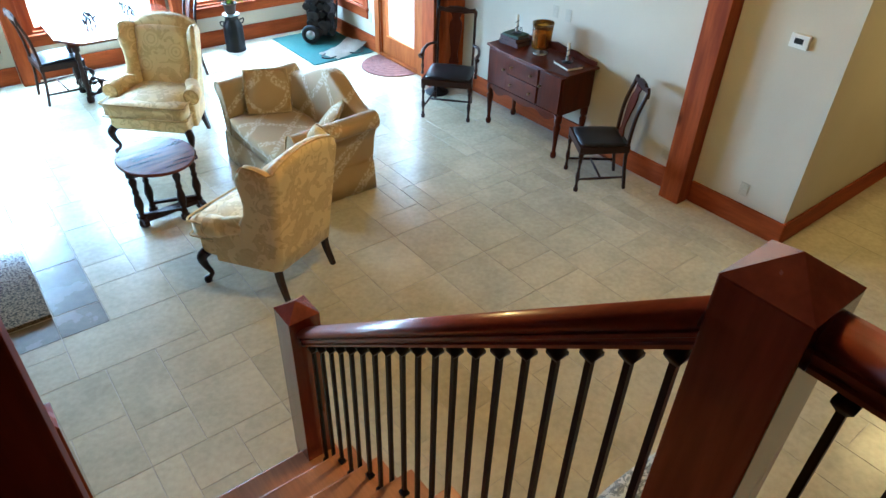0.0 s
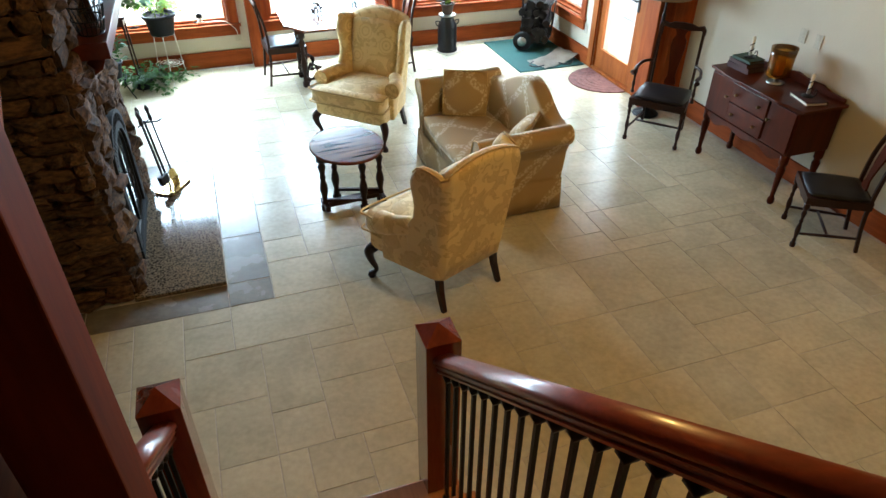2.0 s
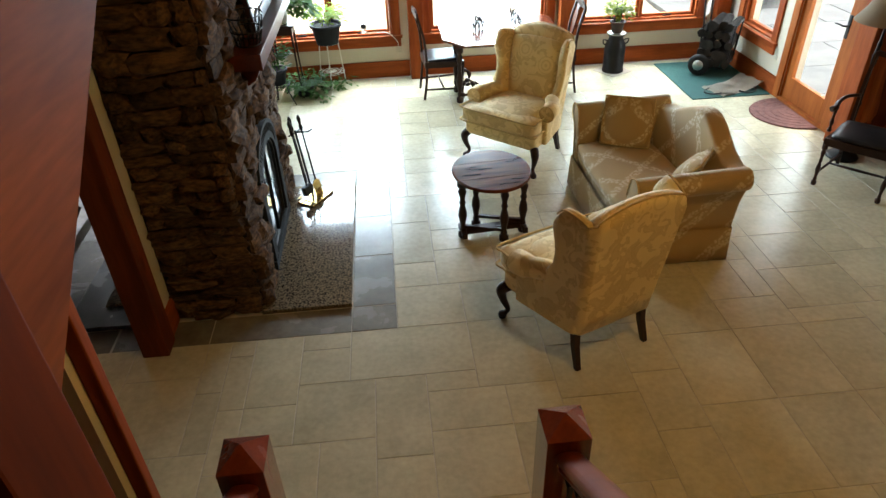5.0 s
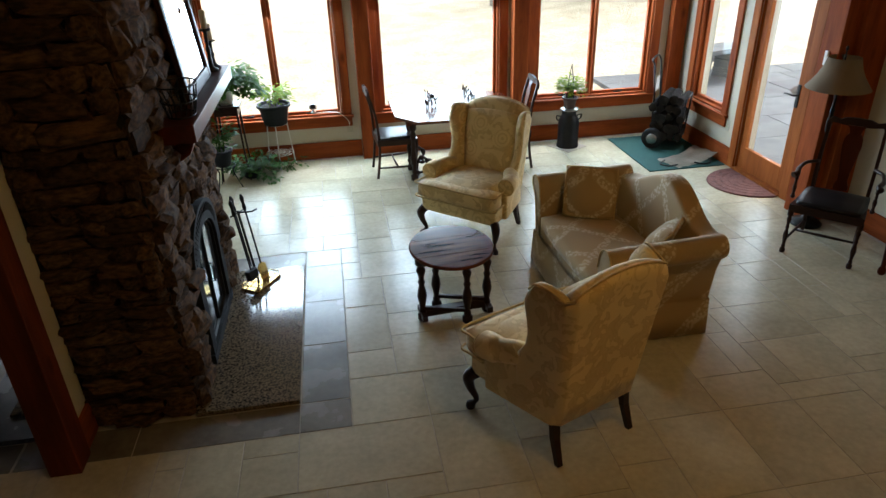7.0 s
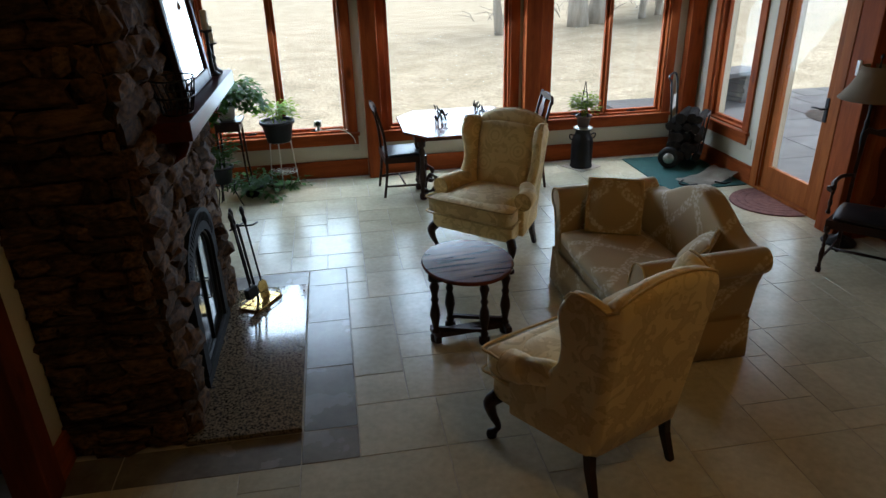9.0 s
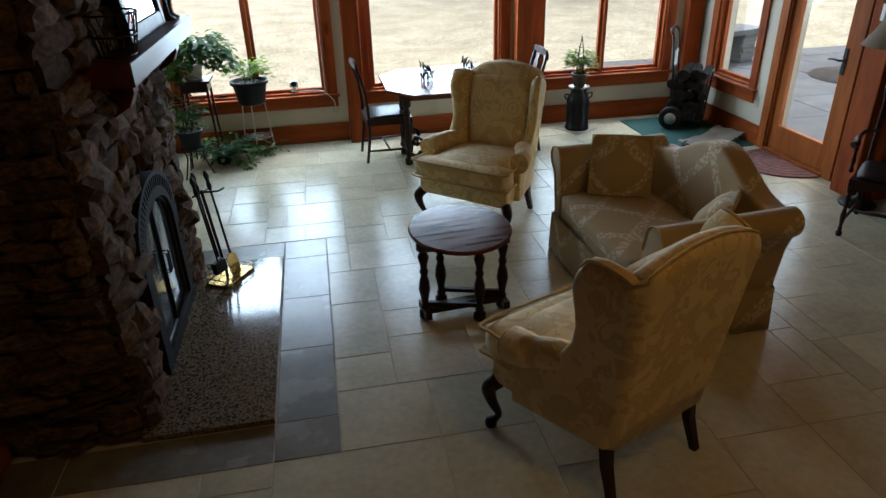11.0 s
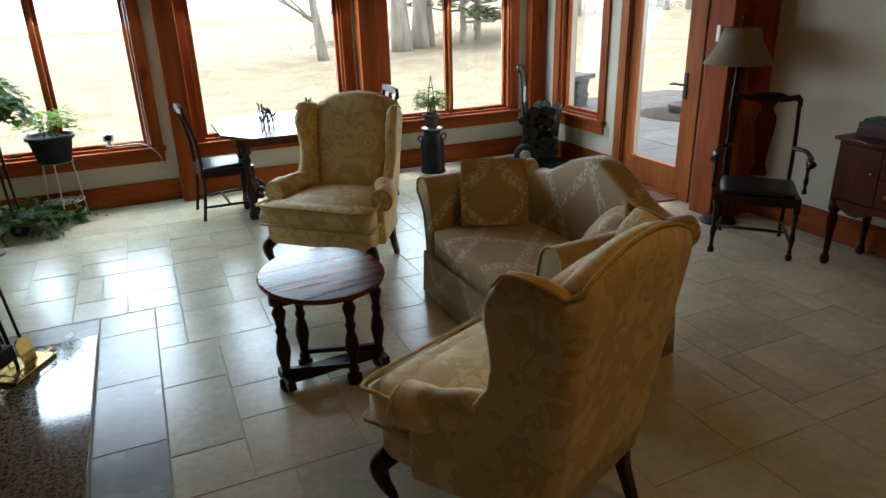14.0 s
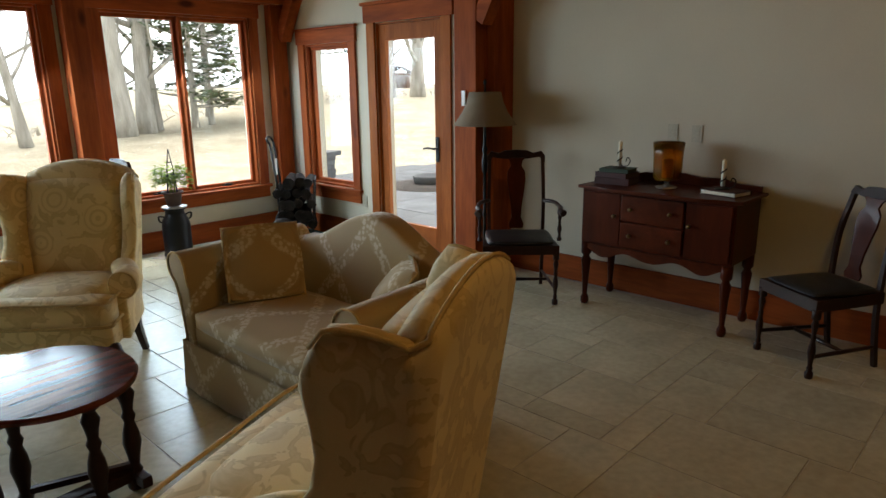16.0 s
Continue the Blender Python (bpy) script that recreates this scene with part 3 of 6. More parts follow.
def fabric(name, base, motif, scale, amount, lattice=False):
    """Woven cloth, tone on tone: swirling leaves with rosettes, or leafy garlands in crossing bands."""
    m = mat(name, base, 0.75, tuple(c * 0.88 for c in base), 2.5, 260, 0.18, bump_distance=0.001, fine_mix=0.15)
    n, l = m.node_tree.nodes, m.node_tree.links
    b = n["Principled BSDF"]
    b.inputs["Sheen Weight"].default_value = 0.25
    before = b.inputs["Base Color"].links[0].from_socket
    tc = n.new("ShaderNodeTexCoord")
    pos = tc.outputs["Object"]
    dist, warp = n.new("ShaderNodeTexNoise"), n.new("ShaderNodeVectorMath")
    dist.inputs["Scale"].default_value = scale * 0.5
    warp.operation = "MULTIPLY_ADD"
    warp.inputs[1].default_value = (0.025,) * 3 if lattice else (0.05,) * 3
    l.new(pos, dist.inputs["Vector"])
    l.new(dist.outputs["Color"], warp.inputs[0])
    l.new(pos, warp.inputs[2])
    leaf = n.new("ShaderNodeTexVoronoi")
    if lattice:
        leaf.inputs["Scale"].default_value = scale
        l.new(warp.outputs[0], leaf.inputs["Vector"])
        leafy = ramp_of(n, l, leaf.outputs["Distance"], ((0.42, 1), (0.62, 0.15)))
        sep = n.new("ShaderNodeSeparateXYZ")
        l.new(warp.outputs[0], sep.inputs[0])
        rise = link_math(n, l, "ADD", sep.outputs["Z"], sep.outputs["Y"])
        bands = []
        for sign in (1, -1):
            along = link_math(n, l, "MULTIPLY", sep.outputs["X"], sign)
            p = link_math(n, l, "PINGPONG", link_math(n, l, "ADD", rise, along), 0.23)
            bands.append(ramp_of(n, l, p, ((0.030, 1), (0.046, 0))))
        fac = link_math(n, l, "MULTIPLY", link_math(n, l, "MAXIMUM", bands[0], bands[1]), leafy)
    else:
        swirl = n.new("ShaderNodeTexNoise")
        swirl.inputs["Scale"].default_value, swirl.inputs["Detail"].default_value = scale * 1.9, 2.5
        swirl.inputs["Distortion"].default_value = 1.3
        l.new(pos, swirl.inputs["Vector"])
        leaves_ = ramp_of(n, l, swirl.outputs["Fac"], ((0.50, 0), (0.53, 1), (0.60, 0.55), (0.68, 0.9)))
        leaf.inputs["Scale"].default_value = scale * 0.75
        leaf.inputs["Randomness"].default_value = 0.7
        l.new(warp.outputs[0], leaf.inputs["Vector"])
        ring = link_math(n, l, "SINE", link_math(n, l, "MULTIPLY", leaf.outputs["Distance"], 55.0), 0.0)
        petals = ramp_of(n, l, ring, ((0.25, 0), (0.55, 1)))
        inside = ramp_of(n, l, leaf.outputs["Distance"], ((0.25, 1), (0.28, 0)))
        rose = link_math(n, l, "MULTIPLY", link_math(n, l, "MULTIPLY", petals, 0.65), inside)
        around = link_math(n, l, "MULTIPLY", leaves_, link_math(n, l, "SUBTRACT", 1.0, inside))
        fac = link_math(n, l, "ADD", rose, around)
    fac = link_math(n, l, "MULTIPLY", fac, amount)
    mix = n.new("ShaderNodeMix")
    mix.data_type = "RGBA"
    l.new(fac, mix.inputs["Factor"])
    l.new(before, mix.inputs["A"])
    mix.inputs["B"].default_value = (*motif, 1)
    l.new(mix.outputs["Result"], b.inputs["Base Color"])
    return m


damask = fabric("cream_damask", (0.85, 0.655, 0.31), (0.53, 0.35, 0.13), 4.6, 0.66)
sofa_cloth = fabric("tan_leaf_lattice_cloth", (0.47, 0.315, 0.13), (0.70, 0.59, 0.38), 42.0, 0.85, True)
piping = mat("piping_cord", (0.64, 0.46, 0.20), 0.8, (0.52, 0.36, 0.15), 30, 200, 0.2)
knob_metal = mat("aged_brass", (0.25, 0.17, 0.07), 0.35, (0.14, 0.09, 0.04), 20, 80, 0.1, 0.9)
brass = mat("polished_brass", (0.65, 0.45, 0.16), 0.22, (0.5, 0.33, 0.1), 15, 80, 0.05, 1.0)
pewter = mat("pewter", (0.45, 0.44, 0.42), 0.3, (0.32, 0.31, 0.30), 15, 80, 0.05, 1.0)
white_wire = mat("white_painted_wire", (0.75, 0.75, 0.72), 0.4, (0.68, 0.68, 0.64), 20, 80, 0.05)
white_plastic = mat("white_plastic", (0.78, 0.77, 0.72), 0.35, (0.74, 0.73, 0.68), 8, 80, 0.03)
dark_pot = mat("dark_plastic_pot", (0.016, 0.018, 0.022), 0.5, (0.010, 0.011, 0.014), 10, 90, 0.08)
terra = mat("brown_pot", (0.10, 0.06, 0.04), 0.6, (0.06, 0.035, 0.025), 12, 90, 0.1)
soil = mat("potting_soil", (0.03, 0.02, 0.014), 0.95, (0.015, 0.01, 0.008), 30, 120, 0.6, bump_distance=0.01)
leaf_green = mat("leaf_green", (0.028, 0.085, 0.008), 0.6, (0.010, 0.038, 0.005), 14, 80, 0.1, vary=0.35, island=True)
leaf_pale = mat("leaf_yellow_green", (0.16, 0.22, 0.012), 0.7, (0.04, 0.10, 0.008), 14, 80, 0.1, vary=0.3, island=True)
milk_paint = mat("dark_milk_can_paint", (0.005, 0.006, 0.007), 0.4, (0.010, 0.009, 0.008), 7, 90, 0.2)
mat_green = mat("green_matting", (0.015, 0.075, 0.066), 0.95, (0.010, 0.055, 0.05), 18, 300, 0.6, bump_distance=0.004)
mat_red = mat("brown_red_doormat", (0.20, 0.085, 0.07), 0.95, (0.13, 0.055, 0.048), 20, 220, 0.6, bump_distance=0.005)
canvas = mat("grey_canvas", (0.36, 0.32, 0.26), 0.9, (0.28, 0.24, 0.19), 6, 240, 0.3, bump_distance=0.002)
bark = mat("firewood_bark", (0.03, 0.024, 0.02), 0.9, (0.011, 0.009, 0.008), 14, 70, 0.8, bump_distance=0.015)
split_wood = mat("split_firewood", (0.40, 0.33, 0.24), 0.8, (0.28, 0.22, 0.15), 10, 60, 0.4, vary=0.25)
rubber = mat("black_rubber", (0.012, 0.012, 0.012), 0.7, (0.02, 0.02, 0.02), 12, 90, 0.2)
shade_cloth = mat("beige_lamp_shade", (0.20, 0.15, 0.095), 0.85, (0.175, 0.13, 0.08), 4, 240, 0.12, bump_distance=0.001)
amber = mat("amber_glass", (0.90, 0.48, 0.04), 0.12, (0.5, 0.2, 0.015), 3, 30, 0.0)
amber.node_tree.nodes["Principled BSDF"].inputs["Transmission Weight"].default_value = 0.9
wax = mat("ivory_wax", (0.75, 0.70, 0.58), 0.5, (0.70, 0.64, 0.5), 8, 80, 0.05)
yellow_wax = mat("yellow_wax", (0.70, 0.42, 0.08), 0.5, (0.62, 0.36, 0.06), 8, 80, 0.05)
book_red = mat("dark_red_book_cloth", (0.05, 0.007, 0.005), 0.7, (0.03, 0.004, 0.003), 12, 160, 0.2)
book_green = mat("dark_green_book_cloth", (0.02, 0.05, 0.025), 0.6, (0.014, 0.035, 0.018), 12, 160, 0.2)
book_cream = mat("cream_book_cloth", (0.45, 0.38, 0.24), 0.6, (0.38, 0.31, 0.18), 12, 160, 0.2)
old_pages = mat("darkened_book_pages", (0.09, 0.05, 0.03), 0.8, (0.06, 0.03, 0.02), 40, 200, 0.2)
ivory_plastic = mat("ivory_plastic", (0.46, 0.43, 0.33), 0.4, (0.43, 0.40, 0.31), 8, 80, 0.03)
paper = mat("book_pages", (0.70, 0.64, 0.50), 0.8, (0.6, 0.54, 0.4), 40, 200, 0.2)
stone = mat("field_stone", (0.13, 0.066, 0.027), 0.9, (0.038, 0.022, 0.012), 5, 38, 0.7, vary=0.38, bump_distance=0.012, fine_mix=0.4)
mortar = mat("dark_mortar", (0.030, 0.025, 0.020), 0.95, (0.018, 0.015, 0.012), 10, 90, 0.6, bump_distance=0.01)
granite = mat("speckled_granite", (0.20, 0.148, 0.09), 0.05, (0.035, 0.027, 0.02), 70, 260, 0.0, coat=0.6, contrast=(0.38, 0.58), fine_mix=0.5)
slate = mat("black_slate", (0.05, 0.052, 0.056), 0.25, (0.03, 0.031, 0.034), 6, 60, 0.15)
cast_iron = mat("grey_cast_iron", (0.016, 0.017, 0.019), 0.75, (0.010, 0.0105, 0.012), 14, 120, 0.15, 0.0)
mirror_mat = mat("mirror", (0.85, 0.86, 0.86), 0.02, (0.84, 0.85, 0.85), 1, 2, 0.0, 1.0, fine_mix=0.0)
fire_glass = mat("smoked_glass", (0.03, 0.03, 0.03), 0.08, (0.025, 0.025, 0.025), 2, 4, 0.0, 0.0)
for leafy in (leaf_green, leaf_pale):
    ln, ll = leafy.node_tree.nodes, leafy.node_tree.links
    glow, both = ln.new("ShaderNodeBsdfTranslucent"), ln.new("ShaderNodeMixShader")
    glow.inputs["Color"].default_value = (0.26, 0.36, 0.03, 1) if leafy is leaf_pale else (0.08, 0.19, 0.012, 1)
    both.inputs[0].default_value = 0.25
    ll.new(ln["Principled BSDF"].outputs[0], both.inputs[1])
    ll.new(glow.outputs[0], both.inputs[2])
    ll.new(both.outputs[0], ln["Material Output"].inputs["Surface"])
for dull in (leather, cast_iron, milk_paint, dark_pot, bark, stone, mortar, leaf_green, leaf_pale, rubber):
    dull.node_tree.nodes["Principled BSDF"].inputs["Specular IOR Level"].default_value = 0.2


def soft(bm, bevel, seg=3):
    bmesh.ops.bevel(bm, geom=bm.edges[:], offset=bevel, segments=seg, affect="EDGES", profile=0.5)


def cushion(bm, x0, x1, y0, y1, z0, z1, puff=0.03, m=None, n=10):
    """A stuffed cushion: crowned on both faces, full at the seams."""
    rows = []
    for side in (1, -1):
        g = []
        for j in range(n + 1):
            r = []
            for i in range(n + 1):
                u, v = i / n * 2 - 1, j / n * 2 - 1
                k = (1 - u ** 4) * (1 - v ** 4)
                pin = 1 - 0.035 * (u * u * v * v) * 2
                x = (x0 + x1) / 2 + u * (x1 - x0) / 2 * pin
                y = (y0 + y1) / 2 + v * (y1 - y0) / 2 * pin
                z = (z0 + z1) / 2 + side * ((z1 - z0) / 2 + puff * (k - 0.4))
                r.append(bm.verts.new((x, y, z)))
            g.append(r)
        rows.append(g)
    fs = []
    for g in rows:
        for j in range(n):
            for i in range(n):
                fs.append(bm.faces.new((g[j][i], g[j][i + 1], g[j + 1][i + 1], g[j + 1][i])))
    a, b = rows
    edge = [(0, i) for i in range(n)] + [(j, n) for j in range(n)] + [(n, n - i) for i in range(n)] + [(n - j, 0) for j in range(n)]
    for k in range(len(edge)):
        p, q = edge[k], edge[(k + 1) % len(edge)]
        fs.append(bm.faces.new((a[p[0]][p[1]], b[p[0]][p[1]], b[q[0]][q[1]], a[q[0]][q[1]])))
    bmesh.ops.recalc_face_normals(bm, faces=fs)
    for f in fs:
        f.smooth = True
    if m is not None:
        bmesh.ops.transform(bm, matrix=m, verts=[v for g in rows for r in g for v in r])


def cabriole(bm, x, y, h, sx):
    """A curved leg that swells at the knee and ends in a pad foot."""
    pts = [(x, y, h), (x + 0.030 * sx, y + 0.030, h * 0.82), (x + 0.022 * sx, y + 0.022, h * 0.55), (x - 0.002 * sx, y, h * 0.28), (x + 0.006 * sx, y + 0.008, 0.045), (x + 0.022 * sx, y + 0.025, 0.02), (x + 0.022 * sx, y + 0.025, 0.0)]
    rr = [0.040, 0.038, 0.026, 0.017, 0.016, 0.030, 0.026]
    line = spline(pts, 4)
    rad = [rr[min(i // 4, 5)] * (1 - (i % 4) / 4) + rr[min(i // 4 + 1, 6)] * ((i % 4) / 4) for i in range(len(line))]
    tube(bm, line, rad, 10)


def wing_chair(m, label):
    """Local y points to the front; the origin lies between the back feet."""
    th = thing("wing_chair", m, label, "armchair", "wing chairs")
    for s in (-1, 1):
        bm = bmesh.new()
        cabriole(bm, 0.362 * s, 0.594, 0.27, s)
        part("leg", bm, dark_wood, th, "dark cabriole front leg")
        bm = bmesh.new()
        tube(bm, [(0.25 * s, 0.04, 0.30), (0.253 * s, 0.02, 0.15), (0.26 * s, -0.03, 0.0)], [0.032, 0.028, 0.022], 4, True)
        part("leg", bm, dark_wood, th, "dark raked back leg")
    bm = bmesh.new()
    box(bm, -0.30, 0.30, 0.0, 0.63, 0.25, 0.395)
    for v in bm.verts:
        v.co.x *= 1 + 0.27 * v.co.y / 0.61
    soft(bm, 0.03)
    part("seat_base", bm, damask, th, smooth=True)
    bm = bmesh.new()
    cushion(bm, -0.315, 0.315, 0.06, 0.66, 0.405, 0.54, 0.045)
    cushion(bm, -0.395, 0.395, 0.485, 0.69, 0.405, 0.53, 0.03)
    seat = part("seat_cushion", bm, damask, th, "thick loose seat cushion, wider in front of the arms")
    for z in (0.408, 0.533):
        bm = bmesh.new()
        tube(bm, spline([(-0.388, 0.49, z), (-0.398, 0.60, z), (-0.375, 0.69, z), (0.0, 0.698, z), (0.375, 0.69, z), (0.398, 0.60, z), (0.388, 0.49, z)], 5), 0.0075, 6)
        part("piping", bm, piping, seat)
    # one upholstered shell: back with a shaped crest, wings curving forward
    def reach(z):
        pts = ((0.26, 0.24), (0.62, 0.24), (0.68, 0.19), (0.76, 0.16), (0.86, 0.17), (0.98, 0.195), (1.06, 0.185), (1.3, 0.15))
        for (za, la), (zb, lb) in zip(pts, pts[1:]):
            if z <= zb:
                return la + (lb - la) * max(0, z - za) / (zb - za)
        return 0.15

    def plan(u, z, inset):
        """u from -1 (left wing tip) over the back to 1 (right wing tip)."""
        w, lean = 0.29 + 0.05 * (z - 0.26) / 0.85, -0.14 * (z - 0.28)
        a, sgn = abs(u), 1 if u > 0 else -1
        if a < 0.5:
            return (w * u / 0.5 * (0.92 if a > 0.46 else 1), lean + inset)
        q = (a - 0.5) / 0.5
        f = reach(z) + 0.0 - lean * 0.55
        return (sgn * (w + 0.16 * f * q * q + 0.02 * q - inset), lean + 0.02 + f * q + (inset if q < 0.05 else 0))

    def top_z(u):
        a = abs(u)
        if a < 0.5:
            return 1.055 + 0.105 * math.cos(math.pi * a) ** 0.7 if a < 0.495 else 1.055
        q = (a - 0.5) / 0.5
        return 1.055 + 0.045 * math.sin(math.pi / 2 * min(1, q / 0.78)) - 0.12 * max(0, q - 0.76) ** 2 / 0.0576
    us = [-1, -0.985, -0.96, -0.9, -0.8, -0.7, -0.6, -0.53, -0.5, -0.47, -0.42, -0.3, -0.15, 0, 0.15, 0.3, 0.42, 0.47, 0.5, 0.53, 0.6, 0.7, 0.8, 0.9, 0.96, 0.985, 1]
    vs = [0, 0.15, 0.3, 0.4, 0.5, 0.6, 0.7, 0.8, 0.88, 0.94, 0.975, 0.993, 1.0]
    bm = bmesh.new()
    shells = []
    for side in (0, 1):
        g = []
        for u in us:
            col = []
            for v in vs:
                z = 0.26 + v * (top_z(u) - 0.26)
                edge = max(0, (v - 0.93) / 0.07) ** 2 + max(0, (abs(u) - 0.955) / 0.045) ** 2
                half = (0.060 if abs(u) < 0.48 else 0.040) * math.sqrt(max(0.02, 1 - min(1, edge)))
                x, y = plan(u, z, 0.040 - half if side == 0 else 0.040 + half)
                col.append(bm.verts.new((x, y, z)))
            g.append(col)
        shells.append(g)
    fs = []
    for g in shells:
        for a, b in zip(g, g[1:]):
            for k in range(len(vs) - 1):
                fs.append(bm.faces.new((a[k], b[k], b[k + 1], a[k + 1])))
    ga, gb = shells
    for i in range(len(us) - 1):
        for k in (0, len(vs) - 1):
            fs.append(bm.faces.new((ga[i][k], ga[i + 1][k], gb[i + 1][k], gb[i][k])))
    for k in range(len(vs) - 1):
        for i in (0, len(us) - 1):
            fs.append(bm.faces.new((ga[i][k], ga[i][k + 1], gb[i][k + 1], gb[i][k])))
    bmesh.ops.recalc_face_normals(bm, faces=bm.faces)
    for f in bm.faces:
        f.smooth = True
    shell = part("backrest", bm, damask, th, "high back with wings in one piece")
    bm = bmesh.new()
    tube(bm, [(*plan(u, top_z(u), 0.012), top_z(u) - 0.004) for u in [k / 40 * 1.9 - 0.95 for k in range(41)]], 0.0065, 6)
    part("piping", bm, piping, shell)
    bm = bmesh.new()
    cushion(bm, -0.262, 0.262, 0.0, 0.59, -0.055, 0.055, 0.035, pose(0, 0.08, 0.48, 98, 0, 0))
    part("back_pad", bm, damask, th)
    for s in (-1, 1):
        bm = bmesh.new()
        box(bm, 0.265 * s - 0.035, 0.265 * s + 0.035, 0.03, 0.46, 0.255, 0.56)
        for v in bm.verts:
            v.co.x += s * 0.225 * v.co.y
        soft(bm, 0.02)
        part("arm_panel", bm, damask, th, smooth=True)
        bm = bmesh.new()
        line = spline([(0.25 * s, 0.20, 0.59), (0.325 * s, 0.26, 0.59), (0.385 * s, 0.37, 0.572), (0.395 * s, 0.465, 0.56)], 4)
        tube(bm, line, [0.03, 0.045, 0.055, 0.06] + [0.066] * 4 + [0.077] * 4 + [0.074], 14)
        soft(bm, 0.008, 2)
        arm = part("armrest", bm, damask, th, "rolled armrest")
        bm = bmesh.new()
        ring = [(0.395 * s + 0.070 * math.cos(a), 0.467, 0.56 + 0.070 * math.sin(a)) for a in [2 * math.pi * k / 20 for k in range(21)]]
        tube(bm, ring, 0.006, 6)
        part("piping", bm, piping, arm)
    return th


def love_seat(m, label):
    th = thing("love_seat", m, label, "sofa")
    bm = bmesh.new()
    box(bm, -0.60, 0.60, 0.02, 0.76, 0.17, 0.36)
    soft(bm, 0.02)
    part("seat_base", bm, sofa_cloth, th, smooth=True)
    # skirt with corner pleats
    for nm, pts in (("front", [(-0.655, 0.79), (0.655, 0.79)]), ("back", [(0.655, -0.02), (-0.655, -0.02)]), ("side", [(0.665, 0.785), (0.665, -0.015)]), ("side", [(-0.665, -0.015), (-0.665, 0.785)])):
        bm = bmesh.new()
        (xa, ya), (xb, yb_) = pts
        n = 24
        cols = []
        for i in range(n + 1):
            t = i / n
            x, y = xa + (xb - xa) * t, ya + (yb_ - ya) * t
            w = 0.004 * math.sin(t * 31) + 0.006 * math.sin(t * 9 + 1)
            nx, ny = (yb_ - ya), -(xb - xa)
            ln = math.hypot(nx, ny)
            nx, ny = -nx / ln, -ny / ln
            cols.append([bm.verts.new((x + nx * (w * k + 0.018 * k + o), y + ny * (w * k + 0.018 * k + o), z)) for k, z, o in ((0, 0.27, 0), (0.5, 0.15, 0), (1, 0.012, 0), (1, 0.012, -0.012), (0, 0.27, -0.012))])
        for a, b in zip(cols, cols[1:]):
            for q in range(4):
                bm.faces.new((a[q], b[q], b[q + 1], a[q + 1])).smooth = True
        bmesh.ops.recalc_face_normals(bm, faces=bm.faces)
        part("skirt", bm, sofa_cloth, th)
    bm = bmesh.new()
    cushion(bm, -0.555, 0.555, 0.16, 0.80, 0.355, 0.455, 0.035, n=14)
    part("seat_cushion", bm, sofa_cloth, th)
    top = [(x, 0.71 + 0.19 * (0.5 + 0.5 * math.cos(math.pi * min(1, abs(x) / 0.58))) ** 1.1) for x in [-0.62 + 0.062 * k for k in range(21)]]
    bm = bmesh.new()
    prism(bm, [(-0.62, 0.20), *top, (0.62, 0.20)], 0.16, pose(0, 0, 0))
    for v in bm.verts:
        v.co.y += -0.16 * (v.co.z - 0.2)
    soft(bm, 0.03)
    part("backrest", bm, sofa_cloth, th, "camel-shaped backrest", smooth=True)
    for s in (-1, 1):
        arc = [(0.655 + 0.085 * math.cos(a), 0.675 + 0.085 * math.sin(a)) for a in [math.radians(q) for q in range(170, -75, -20)]]
        out = [(0.555, 0.05), (0.555, 0.58), *arc, (0.655, 0.50), (0.635, 0.28), (0.65, 0.05)]
        bm = bmesh.new()
        prism(bm, [(s * x, z) for x, z in out], 0.80, pose(0, -0.03, 0), 0.012)
        for v in bm.verts:
            k = max(0, (v.co.z - 0.3) / 0.35)
            v.co.x += s * 0.02 * k
            v.co.z -= 0.03 * max(0, v.co.y - 0.2) * k
        arm = part("armrest", bm, sofa_cloth, th, "rolled armrest", smooth=True)
        bm = bmesh.new()
        tube(bm, [(s * (x + 0.02 * max(0, (z - 0.3) / 0.35)), 0.772, z - 0.017 * max(0, (z - 0.3) / 0.35)) for x, z in out[1:-1]], 0.006, 6)
        part("piping", bm, piping, arm)
    return th


def turned(bm, x, y, z0, z1, r, m=None, n=12):
    """A turned leg or post: block, ring, vase, ring, block."""
    h = z1 - z0
    prof = [(0.85, 0), (1.0, 0.02), (1.0, 0.09), (0.55, 0.11), (0.75, 0.15), (0.5, 0.19), (0.65, 0.27), (0.95, 0.38), (0.8, 0.47), (0.5, 0.55), (0.72, 0.60), (0.5, 0.64), (0.62, 0.70), (0.9, 0.78), (0.6, 0.83), (0.6, 0.85), (1.05, 0.87), (1.05, 1.0)]
    lathe(bm, [(a * r, z0 + b * h) for a, b in prof], (m or Matrix()) @ Matrix.Translation((x, y, 0)), n)


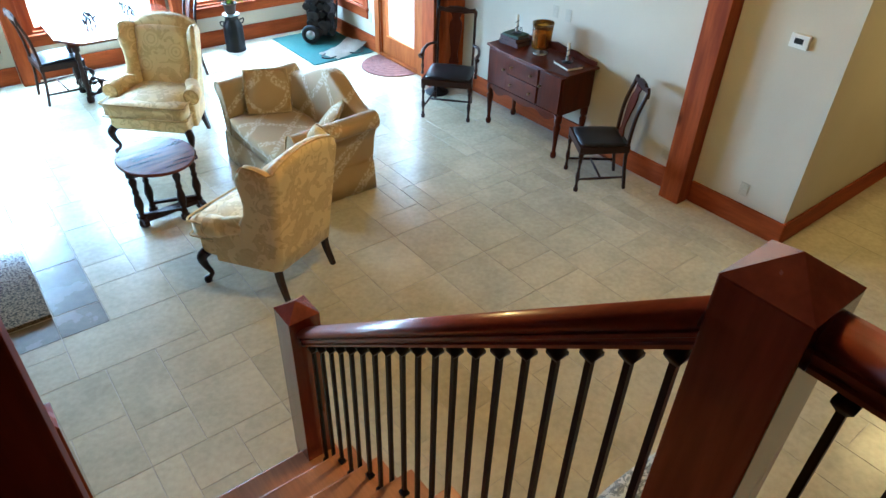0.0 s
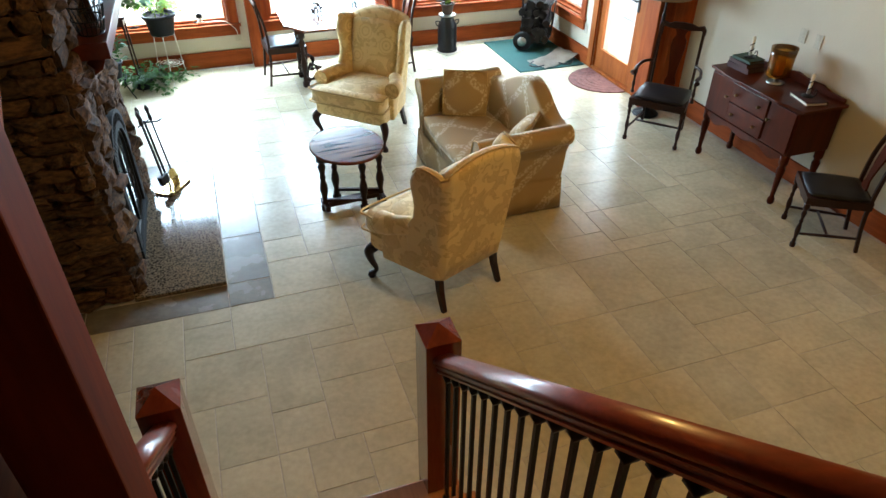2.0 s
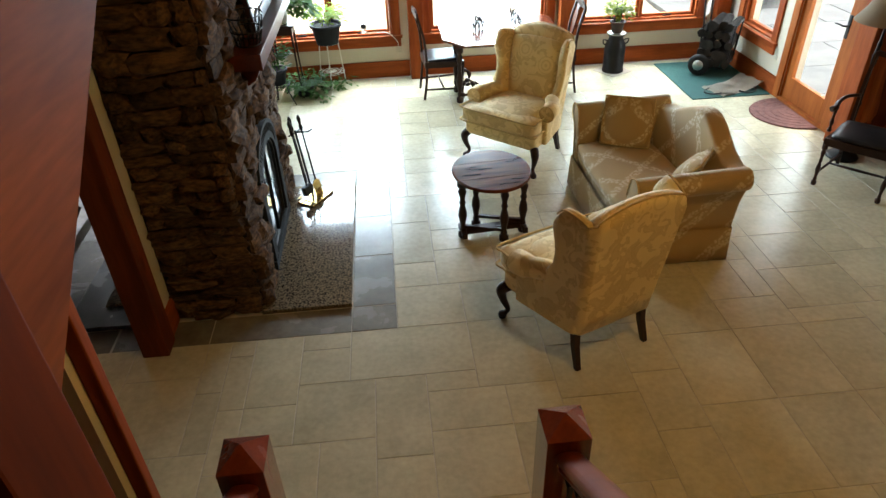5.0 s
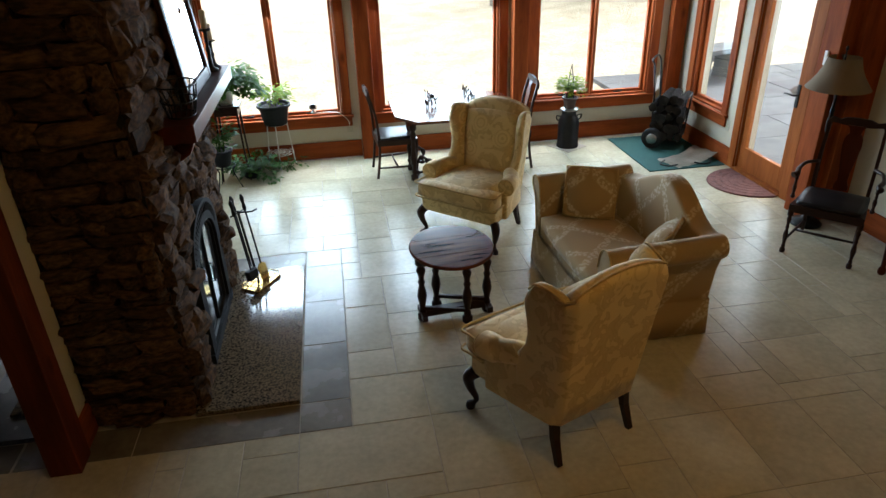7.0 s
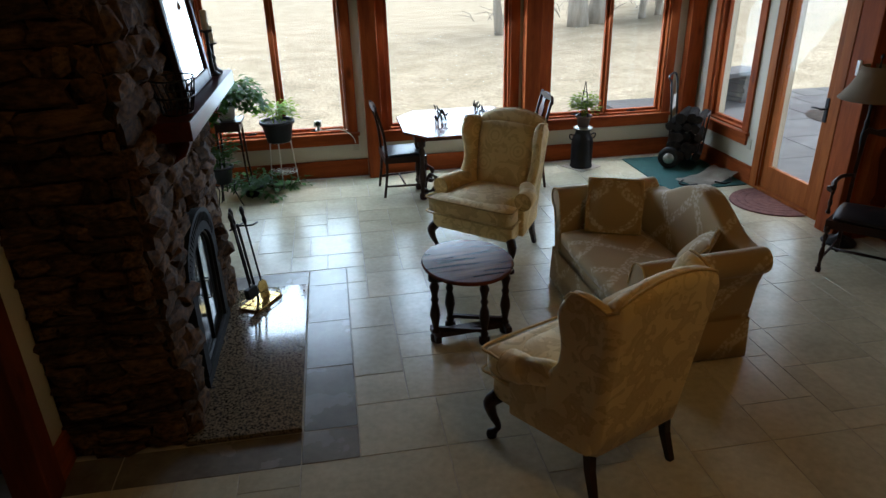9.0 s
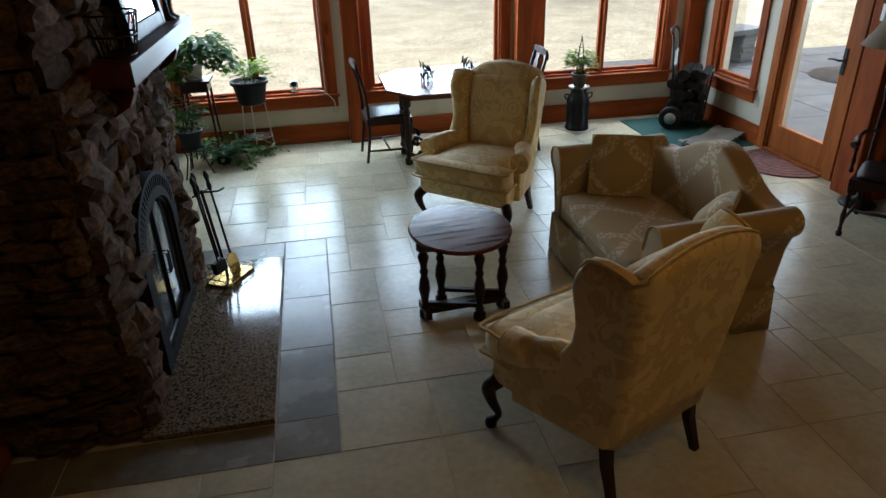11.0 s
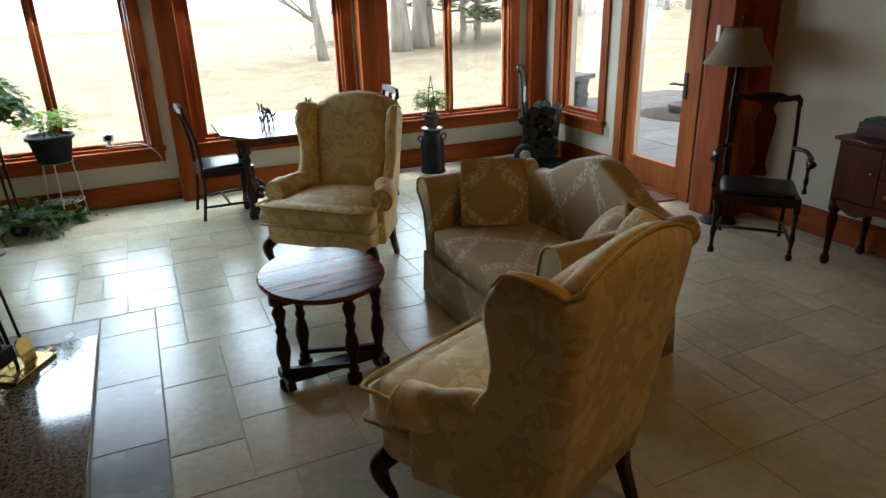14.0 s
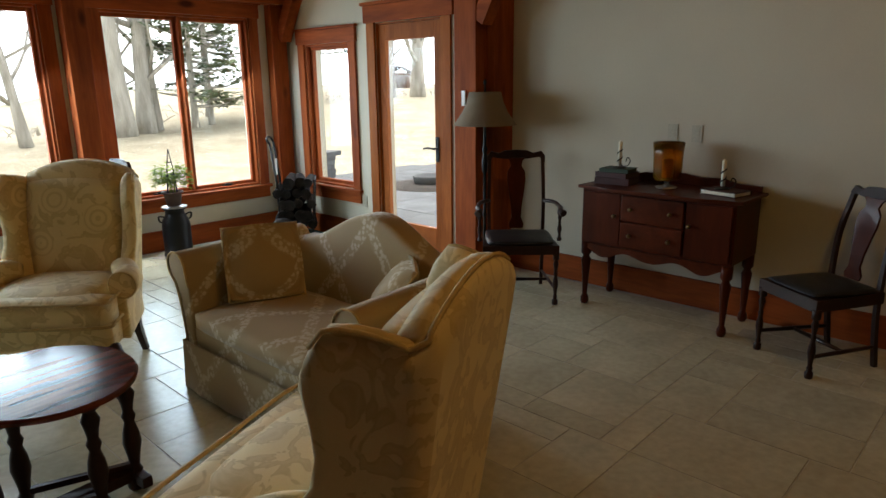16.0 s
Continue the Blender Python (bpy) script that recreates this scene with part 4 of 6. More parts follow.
def queen_chair(m, label, arms, group, seat_mat=None, w=0.23, d=0.42, height=1.04):
    """A splat-backed chair; local y points to the front, the origin lies between the back feet."""
    th = thing("armchair" if arms else "dining_chair", m, label, "chair", group)
    seat = 0.44
    for s in (-1, 1):
        bm = bmesh.new()
        turned(bm, (w + 0.01) * s, d, 0, seat - 0.05, 0.022)
        part("leg", bm, dark_wood, th)
        bm = bmesh.new()
        line = spline([(w * 0.86 * s, -0.02, 0.0), (w * 0.86 * s, 0.015, 0.25), (w * 0.86 * s, 0.02, seat), (w * 0.87 * s, 0.0, 0.70), (w * 0.84 * s, -0.06, height - 0.06)], 5)
        tube(bm, line, 0.018, 4, True)
        part("stile", bm, dark_wood, th)
        if arms:
            bm = bmesh.new()
            line = spline([(w * 0.86 * s, 0.01, 0.68), (w * 1.15 * s, 0.12, 0.685), (w * 1.25 * s, 0.26, 0.67), (w * 1.2 * s, 0.36, 0.665), (w * 1.28 * s, 0.40, 0.65)], 5)
            tube(bm, line, [0.015] * 10 + [0.02] * 8 + [0.026] * 3, 8)
            arm = part("armrest", bm, dark_wood, th)
            bm = bmesh.new()
            turned(bm, w * 1.2 * s, 0.34, seat, 0.665, 0.018)
            part("arm_post", bm, dark_wood, arm)
    bm = bmesh.new()
    prism(bm, [(-w * 0.95, 0.0), (w * 0.95, 0.0), (w * 1.12, d + 0.02), (-w * 1.12, d + 0.02)], 0.065, Matrix.Translation((0, 0, seat)) @ pose(0, 0, 0, -90, 0, 0) @ Matrix.Diagonal((1, 1, -1, 1)))
    for v in bm.verts:
        v.co = Vector((v.co.x, abs(v.co.y), seat - abs(v.co.z - seat)))
    bmesh.ops.recalc_face_normals(bm, faces=bm.faces)
    part("seat_rail", bm, dark_wood, th)
    bm = bmesh.new()
    cushion(bm, -w * 1.02, w * 1.02, 0.02, d + 0.01, seat + 0.001, seat + 0.02, 0.014)
    part("seat", bm, seat_mat or leather, th, "black leather drop-in seat")
    bm = bmesh.new()
    hh = height
    crest = [(-w * 0.92, hh - 0.10), (-w * 0.92, hh - 0.045), (-w * 0.80, hh - 0.01), (-w * 0.55, hh - 0.025), (-w * 0.35, hh - 0.005), (0, hh), (w * 0.35, hh - 0.005), (w * 0.55, hh - 0.025), (w * 0.80, hh - 0.01), (w * 0.92, hh - 0.045), (w * 0.92, hh - 0.10), (w * 0.74, hh - 0.055), (w * 0.45, hh - 0.065), (0, hh - 0.075), (-w * 0.45, hh - 0.065), (-w * 0.74, hh - 0.055)]
    prism(bm, crest, 0.026, pose(0, -0.075, 0))
    part("crest_rail", bm, dark_wood, th)
    bm = bmesh.new()
    half = [(0.050, 0.47), (0.056, 0.50), (0.036, 0.55), (0.040, 0.62), (0.056, 0.72), (0.070, 0.82), (0.066, 0.88), (0.040, 0.92), (0.048, 0.95), (0.066, 0.975)]
    k = (hh - 0.06 - seat) / (0.975 - seat)
    half = [(x, seat + (z - seat) * k) for x, z in half]
    prism(bm, [(x, z) for x, z in half] + [(-x, z) for x, z in half[::-1]], 0.014)
    for v in bm.verts:
        u = (v.co.z - seat) / (hh - seat)
        v.co.y += 0.035 - 0.10 * u ** 1.6
    part("splat", bm, mahogany_z, th, "vase-shaped splat")
    for a, b in (((-w - 0.008, d, 0.12), (-w * 0.86, 0.0, 0.12)), ((w + 0.008, d, 0.12), (w * 0.86, 0.0, 0.12)), ((-w * 0.92, d * 0.5, 0.12), (w * 0.92, d * 0.5, 0.12))):
        bm = bmesh.new()
        tube(bm, [a, ((a[0] + b[0]) / 2, (a[1] + b[1]) / 2, a[2]), b], [0.010, 0.013, 0.010], 6)
        part("stretcher", bm, dark_wood, th)
    return th


# ---- seating group ----
wing_chair(pose(1.75, 3.645, 0, 0, 0, 22.4), "high-backed wing chair in cream floral damask near the stair")
wing_chair(pose(1.92, 6.66, 0, 0, 0, 136), "high-backed wing chair in cream floral damask beside the sofa")
sofa = love_seat(pose(2.86, 5.165, 0, 0, 0, 91.5), "small camel-back sofa in tan leaf-patterned cloth with a skirt")
for m0, lab in ((pose(2.40, 5.50, 0.475, 68, 0, -24), "square tan patterned pillow leaning on the sofa arm"), (pose(2.55, 4.87, 0.475, 50, 0, -130) @ Matrix.Scale(0.88, 4), "square tan patterned pillow with fringed edge on the sofa")):
    th = thing("throw_pillow", m0, lab, "pillow", "sofa pillows")
    bm = bmesh.new()
    cushion(bm, -0.20, 0.20, 0.0, 0.40, -0.012, 0.012, 0.085, n=12)
    cover = part("cover", bm, sofa_cloth, th)
    bm = bmesh.new()
    tube(bm, [(-0.195, 0.005, 0), (0.195, 0.005, 0), (0.195, 0.395, 0), (-0.195, 0.395, 0), (-0.195, 0.005, 0)], 0.007, 6)
    part("piping", bm, piping, cover)

# gate-leg table
th = thing("gateleg_table", pose(1.245, 5.13, 0, 0, 0, 5), "round drop-leaf gateleg table in polished walnut", "side table")
for k, (a, b) in enumerate(((-0.125, 0.125), (0.129, 0.335), (-0.335, -0.129))):
    bm = bmesh.new()
    n = 40
    def oval(t):
        return 0.295 * math.sqrt(max(0.0, 1 - (t / 0.335) ** 2))
    ys = [a + (b - a) * i / n for i in range(n + 1)]
    out = [(-oval(y), y) for y in ys] + [(oval(y), y) for y in ys[::-1]]
    clean = [p for i, p in enumerate(out) if i == 0 or (Vector(p) - Vector(out[i - 1])).length > 1e-4]
    if (Vector(clean[0]) - Vector(clean[-1])).length < 1e-4:
        clean.pop()
    lo = [bm.verts.new((x, y, 0.527)) for x, y in clean]
    mid = [bm.verts.new((x * 1.012, y * 1.006, 0.540)) for x, y in clean]
    hi = [bm.verts.new((x * 0.985, y if k == 0 or abs(y) < 0.14 else y * 0.99, 0.55)) for x, y in clean]
    bm.faces.new(lo)
    bm.faces.new(hi[::-1])
    for p, q in ((lo, mid), (mid, hi)):
        for i in range(len(p)):
            bm.faces.new((p[i], p[(i + 1) % len(p)], q[(i + 1) % len(p)], q[i]))
    bmesh.ops.recalc_face_normals(bm, faces=bm.faces)
    part("tabletop" if k == 0 else "leaf", bm, table_wood, th)
for x, y in ((-0.235, -0.04), (0.245, -0.06), (0.065, -0.165), (-0.10, 0.09)):
    bm = bmesh.new()
    turned(bm, x, y, 0.0, 0.526, 0.038)
    part("leg", bm, dark_wood, th)
for bx in ((-0.255, -0.215, -0.13, 0.05, 0.03, 0.075), (0.225, 0.265, -0.15, 0.03, 0.03, 0.075), (-0.214, 0.224, -0.08, -0.015, 0.04, 0.085), (-0.22, 0.23, -0.075, -0.02, 0.45, 0.525)):
    bm = bmesh.new()
    box(bm, *bx, 0.004)
    part("rail", bm, dark_wood, th)
for a, b in (((-0.235, -0.04), (0.065, -0.165)), ((0.245, -0.06), (-0.10, 0.09))):
    for z in (0.10, 0.48):
        bm = bmesh.new()
        tube(bm, [(*a, z), (*b, z)], 0.017, 4, True)
        part("gate_rail", bm, dark_wood, th)

# octagonal table by the windows
th = thing("octagonal_table", pose(1.77, 8.02, 0), "octagonal dark wooden table with twisted legs by the windows", "table")
bm = bmesh.new()
out = [(-0.65, -0.33), (-0.44, -0.60), (0.44, -0.60), (0.65, -0.33), (0.65, 0.33), (0.44, 0.60), (-0.44, 0.60), (-0.65, 0.33)]
prism(bm, out, 0.025, pose(0, 0, 0.75, 90, 0, 0), 0.006)
part("tabletop", bm, table_wood, th)
for x in (-0.45, 0.45):
    for y in (-0.17, 0.17):
        bm = bmesh.new()
        turned(bm, x, y, 0, 0.66, 0.040)
        part("leg", bm, dark_wood, th)
        s = -1 if x > 0 else 1
        bm = bmesh.new()
        curl = spline([(x, y, 0.10), (x + 0.07 * s, y, 0.085), (x + 0.13 * s, y, 0.12), (x + 0.15 * s, y, 0.20), (x + 0.11 * s, y, 0.255), (x + 0.06 * s, y, 0.25), (x + 0.05 * s, y, 0.215), (x + 0.085 * s, y, 0.205)], 5)
        tube(bm, curl, [0.020 + 0.008 * math.sin(k * 0.9) for k in range(len(curl))], 8)
        part("scroll_bracket", bm, dark_wood, th)
for bx in ((-0.52, 0.52, -0.21, -0.18, 0.63, 0.723), (-0.52, 0.52, 0.18, 0.21, 0.63, 0.723), (-0.52, -0.49, -0.178, 0.178, 0.63, 0.723), (0.49, 0.52, -0.178, 0.178, 0.63, 0.723)):
    bm = bmesh.new()
    box(bm, *bx, 0.003)
    part("apron", bm, mahogany, th)
bm = bmesh.new()
line = [(-0.45 + 0.9 * t, 0.02 * math.sin(t * 38), 0.12 + 0.035 * abs(math.sin(t * 9.4))) for t in [k / 60 for k in range(61)]]
tube(bm, line, [0.016 + 0.008 * math.sin(k * 1.1) for k in range(61)], 8)
for x in (-0.45, 0.45):
    line = [(x, -0.17 + 0.34 * t, 0.12 + 0.03 * abs(math.sin(t * 9.4))) for t in [k / 24 for k in range(25)]]
    tube(bm, line, [0.016 + 0.006 * math.sin(k * 1.3) for k in range(25)], 8)
part("stretcher", bm, dark_wood, th, "carved wavy stretcher")
queen_chair(pose(0.93, 8.19, 0, 0, 0, -86), "dark wooden dining chair drawn up to the octagonal table", False, "chairs at the window table", height=0.98)
queen_chair(pose(2.66, 8.12, 0, 0, 0, 88), "dark wooden dining chair with a pale carved crest at the table", False, "chairs at the window table", height=1.0)
queen_chair(pose(4.66, 5.59, 0, 0, 0, 131.7), "dark wooden open armchair with black seat against the wall", True, "chairs along the wall", w=0.24, d=0.48, height=1.06)
queen_chair(pose(4.83, 3.31, 0, 0, 0, 56), "dark wooden side chair with black seat beside the sideboard", False, "chairs along the wall", w=0.195, d=0.44, height=0.98)
for k, (x, y, h) in enumerate(((1.55, 7.98, 0.17), (1.98, 8.05, 0.18))):
    th = thing("metal_ornament", pose(x, y, 0.75, 0, 0, 20 - 50 * k), "small dark pierced metal ornament on a flat base", "ornament", "table ornaments")
    bm = bmesh.new()
    box(bm, -0.10, 0.10, -0.07, 0.07, 0, 0.008, 0.002)
    part("base", bm, dark_wood, th)
    rnd = random.Random(5 + k)
    bm = bmesh.new()
    for i in range(34):
        t = i / 34
        x2, z2 = -0.07 + 0.14 * t + rnd.uniform(-0.01, 0.01), 0.03 + rnd.random() * (h * (1 - 0.65 * t))
        tube(bm, [(x2, 0, z2), (x2 + rnd.uniform(-0.02, 0.02), rnd.uniform(-0.015, 0.015), z2 + 0.035)], 0.007, 5)
        if i % 3 == 0:
            tube(bm, [(x2, 0, 0.008), (x2, 0, z2)], 0.004, 5)
    part("openwork", bm, iron, th)

# ---- sideboard and what stands on it ----
# local x runs along the wall, the front faces the room
SB = pose(5.055, 4.455, 0, 0, 0, -90) @ Matrix.Diagonal((1.045, 1.16, 1, 1))
th = thing("sideboard", SB, "mahogany sideboard on turned legs with two drawers and two doors", "sideboard")
bm = bmesh.new()
box(bm, -0.50, 0.50, -0.375, -0.01, 0.46, 0.84, 0.004)
body = part("body", bm, mahogany_z, th)
bm = bmesh.new()
prism(bm, [(-0.535, 0.0), (0.535, 0.0), (0.535, 0.385), (0.38, 0.40), (0.30, 0.425), (-0.30, 0.425), (-0.38, 0.40), (-0.535, 0.385)], 0.022, pose(0, 0, 0.842, -90, 0, 0) @ Matrix.Diagonal((1, -1, 1, 1)), 0.004)
for v in bm.verts:
    v.co = Vector((v.co.x, -abs(v.co.y), 0.842 + abs(v.co.z - 0.842)))
bmesh.ops.recalc_face_normals(bm, faces=bm.faces)
part("top", bm, mahogany, th)
bm = bmesh.new()
prism(bm, [(-0.50, 0.866), (0.50, 0.866), (0.50, 0.90), (0.36, 0.905), (0.26, 0.93), (0.12, 0.925), (0.0, 0.945), (-0.12, 0.925), (-0.26, 0.93), (-0.36, 0.905), (-0.50, 0.90)], 0.018, pose(0, -0.02, 0))
part("backsplash", bm, mahogany_z, th)
for x0, x1 in ((-0.485, -0.215), (0.215, 0.485)):
    bm = bmesh.new()
    box(bm, x0, x1, -0.392, -0.377, 0.48, 0.825, 0.004)
    d_ = part("door", bm, mahogany_z, th)
    bm = bmesh.new()
    lathe(bm, [(0.006, 0), (0.006, 0.012), (0.014, 0.018), (0.012, 0.028), (0.004, 0.031)], pose(x1 - 0.03 if x1 < 0 else x0 + 0.03, -0.392, 0.68, 90, 0, 0), 12)
    part("knob", bm, knob_metal, d_)
for z0, z1 in ((0.48, 0.645), (0.655, 0.825)):
    bm = bmesh.new()
    box(bm, -0.205, 0.205, -0.402, -0.377, z0, z1, 0.006)
    d_ = part("drawer", bm, mahogany, th)
    for x in (-0.13, 0.13):
        bm = bmesh.new()
        lathe(bm, [(0.006, 0), (0.006, 0.012), (0.014, 0.018), (0.012, 0.028), (0.004, 0.031)], pose(x, -0.402, (z0 + z1) / 2, 90, 0, 0), 12)
        part("knob", bm, knob_metal, d_)
bm = bmesh.new()
wave = [(-0.49 + 0.98 * t, 0.40 + 0.035 * math.cos(t * 2 * math.pi * 3) * (0.4 + 0.6 * abs(2 * t - 1))) for t in [k / 40 for k in range(41)]]
prism(bm, wave + [(0.49, 0.458), (-0.49, 0.458)], 0.02, pose(0, -0.38, 0))
part("apron", bm, mahogany, th, "scalloped apron")
for x in (-0.47, 0.47):
    for y in (-0.355, -0.04):
        bm = bmesh.new()
        lathe(bm, [(0.020, 0), (0.028, 0.02), (0.026, 0.05), (0.016, 0.07), (0.018, 0.12), (0.024, 0.24), (0.032, 0.33), (0.020, 0.36), (0.034, 0.38), (0.034, 0.459)], Matrix.Translation((x, y, 0)), 14)
        part("leg", bm, mahogany_z, th)
ZT = 0.866


def book(x, y, z, w, d, h, rz, cover, label, pages=old_pages):
    th = thing("book", SB @ pose(x, y, z, 0, 0, rz), label, "book", "books on the sideboard")
    bm = bmesh.new()
    box(bm, -w / 2, w / 2, -d / 2, d / 2, 0, 0.004)
    box(bm, -w / 2, w / 2, -d / 2, d / 2, h - 0.004, h)
    box(bm, -w / 2, w / 2, -d / 2, -d / 2 + 0.005, 0.0041, h - 0.0041)
    part("cover", bm, cover, th)
    bm = bmesh.new()
    box(bm, -w / 2 + 0.006, w / 2 - 0.006, -d / 2 + 0.006, d / 2 - 0.006, 0.0045, h - 0.0045)
    part("page_block", bm, pages, th)


book(-0.36, -0.20, ZT, 0.24, 0.17, 0.045, 4, book_red, "thick dark red book at the bottom of a stack")
book(-0.36, -0.20, ZT + 0.046, 0.23, 0.165, 0.035, -3, book_red, "dark red book in a stack on the sideboard")
book(-0.355, -0.20, ZT + 0.082, 0.20, 0.15, 0.025, 5, book_green, "dark green book on top of the stack")
book(0.36, -0.21, ZT, 0.23, 0.16, 0.03, 168, book_red, "dark red book with pale pages under a candlestick", paper)


def candlestick(x, y, z, label):
    th = thing("candlestick", SB @ pose(x, y, z), label, "candlestick", "candlesticks")
    bm = bmesh.new()
    lathe(bm, [(0.045, 0), (0.045, 0.004), (0.02, 0.008), (0.006, 0.010)], n=16)
    line = [(0.014 * math.cos(t), 0.014 * math.sin(t), 0.012 + 0.018 * t / 2) for t in [0.35 * k for k in range(38)]]
    tube(bm, line, 0.0045, 6)
    line = spline([(0.012, 0, 0.012), (0.06, 0, 0.02), (0.075, 0, 0.055), (0.055, 0, 0.075), (0.045, 0, 0.045)], 5)
    tube(bm, line, 0.0035, 6)
    part("holder", bm, iron, th, "dark spiral metal holder")
    bm = bmesh.new()
    lathe(bm, [(0.0125, 0.02), (0.0125, 0.178), (0.004, 0.181), (0.0012, 0.19)], n=12)
    part("candle", bm, wax, th, "short ivory candle")


candlestick(-0.35, -0.20, ZT + 0.108, "spiral metal candlestick with ivory candle on stacked books")
candlestick(0.34, -0.21, ZT + 0.031, "spiral metal candlestick with ivory candle on a book")
th = thing("hurricane_candle", SB @ pose(-0.02, -0.19, ZT) @ Matrix.Diagonal((1.15, 1.15, 1.15, 1)), "amber glass hurricane vase holding a yellow candle", "candle holder")
bm = bmesh.new()
lathe(bm, [(0.055, 0), (0.06, 0.006), (0.03, 0.012), (0.012, 0.022), (0.012, 0.035), (0.03, 0.044)], n=20)
part("foot", bm, pewter, th, "clear grey foot")
bm = bmesh.new()
prof_o = [(0.055, 0.045), (0.072, 0.06), (0.076, 0.12), (0.078, 0.20), (0.084, 0.262)]
prof_i = [(0.080, 0.262), (0.074, 0.20), (0.072, 0.12), (0.068, 0.064), (0.02, 0.05)]
lathe(bm, prof_o + prof_i, n=28)
part("bowl", bm, amber, th, "amber glass cylinder")
bm = bmesh.new()
lathe(bm, [(0.03, 0.052), (0.03, 0.165), (0.012, 0.17), (0.001, 0.172)], n=18)
part("candle", bm, yellow_wax, th)

# ---- floor lamp ----
th = thing("floor_lamp", pose(4.68, 5.92, 0), "dark bronze floor lamp with a beige bell shade, unlit", "floor lamp")
bm = bmesh.new()
lathe(bm, [(0.135, 0), (0.14, 0.012), (0.12, 0.03), (0.05, 0.05), (0.025, 0.075), (0.018, 0.10)], n=24)
part("base", bm, iron, th)
bm = bmesh.new()
lathe(bm, [(0.014, 0.09), (0.012, 0.5), (0.02, 0.52), (0.012, 0.54), (0.012, 0.85), (0.022, 0.88), (0.026, 0.95), (0.016, 1.02), (0.022, 1.05), (0.012, 1.08), (0.012, 1.22), (0.02, 1.24), (0.02, 1.30), (0.004, 1.56)], n=12)
tube(bm, [(0.01, 0, 1.235), (0.06, -0.03, 1.24), (0.075, -0.04, 1.235)], [0.006, 0.006, 0.014], 8)
part("pole", bm, iron, th)
bm = bmesh.new()
bell = [(0.25, 1.238), (0.222, 1.275), (0.178, 1.34), (0.145, 1.41), (0.125, 1.49)]
lathe(bm, bell + [(r - 0.004, z) for r, z in bell[::-1]], n=32)
bm.faces.ensure_lookup_table()
for f in [f for f in bm.faces if len(f.verts) > 4]:
    bm.faces.remove(f)
part("shade", bm, shade_cloth, th, "beige cloth bell shade")
bm = bmesh.new()
lathe(bm, [(0.006, 1.54), (0.012, 1.555), (0.012, 1.57), (0.004, 1.585)], n=10)
part("finial", bm, iron, th)

# ---- plants ----


def leaves(bm, rnd, n, centre, spread, size, droop=0.3, up=0.4):
    """Pointed, folded leaves round a centre."""
    for _ in range(n):
        a, e, q = rnd.uniform(0, 2 * math.pi), rnd.uniform(-0.5, 1.0), rnd.random() ** 0.5
        p = Vector(centre) + Vector((math.cos(a) * math.cos(e) * spread[0] * q, math.sin(a) * math.cos(e) * spread[1] * q, math.sin(e) * spread[2] * q))
        d = Vector((math.cos(a + rnd.uniform(-0.7, 0.7)), math.sin(a + rnd.uniform(-0.7, 0.7)), rnd.uniform(-droop, up))).normalized()
        s = d.cross(Vector((0, 0, 1))).normalized()
        nn = s.cross(d).normalized()
        ln = size * rnd.uniform(0.6, 1.25)
        w = ln * rnd.uniform(0.27, 0.40)
        v = [bm.verts.new(c) for c in (p, p + d * ln * 0.45 + s * w + nn * ln * 0.06, p + d * ln - nn * ln * 0.12, p + d * ln * 0.45 - s * w + nn * ln * 0.06, p + d * ln * 0.5 - nn * ln * 0.02)]
        bm.faces.new((v[0], v[4], v[1])).smooth = True
        bm.faces.new((v[1], v[4], v[2])).smooth = True
        bm.faces.new((v[2], v[4], v[3])).smooth = True
        bm.faces.new((v[3], v[4], v[0])).smooth = True


def pot(bm, r, h, lip=0.012):
    lathe(bm, [(r * 0.72, 0), (r * 0.95, h * 0.86), (r + lip, h * 0.87), (r + lip, h), (r - 0.004, h), (r * 0.9, h * 0.88), (r * 0.3, h * 0.87)], n=24)


def potted(m, label, r, h, pot_mat, leaf_mat, n, spread, size, seed, lift=0.06, stems=8, droop=0.3, trail=()):
    th = thing("potted_plant", m, label, "plant", "potted plants")
    rnd = random.Random(seed)
    bm = bmesh.new()
    pot(bm, r, h)
    p = part("pot", bm, pot_mat, th)
    bm = bmesh.new()
    lathe(bm, [(r * 0.88, h * 0.885), (r * 0.5, h * 0.91), (0.01, h * 0.92)], n=16)
    part("soil", bm, soil, p)
    bm = bmesh.new()
    for k in range(stems):
        a = rnd.uniform(0, 6.28)
        q = rnd.uniform(0.3, 0.8)
        tube(bm, spline([(0.3 * r * math.cos(a), 0.3 * r * math.sin(a), h * 0.9), (0.5 * spread[0] * q * math.cos(a), 0.5 * spread[1] * q * math.sin(a), h + lift + 0.4 * spread[2] * q), (spread[0] * q * math.cos(a), spread[1] * q * math.sin(a), h + lift + 0.6 * spread[2] * q)], 4), 0.004, 5)
    part("stem", bm, leaf_mat, th)
    bm = bmesh.new()
    leaves(bm, rnd, n, (0, 0, h + lift + spread[2] * 0.2), spread, size, droop)
    for tx, ty, tz, tn in trail:
        leaves(bm, rnd, tn, (tx, ty, tz), (0.12, 0.12, 0.16), size, 0.9, 0.0)
    part("foliage", bm, leaf_mat, th, "many small pointed leaves")
    return th


